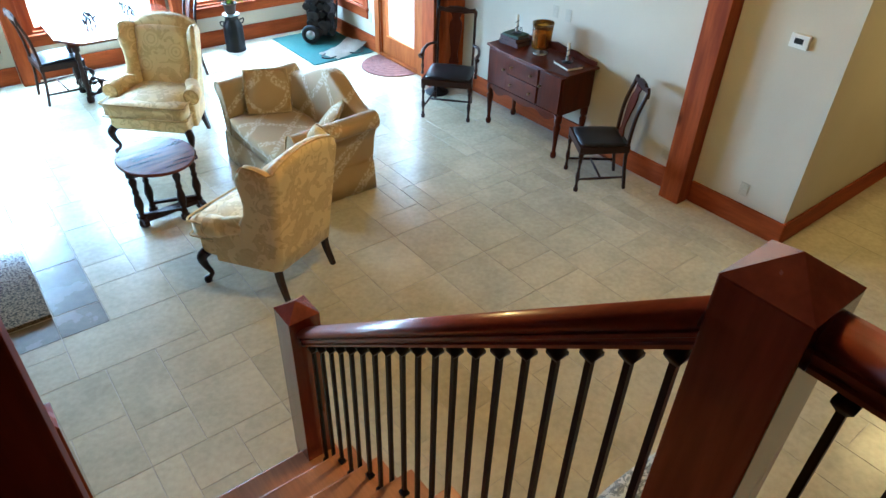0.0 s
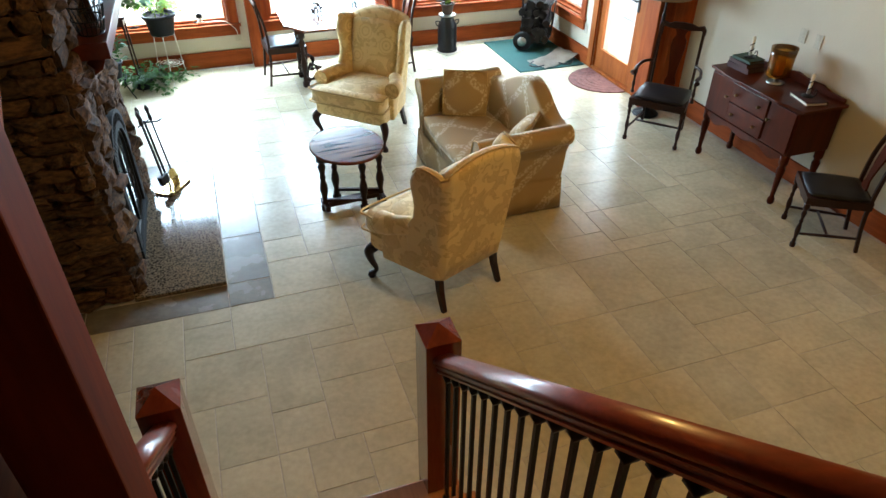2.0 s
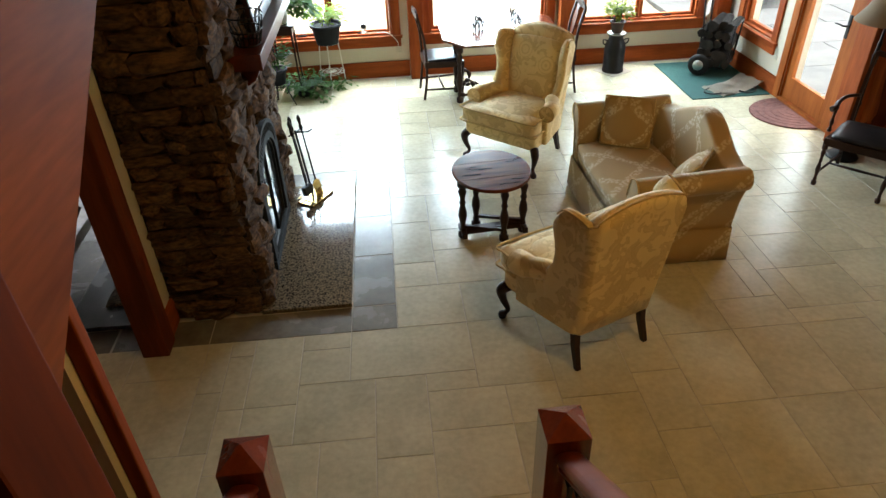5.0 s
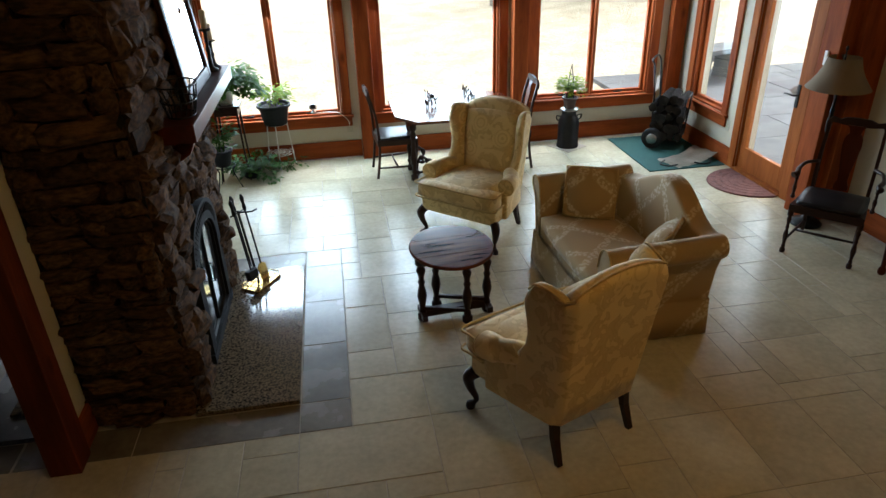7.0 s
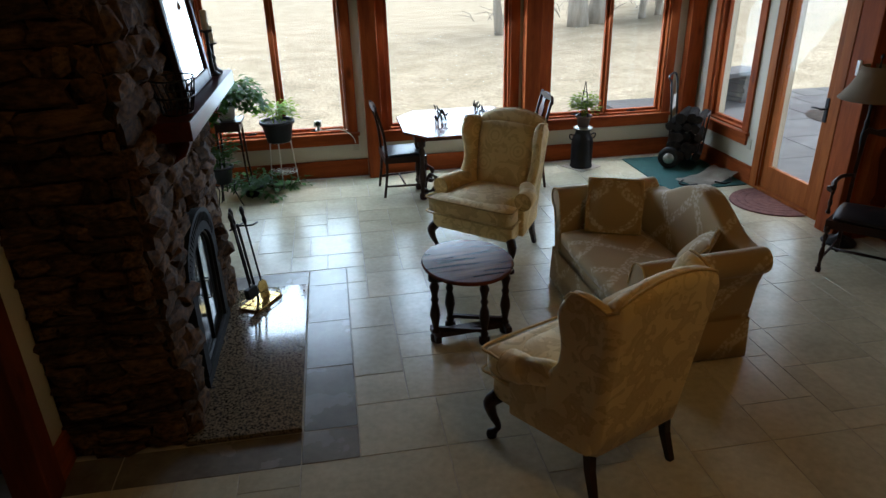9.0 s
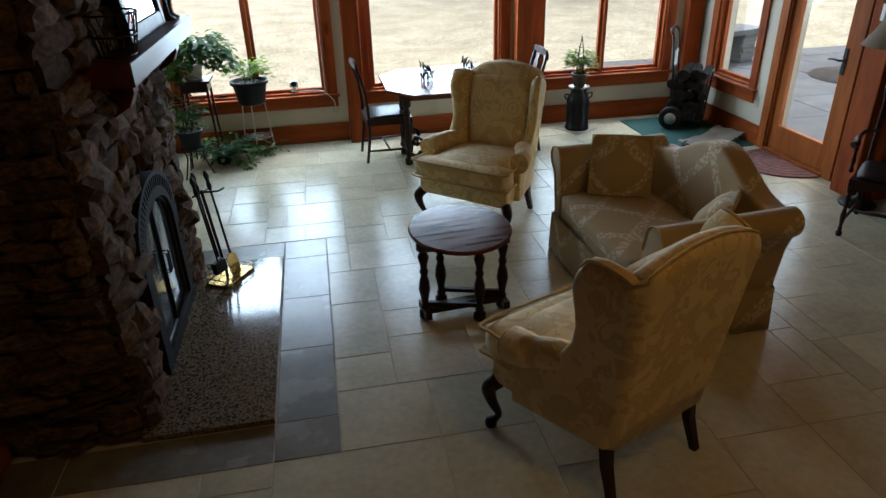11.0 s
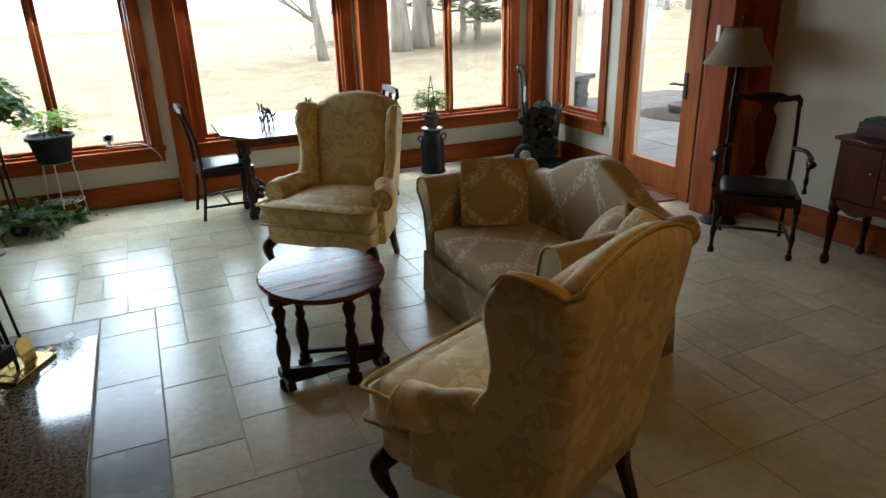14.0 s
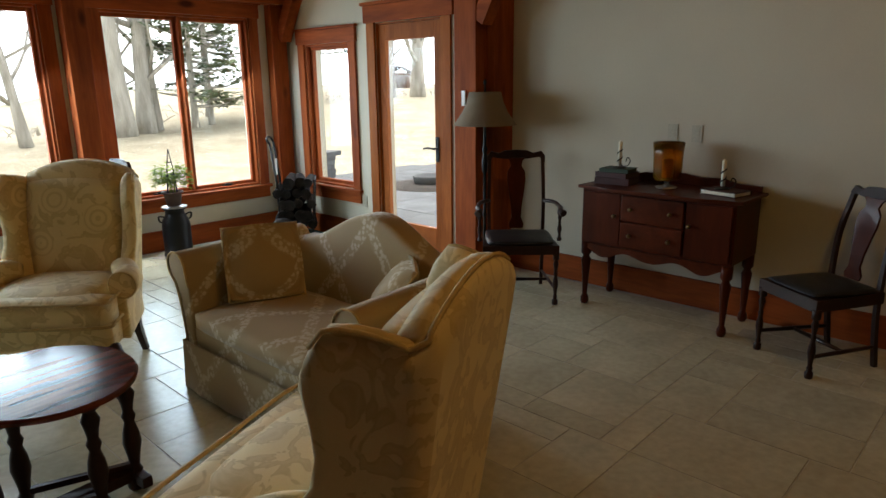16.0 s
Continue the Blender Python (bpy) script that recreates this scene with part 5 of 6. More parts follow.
# white wire plant stand
th = thing("plant_stand", pose(-0.165, 8.72, 0), "white wire plant stand with three legs", "plant stand")
for k in range(3):
    a = 2 * math.pi * k / 3 + 0.5
    bm = bmesh.new()
    tube(bm, [(0.175 * math.cos(a), 0.175 * math.sin(a), 0), (0.13 * math.cos(a), 0.13 * math.sin(a), 0.51), (0.132 * math.cos(a), 0.132 * math.sin(a), 0.60), (0.132 * math.cos(a + 0.15), 0.132 * math.sin(a + 0.15), 0.615), (0.134 * math.cos(a + 0.3), 0.134 * math.sin(a + 0.3), 0.59), (0.128 * math.cos(a + 0.3), 0.128 * math.sin(a + 0.3), 0.51)], 0.006, 6)
    part("leg", bm, white_wire, th)
for z, r in ((0.51, 0.128), (0.16, 0.158)):
    bm = bmesh.new()
    for q in (1.0, 0.7, 0.4, 0.15):
        tube(bm, [(r * q * math.cos(a), r * q * math.sin(a), z) for a in [2 * math.pi * k / 28 for k in range(29)]], 0.0035, 5)
    for k in range(6):
        a = math.pi * k / 6
        tube(bm, [(-r * math.cos(a), -r * math.sin(a), z), (r * math.cos(a), r * math.sin(a), z)], 0.003, 5)
    part("wire_shelf", bm, white_wire, th)
potted(pose(-0.165, 8.70, 0.514), "leafy green plant in a dark plastic pot on a wire stand", 0.18, 0.23, dark_pot, leaf_pale, 210, (0.23, 0.20, 0.16), 0.08, 3)
# dark wooden plant table with a spreading cactus, one pot lower, ivy on the floor
th = thing("plant_table", pose(-0.64, 8.45, 0) @ Matrix.Diagonal((1, 1, 1.2, 1)), "small dark wooden plant table with slender legs", "side table")
bm = bmesh.new()
box(bm, -0.15, 0.15, -0.15, 0.15, 0.68, 0.70, 0.005)
part("top", bm, dark_wood, th)
bm = bmesh.new()
box(bm, -0.125, 0.125, -0.125, 0.125, 0.61, 0.679, 0.003)
part("apron", bm, dark_wood, th)
for sx in (-1, 1):
    for sy in (-1, 1):
        bm = bmesh.new()
        tube(bm, [(0.115 * sx, 0.115 * sy, 0.612), (0.125 * sx, 0.125 * sy, 0.3), (0.15 * sx, 0.15 * sy, 0)], [0.017, 0.013, 0.010], 4, True)
        part("leg", bm, dark_wood, th)
potted(pose(-0.64, 8.45, 0.841), "large trailing green houseplant in a pale pot on a wooden table", 0.10, 0.15, white_plastic, leaf_green, 720, (0.40, 0.36, 0.20), 0.095, 8, 0.06, 20, 0.8, ((-0.1, -0.28, 0.1, 60), (0.28, -0.1, 0.14, 60)))
potted(pose(-0.72, 8.10, 0.27), "green houseplant in a dark pot on a low iron stand", 0.11, 0.17, dark_pot, leaf_green, 180, (0.16, 0.16, 0.24), 0.08, 9, 0.08)
th = thing("plant_stand", pose(-0.72, 8.10, 0), "low curly black iron plant stand", "plant stand")
for k in range(3):
    a = 2 * math.pi * k / 3
    bm = bmesh.new()
    tube(bm, spline([(0.16 * math.cos(a), 0.16 * math.sin(a), 0.0), (0.12 * math.cos(a), 0.12 * math.sin(a), 0.10), (0.09 * math.cos(a), 0.09 * math.sin(a), 0.2), (0.12 * math.cos(a), 0.12 * math.sin(a), 0.262)], 4), 0.006, 6)
    part("leg", bm, iron, th)
bm = bmesh.new()
for r in (0.12, 0.06):
    tube(bm, [(r * math.cos(a), r * math.sin(a), 0.262) for a in [2 * math.pi * k / 24 for k in range(25)]], 0.005, 5)
tube(bm, [(-0.12, 0, 0.262), (0.12, 0, 0.262)], 0.004, 5)
part("ring", bm, iron, th)
potted(pose(-0.48, 8.42, 0), "low bushy ivy in a dark pot spreading over the floor", 0.12, 0.12, dark_pot, leaf_green, 420, (0.30, 0.28, 0.12), 0.07, 12, 0.0, 12, 0.6, ((0.33, 0.1, 0.06, 50), (0.48, 0.16, 0.03, 34), (0.2, -0.22, 0.06, 40)))
# milk can with a plant on it
th = thing("milk_can", pose(3.32, 8.55, 0), "old dark painted milk can used as a plant stand", "milk can")
bm = bmesh.new()
lathe(bm, [(0.125, 0.0), (0.132, 0.008), (0.132, 0.03), (0.125, 0.035), (0.127, 0.30), (0.118, 0.35), (0.088, 0.40), (0.084, 0.435), (0.102, 0.45), (0.105, 0.46)], n=28)
can = part("body", bm, milk_paint, th)
bm = bmesh.new()
lathe(bm, [(0.10, 0.461), (0.115, 0.466), (0.115, 0.476), (0.05, 0.482), (0.01, 0.482)], n=24)
part("lid", bm, pewter, th, "pale metal lid")
for s in (-1, 1):
    bm = bmesh.new()
    tube(bm, spline([(0.10 * s, 0, 0.385), (0.155 * s, 0, 0.395), (0.15 * s, 0, 0.35), (0.122 * s, 0, 0.335)], 4), 0.008, 6)
    part("handle", bm, milk_paint, can)
bm = bmesh.new()
box(bm, -0.17, 0.17, -0.17, 0.17, 0.0005, 0.006, 0.002)
solid("floor_protector", bm, canvas, "thin square board under the milk can", "board", m=pose(3.32, 8.55, 0, 0, 0, 30))
th = potted(pose(3.32, 8.55, 0.484), "variegated plant on a small trellis in a brown pot", 0.085, 0.13, terra, leaf_pale, 520, (0.17, 0.15, 0.17), 0.055, 21, 0.08, 9)
bm = bmesh.new()
for k in range(4):
    a = math.pi / 2 * k + 0.4
    tube(bm, [(0.06 * math.cos(a), 0.06 * math.sin(a), 0.11), (0.035 * math.cos(a), 0.035 * math.sin(a), 0.35), (0.0, 0.0, 0.52)], 0.0045, 5)
for z, r in ((0.28, 0.042), (0.4, 0.022)):
    tube(bm, [(r * math.cos(a), r * math.sin(a), z) for a in [2 * math.pi * k / 12 for k in range(13)]], 0.003, 5)
part("trellis", bm, iron, th, "narrow black obelisk trellis")

# ---- firewood cart, mats and log carrier ----
bm = bmesh.new()
box(bm, 3.90, 4.80, 7.47, 8.68, 0.001, 0.012, 0.003)
solid("floor_mat", bm, mat_green, "dark green rectangular mat under the firewood cart", "mat")
bm = bmesh.new()
n = 30
out = [(0.42 * math.cos(a), 0.47 * math.sin(a)) for a in [math.pi * k / n for k in range(n + 1)]]
lo = [bm.verts.new((x, y, 0.001)) for x, y in out]
hi = [bm.verts.new((x * 0.985, 0.004 + y * 0.98, 0.014)) for x, y in out]
bm.faces.new(lo[::-1])
bm.faces.new(hi)
for k in range(len(lo)):
    bm.faces.new((lo[k], lo[(k + 1) % len(lo)], hi[(k + 1) % len(lo)], hi[k]))
bmesh.ops.recalc_face_normals(bm, faces=bm.faces)
door_mat = solid("door_mat", bm, mat_red, "half-round brown-red doormat before the glass door", "mat", m=pose(4.80, 6.93, 0, 0, 0, 90))
bm = bmesh.new()
for k in range(1, 6):
    q = 1 - k * 0.16
    tube(bm, [(0.42 * q * math.cos(a), 0.01 + 0.46 * q * math.sin(a), 0.0145) for a in [math.pi * j / 24 for j in range(25)]], 0.004, 4)
part("rib", bm, mat_red, door_mat, "raised curved ribs")
th = thing("firewood_cart", pose(4.50, 8.30, 0.012, 0, 0, 52), "black two-wheeled firewood cart loaded with split logs", "cart")
for s in (-1, 1):
    bm = bmesh.new()
    tube(bm, [(0.17 * s, 0.16, 0.04), (0.17 * s, 0.17, 0.60), (0.17 * s, 0.21, 0.98)], 0.011, 8)
    tube(bm, [(0.17 * s, 0.16, 0.12), (0.19 * s, -0.16, 0.10), (0.19 * s, -0.20, 0.62)], 0.010, 8)
    part("side_frame", bm, iron, th)
    wheel = new("wheel", mesh_of("wheel", (lambda b: (lathe(b, [(0.05, -0.03), (0.09, -0.034), (0.118, -0.026), (0.127, 0.0), (0.118, 0.026), (0.09, 0.034), (0.05, 0.03)], pose(0, 0, 0, 0, 90, 0), 24), b)[1])(bmesh.new()), rubber))
    wheel.parent = th
    wheel.location = (0.235 * s, 0.13, 0.127)
    bm = bmesh.new()
    lathe(bm, [(0.012, -0.04), (0.062, -0.037), (0.062, 0.037), (0.012, 0.04)], pose(0, 0, 0, 0, 90, 0), 16)
    part("rim", bm, pewter, wheel)
bm = bmesh.new()
tube(bm, spline([(-0.17, 0.21, 0.98), (-0.15, 0.24, 1.03), (0.15, 0.24, 1.03), (0.17, 0.21, 0.98)], 5), 0.012, 8)
part("handle", bm, iron, th)
for y, z, w in ((-0.16, 0.10, 0.19), (0.0, 0.10, 0.19), (0.15, 0.10, 0.19), (-0.20, 0.60, 0.19), (0.17, 0.55, 0.17)):
    bm = bmesh.new()
    tube(bm, [(-w, y, z), (w, y, z)], 0.008, 6)
    part("cross_bar", bm, iron, th)
bm = bmesh.new()
box(bm, -0.12, 0.06, 0.176, 0.182, 0.66, 0.82, 0.002)
part("label_plate", bm, white_plastic, th, "white plate with worn print")
rnd = random.Random(4)
for k in range(19):
    row, col = divmod(k, 4)
    bm = bmesh.new()
    r = rnd.uniform(0.045, 0.062)
    nn = rnd.choice((8, 9, 10))
    ln = rnd.uniform(0.19, 0.24)
    z, y = 0.165 + row * 0.105 + rnd.uniform(-0.01, 0.01), -0.135 + col * 0.088 + rnd.uniform(-0.01, 0.01) + (0.03 if row % 2 else 0)
    ring = [r * rnd.uniform(0.9, 1.08) for _ in range(nn)]
    va = [bm.verts.new((-ln, ring[i] * math.cos(2 * math.pi * i / nn), ring[i] * math.sin(2 * math.pi * i / nn))) for i in range(nn)]
    vb = [bm.verts.new((ln, ring[i] * 0.95 * math.cos(2 * math.pi * i / nn + 0.1), ring[i] * 0.95 * math.sin(2 * math.pi * i / nn + 0.1))) for i in range(nn)]
    bm.faces.new(va[::-1]).material_index = 0
    bm.faces.new(vb).material_index = 0
    for i in range(nn):
        bm.faces.new((va[i], va[(i + 1) % nn], vb[(i + 1) % nn], vb[i])).material_index = 1 if (i % 4 == 0 and k == 9) else 0
    bmesh.ops.transform(bm, matrix=pose(rnd.uniform(-0.02, 0.02), y, z, rnd.uniform(0, 90), 0, rnd.uniform(-5, 5)), verts=bm.verts)
    part("log", bm, [bark, split_wood], th)
th = thing("log_carrier", pose(4.47, 7.72, 0.013, 0, 0, 20), "empty grey canvas log carrier lying on the green mat", "bag")
bm = bmesh.new()
cols = []
for i in range(15):
    t = i / 14
    x = -0.30 + 0.60 * t
    z = 0.004 + 0.10 * max(0, t - 0.62) ** 1.0 * 2.2 * (1 if t < 0.86 else 0.72) + 0.006 * math.sin(t * 21)
    cols.append([(x, -0.17 + 0.34 * j / 8, z + 0.008 * math.sin(j * 1.7 + i)) for j in range(9)])
grid = [[bm.verts.new((x, y, max(0.003, z))) for x, y, z in c] for c in cols]
for a, b in zip(grid, grid[1:]):
    for j in range(8):
        bm.faces.new((a[j], a[j + 1], b[j + 1], b[j])).smooth = True
r = bmesh.ops.solidify(bm, geom=bm.faces[:], thickness=0.003)
part("sling", bm, canvas, th)
bm = bmesh.new()
tube(bm, spline([(-0.26, -0.10, 0.018), (-0.36, -0.06, 0.012), (-0.38, 0.04, 0.012), (-0.26, 0.09, 0.018)], 5), 0.008, 6)
part("strap", bm, iron, th, "black carrying strap")
bm = bmesh.new()
tube(bm, spline([(-0.05, -0.15, 0.022), (0.02, -0.23, 0.012), (0.14, -0.22, 0.012), (0.18, -0.15, 0.03)], 5), 0.008, 6)
part("strap", bm, iron, th, "black carrying strap")

# ---- fireplace ----
FX, FY0, FY1, FZ = -0.455, 4.36, 6.12, TOP
core = [(-1.04, FX, FY0, 4.80, 0, FZ), (-1.04, FX, 5.66, FY1, 0, FZ), (-1.04, FX, 4.80, 5.66, 0.98, FZ), (-1.04, -0.86, 4.80, 5.66, 0, 0.98)]
chimney = structure("chimney_core", core, mortar, "dark mortar core of the stone chimney", "chimney")
th = thing("hearth", pose(0, 0, 0), "raised polished granite hearth slab before the fireplace", "hearth", "", "structure")
bm = bmesh.new()
box(bm, -0.46, 0.15, 4.30, 6.05, 0.001, 0.032, 0.004)
part("slab", bm, granite, th)
# arched insert
th = thing("fireplace_insert", pose(FX, 5.23, 0, 0, 0, 90), "arched dark iron fireplace insert with glass doors", "fireplace")
bm = bmesh.new()
def arch(w, h, k=16):
    return [(-w, 0.06)] + [(-w * math.cos(math.pi * i / k), h - w * 0.62 + w * 0.62 * math.sin(math.pi * i / k)) for i in range(k + 1)] + [(w, 0.06)]
outer, inner = arch(0.44, 0.98), arch(0.335, 0.84)
va, vb, vc, vd = ([bm.verts.new((x, y, z)) for x, z in o] for o, y in ((outer, -0.055), (inner, -0.055), (outer, 0.05), (inner, 0.05)))
for i in range(len(va) - 1):
    bm.faces.new((va[i], va[i + 1], vb[i + 1], vb[i]))
    bm.faces.new((vc[i + 1], vc[i], vd[i], vd[i + 1]))
    bm.faces.new((va[i + 1], va[i], vc[i], vc[i + 1]))
    bm.faces.new((vb[i], vb[i + 1], vd[i + 1], vd[i]))
bmesh.ops.recalc_face_normals(bm, faces=bm.faces)
sur = part("surround", bm, cast_iron, th)
bm = bmesh.new()
for i in range(26):
    a = math.radians(12 + 6 * i)
    c = Vector((-0.39 * math.cos(a), -0.057, 0.64 + 0.29 * math.sin(a)))
    box(bm, -0.004, 0.004, -0.003, 0.003, -0.03, 0.03, 0, Matrix.Translation(c) @ Matrix.Rotation(-(a - math.pi / 2) * -1, 4, "Y"))
part("vent_band", bm, rubber, sur, "row of dark vent slots round the arch")
bm = bmesh.new()
box(bm, -0.46, 0.46, -0.06, 0.04, 0.033, 0.10, 0.004)
part("bottom_rail", bm, cast_iron, th)
for s in (-1, 1):
    half = [(x, z) for x, z in arch(0.33, 0.835) if x * s >= -0.001]
    half = ([(0.003 * s, 0.06)] + half if s < 0 else half)
    pts = [(s * 0.003, 0.105)] + ([(x, max(z, 0.105)) for x, z in (half if s > 0 else half[::-1])])
    uniq = []
    for p in pts:
        if not uniq or (Vector(p) - Vector(uniq[-1])).length > 1e-3:
            uniq.append(p)
    bm = bmesh.new()
    prism(bm, uniq, 0.006, pose(0, -0.02, 0))
    d_ = part("glass_door", bm, fire_glass, th)
    bm = bmesh.new()
    tube(bm, [(x, -0.025, z) for x, z in uniq] + [(uniq[0][0], -0.025, uniq[0][1])], 0.011, 6)
    tube(bm, [(0.02 * s, -0.03, 0.42), (0.02 * s, -0.06, 0.42), (0.02 * s, -0.06, 0.54), (0.02 * s, -0.03, 0.54)], 0.006, 6)
    part("door_frame", bm, iron, d_)
# mantel shelf on corbels
th = thing("mantel_shelf", pose(0, 0, 0), "thick dark cherry mantel shelf on curved corbels", "shelf")
bm = bmesh.new()
box(bm, -0.56, -0.23, 4.74, 6.42, 1.54, 1.64, 0.004)
part("shelf", bm, mahogany, th)
for y in (4.92, 6.05):
    bm = bmesh.new()
    prism(bm, [(0.0, 0.0), (0.0, -0.30), (0.05, -0.30), (0.06, -0.22), (0.10, -0.16), (0.17, -0.12), (0.20, -0.06), (0.20, 0.0)], 0.10, pose(-0.49, y, 1.538, 0, 0, 0), 0.004)
    part("corbel", bm, mahogany, th)
# mirror leaning on the chimney above the mantel
th = thing("mantel_mirror", pose(-0.33, 5.62, 1.641, 0, 0, 90) @ pose(0, 0, 0, -6, 0, 0), "large mirror in a dark carved frame above the mantel", "mirror")
bm = bmesh.new()
for bx in ((-0.42, -0.35, -0.02, 0.02, 0, 1.0), (0.35, 0.42, -0.02, 0.02, 0, 1.0), (-0.349, 0.349, -0.02, 0.02, 0, 0.08), (-0.349, 0.349, -0.02, 0.02, 0.92, 1.0)):
    box(bm, *bx, 0.012)
part("frame", bm, dark_wood, th)
bm = bmesh.new()
box(bm, -0.349, 0.349, -0.004, 0.004, 0.081, 0.919)
part("mirror_glass", bm, mirror_mat, th)
for y, h, c in ((6.20, 0.30, 0.24), (6.32, 0.20, 0.22)):
    th = thing("pillar_candlestick", pose(-0.33, y, 1.641), "tall dark metal candlestick with an ivory candle on the mantel", "candlestick", "mantel candlesticks")
    bm = bmesh.new()
    lathe(bm, [(0.05, 0), (0.05, 0.01), (0.02, 0.03), (0.012, h * 0.4), (0.02, h * 0.5), (0.011, h * 0.6), (0.013, h * 0.92), (0.04, h * 0.96), (0.04, h)], n=16)
    part("stick", bm, iron, th)
    bm = bmesh.new()
    lathe(bm, [(0.022, h), (0.022, h + c * 0.5), (0.018, h + c * 0.52), (0.002, h + c * 0.54)], n=14)
    part("candle", bm, wax, th)
th = thing("wire_basket", pose(-0.33, 4.98, 1.641), "dark openwork wire basket on the mantel", "basket")
for z, r in ((0.004, 0.075), (0.09, 0.095), (0.18, 0.11)):
    bm = bmesh.new()
    tube(bm, [(r * math.cos(a), r * 1.3 * math.sin(a), z) for a in [2 * math.pi * k / 24 for k in range(25)]], 0.005, 5)
    part("hoop", bm, iron, th)
for k in range(18):
    a = 2 * math.pi * k / 18
    bm = bmesh.new()
    tube(bm, [(0.075 * math.cos(a), 0.0975 * math.sin(a), 0.004), (0.095 * math.cos(a + 0.15), 0.1235 * math.sin(a + 0.15), 0.09), (0.11 * math.cos(a), 0.143 * math.sin(a), 0.18)], 0.0035, 4)
    part("wire", bm, iron, th)
# fire tools
th = thing("fireplace_tools", pose(-0.19, 5.81, 0.033, 0, 0, 59), "brass-footed set of black fireplace tools on the hearth", "fire tools")
bm = bmesh.new()
box(bm, -0.15, 0.15, -0.085, 0.085, 0.0, 0.018, 0.004)
part("base", bm, brass, th, "brass tray base")
bm = bmesh.new()
for z in (0.05,):
    tube(bm, [(-0.14, -0.075, z), (0.14, -0.075, z), (0.14, 0.075, z), (-0.14, 0.075, z), (-0.14, -0.075, z)], 0.004, 5)
for x in (-0.14, 0, 0.14):
    for y in (-0.075, 0.075):
        tube(bm, [(x, y, 0.018), (x, y, 0.052)], 0.004, 5)
part("gallery", bm, brass, th)
bm = bmesh.new()
tube(bm, [(0, 0.02, 0.018), (0, 0.02, 0.60)], 0.010, 8)
tube(bm, [(-0.09, 0.02, 0.585), (0.09, 0.02, 0.585)], 0.006, 6)
tube(bm, [(0.0, 0.02, 0.585), (0.05, -0.07, 0.585), (0.10, -0.08, 0.59)], 0.006, 6)
for v in bm.verts:
    v.co.x, v.co.y = v.co.x + 0.06 * v.co.z, v.co.y + 0.19 * v.co.z
part("stand", bm, iron, th)
for x, y, kind in ((-0.07, 0.0, "brush"), (0.06, 0.0, "shovel"), (0.0, 0.05, "poker")):
    bm = bmesh.new()
    tube(bm, [(x, y, 0.14), (x, y, 0.58)], 0.0075, 6)
    lathe(bm, [(0.010, 0.58), (0.017, 0.61), (0.011, 0.64), (0.018, 0.68), (0.008, 0.71)], Matrix.Translation((x, y, 0)), 10)
    if kind == "brush":
        box(bm, x - 0.055, x + 0.055, y - 0.02, y + 0.02, 0.075, 0.15, 0.008)
    for v in bm.verts:
        v.co.x, v.co.y = v.co.x + 0.06 * v.co.z, v.co.y + 0.19 * v.co.z
    part(kind, bm, iron, th)
    if kind == "shovel":
        bm = bmesh.new()
        prism(bm, [(-0.045, 0.02), (0.045, 0.02), (0.05, 0.13), (0.02, 0.155), (-0.02, 0.155), (-0.05, 0.13)], 0.006, pose(x, y - 0.012, 0.0, -12, 0, 0))
        part("shovel_blade", bm, brass, th, "brass shovel blade")

# ---- small fittings ----


def plate(m, label, kind="switch"):
    th = thing("wall_plate", m, label, "switch" if kind == "switch" else "outlet", "wall plates")
    bm = bmesh.new()
    box(bm, -0.036, 0.036, -0.006, 0, -0.058, 0.058, 0.002)
    p = part("plate", bm, ivory_plastic, th)
    bm = bmesh.new()
    if kind == "switch":
        box(bm, -0.016, 0.016, -0.009, -0.0061, -0.033, 0.033, 0.001)
    else:
        for z in (-0.02, 0.02):
            box(bm, -0.014, 0.014, -0.008, -0.0061, z - 0.014, z + 0.014, 0.001)
    part("rocker" if kind == "switch" else "socket", bm, ivory_plastic, p)


E_ = 5.089
plate(pose(E_, 4.57, 1.21, 0, 0, 90) @ pose(0, 0, 0, 0, 0, 180), "ivory light switch plate above the sideboard")
plate(pose(E_, 4.40, 1.21, 0, 0, -90), "ivory light switch plate above the sideboard")
plate(pose(E_, 3.02, 0.33, 0, 0, -90), "ivory outlet plate low on the room wall", "outlet")
plate(pose(E_, 2.23, 0.33, 0, 0, -90), "ivory outlet plate low on the room wall", "outlet")
plate(pose(4.839, 7.60, 0.42, 0, 0, -90), "ivory outlet plate beside the glass door", "outlet")
plate(pose(0.68, 8.859, 0.36), "ivory outlet plate under the window", "outlet")
th = thing("thermostat", pose(E_, 2.19, 1.585, 0, 0, -90), "white wall thermostat with a small grey display", "thermostat")
bm = bmesh.new()
box(bm, -0.07, 0.07, -0.025, 0, -0.05, 0.05, 0.006)
part("case", bm, white_plastic, th)
bm = bmesh.new()
box(bm, -0.035, 0.03, -0.0265, -0.0252, -0.018, 0.022)
part("display", bm, cast_iron, th, "small dark grey display")
bm = bmesh.new()
box(bm, 4.68, 4.698, 6.13, 6.165, 1.38, 1.50, 0.003)
solid("door_sensor", bm, white_plastic, "small white plastic sensor on the door post", "sensor")
th = thing("air_freshener", pose(0.27, 8.835, 0.568) @ Matrix.Scale(1.5, 4), "small white round device with a dark face on the sill", "camera")
bm = bmesh.new()
lathe(bm, [(0.022, 0), (0.024, 0.006), (0.012, 0.012), (0.01, 0.03)], n=14)
box(bm, -0.03, 0.03, -0.012, 0.018, 0.028, 0.075, 0.012)
part("body", bm, white_plastic, th)
bm = bmesh.new()
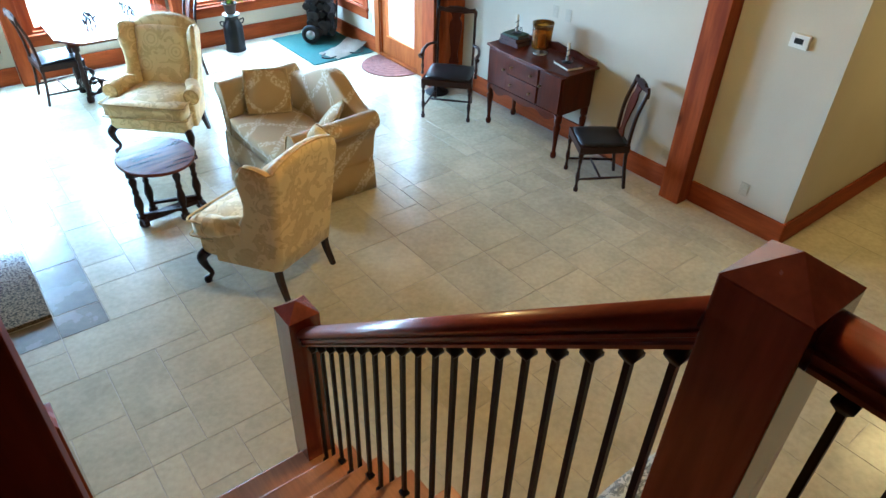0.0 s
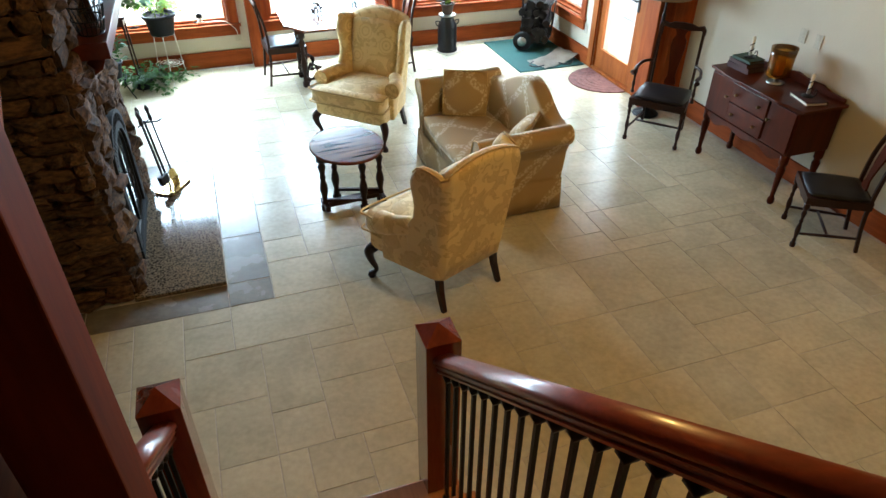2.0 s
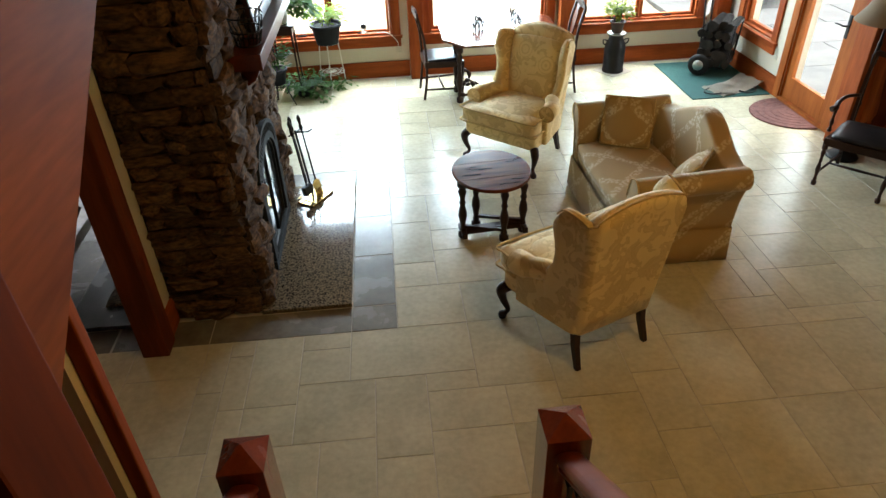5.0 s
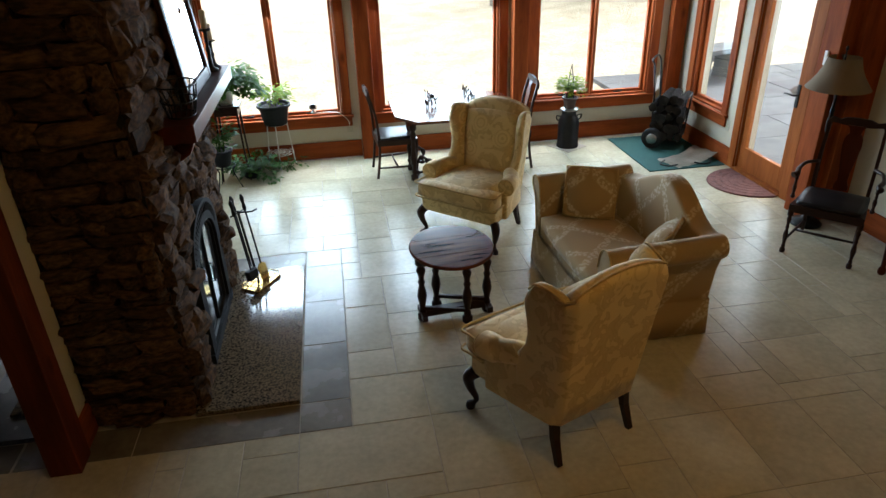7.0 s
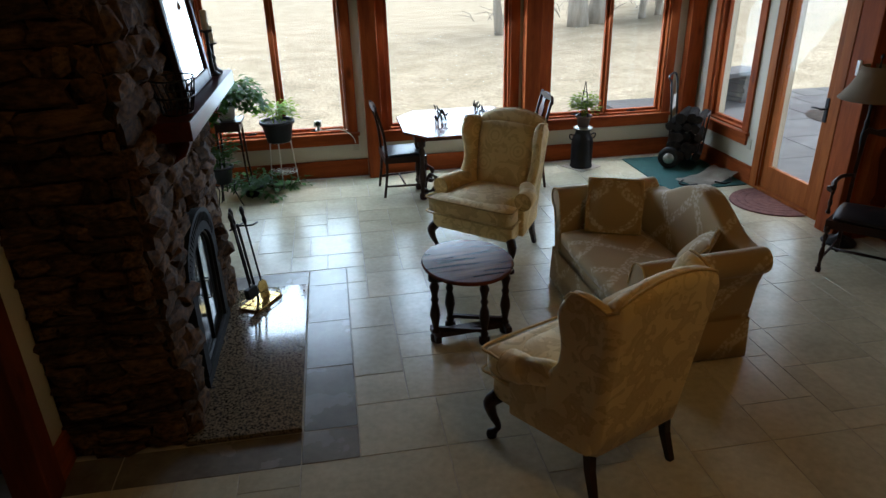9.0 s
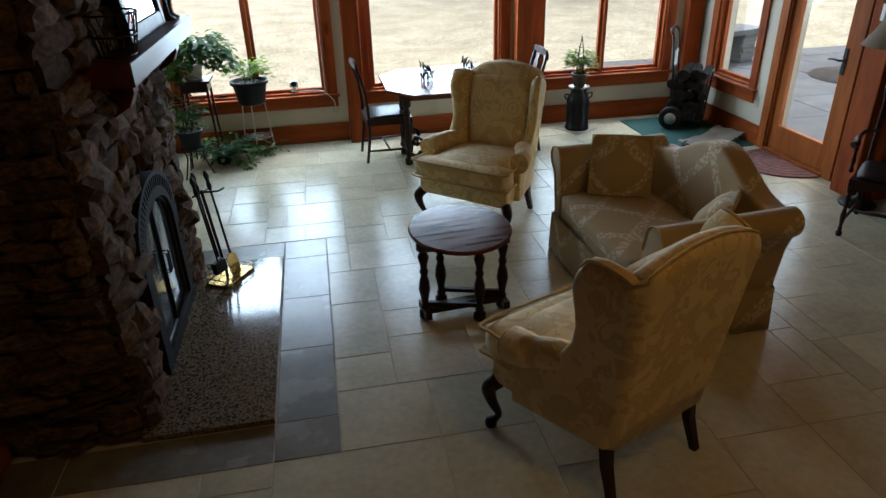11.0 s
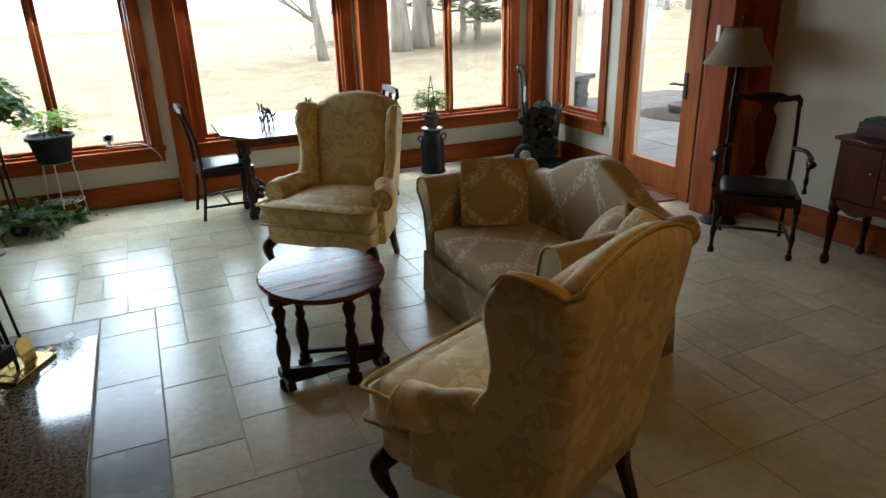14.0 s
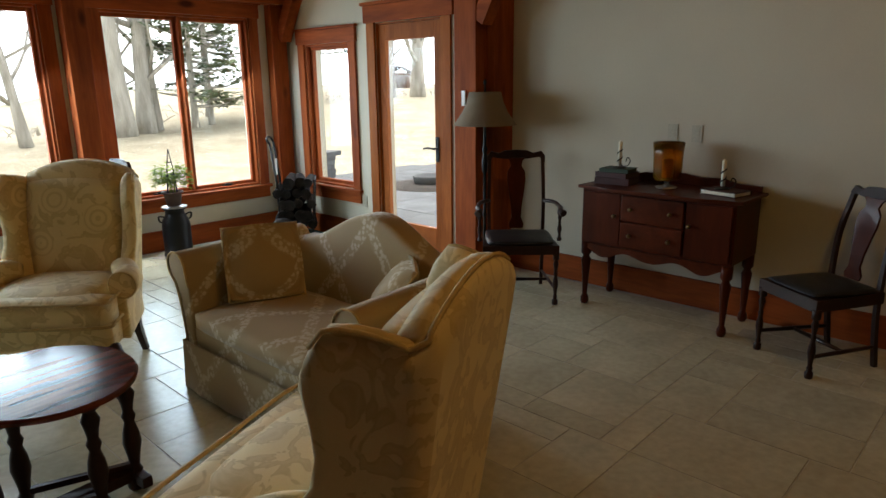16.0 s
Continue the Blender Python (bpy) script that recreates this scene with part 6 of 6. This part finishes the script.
lathe(bm, [(0.020, 0), (0.020, 0.004), (0.004, 0.006)], pose(0, -0.012, 0.055, 90, 0, 0), 14)
part("lens", bm, leather, th, "black round face")
bm = bmesh.new()
tube(bm, spline([(0.25, 8.835, 0.577), (0.34, 8.815, 0.572), (0.45, 8.82, 0.573), (0.56, 8.80, 0.56), (0.66, 8.815, 0.46), (0.68, 8.85, 0.37)], 6), 0.004, 6)
solid("power_cord", bm, white_plastic, "thin white cord running along the sill to the outlet", "cord")
# floral stool beside the stair
th = thing("upholstered_stool", pose(2.04, 0.80, 0), "low stool covered in dark floral cloth beside the stair", "stool")
floral = fabric("dark_floral_cloth", (0.55, 0.52, 0.44), (0.04, 0.05, 0.05), 14.0, 0.95)
bm = bmesh.new()
box(bm, -0.28, 0.28, -0.22, 0.22, 0.22, 0.34)
soft(bm, 0.02)
part("frame", bm, floral, th, smooth=True)
bm = bmesh.new()
cushion(bm, -0.27, 0.27, -0.21, 0.21, 0.34, 0.40, 0.03)
part("cushion", bm, floral, th)
for sx in (-1, 1):
    for sy in (-1, 1):
        bm = bmesh.new()
        turned(bm, 0.24 * sx, 0.18 * sy, 0, 0.22, 0.02)
        part("leg", bm, dark_wood, th)
# next room: hearth, tools and rocking chair seen past the post
th = thing("hearth", pose(0, 0, 0), "black slate hearth slab of the next room's fireplace", "hearth", "", "structure")
bm = bmesh.new()
box(bm, -1.76, -1.245, 4.27, 6.0, 0.001, 0.035, 0.004)
part("slab", bm, slate, th)
bm = bmesh.new()
box(bm, -1.55, -1.30, 4.48, 4.72, 0.036, 0.055, 0.004)
solid("granite_offcut", bm, granite, "small speckled granite slab lying on the slate hearth", "slab")
structure("chimney_core_west", [(-1.24, -1.041, 4.335, 6.12, 0, TOP)], mortar, "dark stone back of the chimney", "chimney")
th = thing("rocking_chair", pose(-2.45, 5.35, 0, 0, 0, -15), "dark wooden rocking chair in the next room", "rocking chair")
for s in (-1, 1):
    bm = bmesh.new()
    tube(bm, [(0.24 * s, -0.42 + 0.84 * t, 0.02 + 0.16 * (2 * t - 1) ** 2) for t in [k / 14 for k in range(15)]], 0.018, 6)
    part("rocker", bm, dark_wood, th)
    for y in (-0.2, 0.2):
        bm = bmesh.new()
        turned(bm, 0.22 * s, y, 0.05, 0.42, 0.02)
        part("leg", bm, dark_wood, th)
    bm = bmesh.new()
    tube(bm, spline([(0.23 * s, -0.2, 0.65), (0.27 * s, 0.0, 0.66), (0.27 * s, 0.22, 0.64)], 4), 0.018, 8)
    tube(bm, [(0.26 * s, 0.18, 0.44), (0.27 * s, 0.18, 0.65)], 0.012, 6)
    part("armrest", bm, dark_wood, th)
bm = bmesh.new()
box(bm, -0.26, 0.26, -0.24, 0.26, 0.42, 0.455, 0.012)
part("seat", bm, dark_wood, th)
for k in range(7):
    bm = bmesh.new()
    x = -0.21 + 0.07 * k
    tube(bm, spline([(x, -0.21, 0.45), (x * 1.05, -0.26, 0.75), (x * 1.05, -0.34, 1.05)], 4), 0.009, 6)
    part("spindle", bm, dark_wood, th)
bm = bmesh.new()
box(bm, -0.27, 0.27, -0.365, -0.325, 1.0, 1.12, 0.01)
part("crest_rail", bm, dark_wood, th)

# ---- outside ----
grass_mat = mat("dormant_lawn", (0.47, 0.415, 0.30), 0.95, (0.36, 0.32, 0.22), 1.3, 14, 1.0, bump_distance=0.06, contrast=(0.36, 0.64), fine_mix=0.7)
patio_mat = mat("pale_flagstone", (0.13, 0.135, 0.14), 0.8, (0.085, 0.09, 0.095), 2.5, 40, 0.3, vary=0.12)
mulch = mat("dark_mulch", (0.07, 0.055, 0.045), 0.95, (0.03, 0.025, 0.02), 16, 60, 1.0, bump_distance=0.03)
bark_grey = mat("grey_bark", (0.47, 0.45, 0.40), 0.95, (0.30, 0.28, 0.24), 5, 26, 0.9, stretch=(1, 1, 0.25), bump_distance=0.03)
needle = mat("pine_needles", (0.17, 0.21, 0.10), 0.7, (0.09, 0.13, 0.06), 6, 40, 0.2, vary=0.3, island=True)
ice = mat("pale_lake", (0.80, 0.81, 0.82), 0.15, (0.74, 0.75, 0.77), 0.05, 0.8, 0.1)
siding = mat("brown_siding", (0.16, 0.10, 0.07), 0.85, (0.11, 0.07, 0.05), 3, 30, 0.3)
roof_mat = mat("dark_shingles", (0.07, 0.065, 0.06), 0.9, (0.05, 0.045, 0.04), 5, 30, 0.4)


def ease(a, b, x):
    t = min(1, max(0, (x - a) / (b - a)))
    return t * t * (3 - 2 * t)


def ground_z(x, y):
    hill = 0.72 * ease(9, 22, x + 0.12 * (y - 10)) + 0.5 * ease(22, 60, x) + 0.30 * ease(11, 21, y)
    bluff = -1.3 * ease(23, 40, y) * (1 - ease(4, 12, x - 0.25 * (y - 22)))
    return -0.14 + hill * ease(3, 9, y) + bluff + 0.03 * math.sin(x * 0.9) * math.sin(y * 0.7) * ease(10, 14, x + y)


bm = bmesh.new()
N = 90
line = [math.copysign(abs(k / N * 2 - 1) ** 2.6 * 420, k / N * 2 - 1) for k in range(N + 1)]
grid = [[bm.verts.new((x + 6, y + 16, ground_z(x + 6, y + 16))) for x in line] for y in line]
for a, b in zip(grid, grid[1:]):
    for i in range(N):
        bm.faces.new((a[i], a[i + 1], b[i + 1], b[i])).smooth = True
solid("ground", bm, grass_mat, "wide lawn of dormant tan grass rising to a hill", "lawn", kind="structure")
bm = bmesh.new()
box(bm, -200, 200, 30, 260, -1.3, -1.25)
solid("water", bm, ice, "pale frozen lake below the lawn", "lake", kind="structure")
# self-lit white ring, added to close the view over the lake as bright haze
hz = bpy.data.materials.new("glowing_haze_backdrop")
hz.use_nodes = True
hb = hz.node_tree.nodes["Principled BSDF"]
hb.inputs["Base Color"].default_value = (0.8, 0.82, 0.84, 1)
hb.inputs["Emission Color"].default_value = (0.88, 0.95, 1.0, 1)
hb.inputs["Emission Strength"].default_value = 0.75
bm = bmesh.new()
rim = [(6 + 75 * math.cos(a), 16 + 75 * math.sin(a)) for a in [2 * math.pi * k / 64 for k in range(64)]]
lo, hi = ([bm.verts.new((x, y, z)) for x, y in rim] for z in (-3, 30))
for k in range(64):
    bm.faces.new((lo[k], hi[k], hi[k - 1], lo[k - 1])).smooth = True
solid("backdrop", bm, hz, "glowing white backdrop ring in place of distant haze", "sky", kind="structure")
th = thing("pavement", pose(0, 0, 0), "pale flagstone patio outside the glass door", "patio", "", "structure")
rnd = random.Random(2)
y = 4.0
while y < 12.2:
    x, h = 5.10, rnd.choice((0.6, 0.9, 1.2))
    while x < 10.2:
        w = rnd.choice((0.6, 0.9, 1.2, 1.5))
        bm = bmesh.new()
        box(bm, x, x + w - 0.012, y, y + h - 0.012, -0.17, -0.085 + rnd.uniform(-0.003, 0.003), 0.006)
        part("flagstone", bm, patio_mat, th)
        x += w
    y += h
bm = bmesh.new()
lathe(bm, [(0.72, -0.10), (0.70, -0.075), (0.4, -0.06), (0.02, -0.05)], Matrix.Translation((8.35, 10.15, 0)), 26)
solid("mulch_bed", bm, mulch, "round bed of dark mulch set in the patio", "flower bed")
bm = bmesh.new()
lathe(bm, [(0.24, -0.065), (0.27, 0.04), (0.28, 0.07), (0.25, 0.07), (0.22, 0.02), (0.02, 0.01)], Matrix.Translation((8.4, 10.2, 0)), 22)
solid("stone_planter", bm, patio_mat, "shallow round pale stone planter on the mulch", "planter")
th = thing("stone_bench", pose(7.2, 11.75, -0.085, 0, 0, 20), "stone bench with a slab on stacked stone piers", "bench")
bm = bmesh.new()
box(bm, -0.8, 0.5, -0.25, 0.25, 0.45, 0.53, 0.01)
part("slab", bm, patio_mat, th)
for k in range(6):
    for x in (-0.6, 0.22):
        bm = bmesh.new()
        o = 0.02 * ((k * 7) % 3 - 1)
        box(bm, x - 0.16 + o, x + 0.16 + o, -0.2, 0.2, 0.075 * k, 0.075 * k + 0.073, 0.012)
        part("stone", bm, patio_mat, th)


def bare_tree(x, y, r, h, seed, lean=(0, 0), label="tall bare grey tree at the edge of the lawn", forks=3):
    z = ground_z(x, y)
    th = thing("tree", pose(x, y, z - 0.1), label, "tree", "trees")
    rnd = random.Random(seed)
    bm = bmesh.new()
    trunk = spline([(0, 0, 0), (lean[0] * 0.2, lean[1] * 0.2, h * 0.3), (lean[0] * 0.6, lean[1] * 0.6, h * 0.62), (lean[0], lean[1], h)], 5)
    k = len(trunk) - 1
    tube(bm, trunk, [r * (1.35 - 0.35 * min(1, i / 2)) * (1 - 0.75 * i / k) for i in range(k + 1)], 10)
    part("trunk", bm, bark_grey, th)
    bm = bmesh.new()

    def limb(p, d, ln, rad, depth):
        pts = [p]
        for _ in range(4):
            d = (d + Vector((rnd.uniform(-0.22, 0.22), rnd.uniform(-0.22, 0.22), rnd.uniform(-0.05, 0.2)))).normalized()
            pts.append(pts[-1] + d * ln / 4)
        tube(bm, pts, [rad * (1 - 0.18 * i) for i in range(5)], 5)
        if depth:
            for _ in range(forks):
                q = pts[rnd.choice((2, 3, 4))]
                limb(q, (d + Vector((rnd.uniform(-0.9, 0.9), rnd.uniform(-0.9, 0.9), rnd.uniform(-0.2, 0.6)))).normalized(), ln * rnd.uniform(0.45, 0.7), rad * 0.45, depth - 1)

    for i in range(13):
        j = rnd.randint(int(k * 0.15), k)
        a = rnd.uniform(0, 6.28)
        limb(trunk[j], Vector((math.cos(a), math.sin(a), rnd.uniform(0.4, 1.1))).normalized(), h * rnd.uniform(0.22, 0.42), r * rnd.uniform(0.25, 0.45), 2)
    part("branching", bm, bark_grey, th)
    return th


def pine_tree(x, y, r, h, seed, low=0.22):
    z = ground_z(x, y)
    th = thing("tree", pose(x, y, z - 0.1), "ragged dark evergreen at the edge of the lawn", "tree", "trees")
    rnd = random.Random(seed)
    bm = bmesh.new()
    lathe(bm, [(r * 1.3, 0), (r, h * 0.05), (r * 0.7, h * 0.5), (0.03, h)], n=9)
    part("trunk", bm, bark_grey, th)
    bm, fol = bmesh.new(), bmesh.new()
    for i in range(34):
        t = low + (1 - low) * (i / 34)
        a = rnd.uniform(0, 6.28)
        ln = h * 0.26 * (1.05 - t) * rnd.uniform(0.5, 1.2) + 0.3
        p = Vector((0, 0, h * t))
        q = p + Vector((math.cos(a) * ln, math.sin(a) * ln, rnd.uniform(-0.1, 0.35) * ln))
        tube(bm, [p, (p + q) / 2 + Vector((0, 0, -0.05 * ln)), q], [0.05, 0.035, 0.012], 5)
        for _ in range(int(4 + 4 * ln)):
            u = rnd.uniform(0.35, 1.05)
            leaves(fol, rnd, 6, p + (q - p) * u + Vector((rnd.uniform(-0.2, 0.2), rnd.uniform(-0.2, 0.2), rnd.uniform(-0.1, 0.15))), (0.24, 0.24, 0.11), 0.28)
    part("branching", bm, bark_grey, th)
    part("crown", fol, needle, th, "clumps of dark green needles with gaps")


bare_tree(5.45, 21.0, 0.13, 9.0, 4, (-1.6, 0.3), "lone bare grey tree leaning over the lawn", 3)
bare_tree(8.2, 22.0, 0.27, 13, 11, (-0.7, 0.4), "thick pale-barked bare tree at the edge of the lawn")
bare_tree(9.0, 22.5, 0.24, 13, 12, (0.9, 0.6), "thick pale-barked bare tree at the edge of the lawn")
bare_tree(8.65, 23.4, 0.10, 12, 20, (0.2, 0))
bare_tree(9.5, 23.0, 0.19, 13, 13, (-0.5, 0))
bare_tree(7.6, 24.0, 0.08, 12, 15, (-0.6, 0))
bare_tree(23.8, 26.0, 0.32, 14, 16, (0.3, 0))
bare_tree(25.4, 30.0, 0.16, 11, 17, (0.3, 0))
bare_tree(22.2, 26.0, 0.12, 11, 18, (-0.3, 0))
bare_tree(23.0, 29.5, 0.10, 11, 21, (0.4, 0))
bare_tree(17.8, 26.5, 0.16, 12, 19, (0.2, 0))
pine_tree(10.6, 22.6, 0.11, 7.5, 31, 0.10)
pine_tree(11.3, 22.9, 0.10, 7.0, 32, 0.10)
pine_tree(12.6, 25.5, 0.12, 9.5, 33, 0.2)
pine_tree(18.6, 28.0, 0.20, 11, 34, 0.15)
# brushy edge behind the trees
bm = bmesh.new()
rnd = random.Random(9)
for _ in range(260):
    x, y = rnd.uniform(6.5, 30), rnd.uniform(25, 31)
    z = ground_z(x, y)
    a = rnd.uniform(0, 6.28)
    tube(bm, [(x, y, z), (x + 0.2 * math.cos(a), y + 0.2 * math.sin(a), z + rnd.uniform(0.1, 0.35)), (x + 0.7 * math.cos(a), y + 0.7 * math.sin(a), z + rnd.uniform(0.1, 0.5))], [0.02, 0.014, 0.006], 4)
solid("brush", bm, bark_grey, "tangled leafless brush behind the trees", "brush", kind="stuff")
th = thing("outbuilding", pose(39.6, 44.0, ground_z(39.6, 44.0), 0, 0, 35) @ Matrix.Scale(0.55, 4), "small brown wooden outbuilding on the hill", "shed")
bm = bmesh.new()
box(bm, -2.2, 2.2, -1.5, 1.5, -0.3, 2.2)
part("wall", bm, siding, th)
bm = bmesh.new()
prism(bm, [(-1.8, 2.1), (0, 3.1), (1.8, 2.1), (1.8, 2.2), (0, 3.22), (-1.8, 2.2)], 5.0, pose(2.5, 0, 0, 0, 0, 90))
part("roof", bm, roof_mat, th)
bm = bmesh.new()
for bx in ((-0.6, 0.6, -1.53, -1.501, 0.8, 0.88), (-0.6, 0.6, -1.53, -1.501, 1.72, 1.8), (-0.6, -0.52, -1.53, -1.501, 0.881, 1.719), (0.52, 0.6, -1.53, -1.501, 0.881, 1.719), (-0.03, 0.03, -1.53, -1.501, 0.881, 1.719)):
    box(bm, *bx)
w_ = part("window", bm, white_plastic, th)
bm = bmesh.new()
box(bm, -0.519, 0.519, -1.515, -1.505, 0.881, 1.719)
part("pane", bm, fire_glass, w_)

# ---- chimney stones ----
rnd = random.Random(77)
STONES = []
for k in range(14):
    bm = bmesh.new()
    q = [-0.5, -0.2, 0.2, 0.5]
    rows = []
    for a, z in enumerate(q):
        row = []
        for b, x in enumerate(q):
            rim = (a in (0, 3)) + (b in (0, 3))
            deep = (-0.62, -0.36, -0.10)[rim] + rnd.uniform(-0.16, 0.16)
            row.append(bm.verts.new((x + rnd.uniform(-0.10, 0.10), deep, z + rnd.uniform(-0.11, 0.11))))
        rows.append(row)
    for a in range(3):
        for b in range(3):
            bm.faces.new((rows[a][b], rows[a][b + 1], rows[a + 1][b + 1], rows[a + 1][b]))
    loop = rows[0][:3] + [r[3] for r in rows[:3]] + rows[3][:0:-1] + [r[0] for r in rows[:0:-1]]
    back = [bm.verts.new((v.co.x * 0.9, 0.5, v.co.z * 0.9)) for v in loop]
    for n in range(12):
        bm.faces.new((loop[n], back[n], back[n - 11], loop[n - 11]))
    bmesh.ops.triangulate(bm, faces=bm.faces[:])
    bmesh.ops.recalc_face_normals(bm, faces=bm.faces)
    STONES.append(mesh_of("stone", bm, stone))


def stone_face(length, height, place, parent, keep=lambda u, z: True, z0=0.0, tall=False):
    """Courses of rough stones; place(u) gives the pose at u along the wall."""
    z = z0
    count = 0
    while z < height:
        h = rnd.uniform(0.05, 0.14) if not tall else rnd.uniform(0.06, 0.16)
        u = 0.0
        while u < length - 0.02:
            w = min(rnd.uniform(0.10, 0.34) if not tall else rnd.uniform(0.09, 0.30), length - u)
            if length - u - w < 0.06:
                w = length - u
            if keep(u + w / 2, z + h / 2):
                ob = new("stone", rnd.choice(STONES))
                ob.parent = parent
                d = rnd.uniform(0.04, 0.13)
                ob.matrix_basis = place(u + w / 2, z + h / 2, d) @ Matrix.Diagonal((w * 1.02, d, h * 1.0, 1))
                count += 1
            u += w
        z += h
    return count


def in_front(u, z):
    y = FY0 + u
    return not (abs(y - 5.23) < 0.47 and z < 0.62) and not (((y - 5.23) / 0.47) ** 2 + ((z - 0.62) / 0.42) ** 2 < 1)


stone_face(FY1 - FY0, 2.55, lambda u, z, d: pose(FX, FY0 + u, z, 0, 0, 90) @ pose(rnd.uniform(-0.01, 0.01), -0.012, 0, rnd.uniform(-8, 8), rnd.uniform(-7, 7), rnd.uniform(-10, 10)), chimney, in_front, tall=True)
stone_face(0.57, 3.0, lambda u, z, d: pose(-1.03 + u, FY0, z) @ pose(0, -0.012, 0, rnd.uniform(-6, 6), rnd.uniform(-4, 4), rnd.uniform(-8, 8)), chimney)

# ---- floor tiles ----
U, UN, US = 0.1525, 0.144, 0.148
TX, TY = 0.4555, 4.042
I0, I1, J0, J1 = -42, 56, -45, 33
taken = set()


def edge_y(j):
    return TY + j * (UN if j > 0 else US)


def blocked(i, j):
    x, y = TX + (i + 0.5) * U, edge_y(j + 0.5)
    return (-1.05 < x < TX and TY < y < 6.34) or (x > 4.83 and y > 6.05) or (x > 5.09 and y > 1.83) or (-2.07 < x < -1.05 and TY < y < 6.0)


TILE_MESH = {}


def tile_mesh(w, h, material):
    key = (round(w, 3), round(h, 3), material.name)
    if key not in TILE_MESH:
        bm = bmesh.new()
        g, c = 0.0030, 0.0012
        x, y = w / 2 - g, h / 2 - g
        rings = [[bm.verts.new((sx * (x - o), sy * (y - o), z)) for sx, sy in ((-1, -1), (1, -1), (1, 1), (-1, 1))] for z, o in ((-0.008, 0), (-0.0018, 0), (0.0, c))]
        for a, b in zip(rings, rings[1:]):
            for k in range(4):
                bm.faces.new((a[k], a[(k + 1) % 4], b[(k + 1) % 4], b[k]))
        bm.faces.new(rings[2])
        TILE_MESH[key] = mesh_of("tile", bm, material)
    return TILE_MESH[key]


floor_ob = bpy.data.objects["floor"]


def lay(x0, x1, y0, y1, material):
    """One tile, set a touch out of level as tiles are."""
    ob = new("tile", tile_mesh(x1 - x0, y1 - y0, material))
    ob.parent = floor_ob
    ob.location = ((x0 + x1) / 2, (y0 + y1) / 2, rnd.uniform(-0.0004, 0.0004))
    ob.rotation_euler = (rnd.gauss(0, 0.0016), rnd.gauss(0, 0.0016), 0)
    return ob


rnd = random.Random(16)
far = bmesh.new()
placed = 0


def set_tile(i, j, w, h):
    global placed
    taken.update((a, b) for a in range(i, i + w) for b in range(j, j + h))
    x0, x1, y0, y1 = TX + i * U, TX + (i + w) * U, edge_y(j), edge_y(j + h)
    if -1.2 < x0 < 4.7 and 1.9 < y0 < 8.8 and placed < 285:
        lay(x0, x1, y0, y1, tile)
        placed += 1
    else:
        g = 0.0030
        box(far, x0 + g, x1 - g, y0 + g, y1 - g, -0.008, 0.0)


# modules in tile units from the corner of the hearth border: column, row, width, depth
BESIDE_HEARTH = [(0, 0, 3, 3), (0, 3, 2, 2), (2, 3, 3, 3), (2, 6, 3, 2), (0, 5, 2, 4), (0, 9, 2, 3), (2, 8, 3, 4), (0, 12, 1, 2), (0, 14, 1, 2), (-1, 16, 2, 2), (1, 12, 3, 3), (1, 15, 2, 2), (1, 17, 2, 4), (3, 15, 3, 3), (-2, 18, 3, 3)]
BEFORE_STAIR = [(-4, -1, 2, 1), (-4, -3, 2, 2), (-2, -3, 5, 3), (-4, -6, 3, 3), (-1, -7, 2, 4), (1, -4, 2, 1), (1, -6, 3, 2), (1, -9, 3, 3), (-1, -9, 2, 2), (-3, -9, 2, 3), (-6, -4, 2, 4), (-6, -6, 2, 2), (3, -4, 3, 4)]
NEAR_SIDEBOARD = [(21, 0, 3, 3), (18, 2, 3, 3), (21, 5, 2, 2), (18, -1, 3, 3), (15, 5, 3, 3), (18, 5, 3, 4), (24, 0, 3, 4)]
for row in BESIDE_HEARTH + BEFORE_STAIR + NEAR_SIDEBOARD:
    set_tile(*row)
SIZES = [(3, 3), (2, 3), (3, 2), (4, 3), (3, 4), (2, 2), (3, 3), (4, 3), (3, 4), (2, 4)]
for j in range(J0, J1):
    for i in range(I0, I1):
        if (i, j) in taken or blocked(i, j):
            continue
        opts = SIZES[:]
        rnd.shuffle(opts)
        opts += [(2, 2), (3, 1), (1, 3), (2, 1), (1, 2), (1, 1)]
        for w, h in opts:
            cells = [(a, b) for a in range(i, i + w) for b in range(j, j + h)]
            if all(c not in taken and not blocked(*c) and c[0] < I1 and c[1] < J1 for c in cells):
                set_tile(i, j, w, h)
                break
rest = new("tile_rest", mesh_of("tile_rest", far, tile))
rest.parent = floor_ob
tagged(rest, kind="stuff")
# grey border round the hearth and behind the post
for a, b in ((-2.06, -1.40), (-1.39, -0.77), (-0.77, 0.152), (0.152, TX)):
    lay(a, b, TY, 4.27 if b < -1.2 else 4.297, slate_tile)
rows_y = [4.30, edge_y(6), edge_y(10), edge_y(14), 6.34]
for a, b in zip(rows_y, rows_y[1:]):
    lay(0.153, TX, a, b, slate_tile)
lay(-0.47, 0.15, 6.053, 6.34, slate_tile)
for a, b in ((4.27, 4.85), (4.85, 5.43), (5.43, 6.0)):
    lay(-2.06, -1.763, a, b, slate_tile)
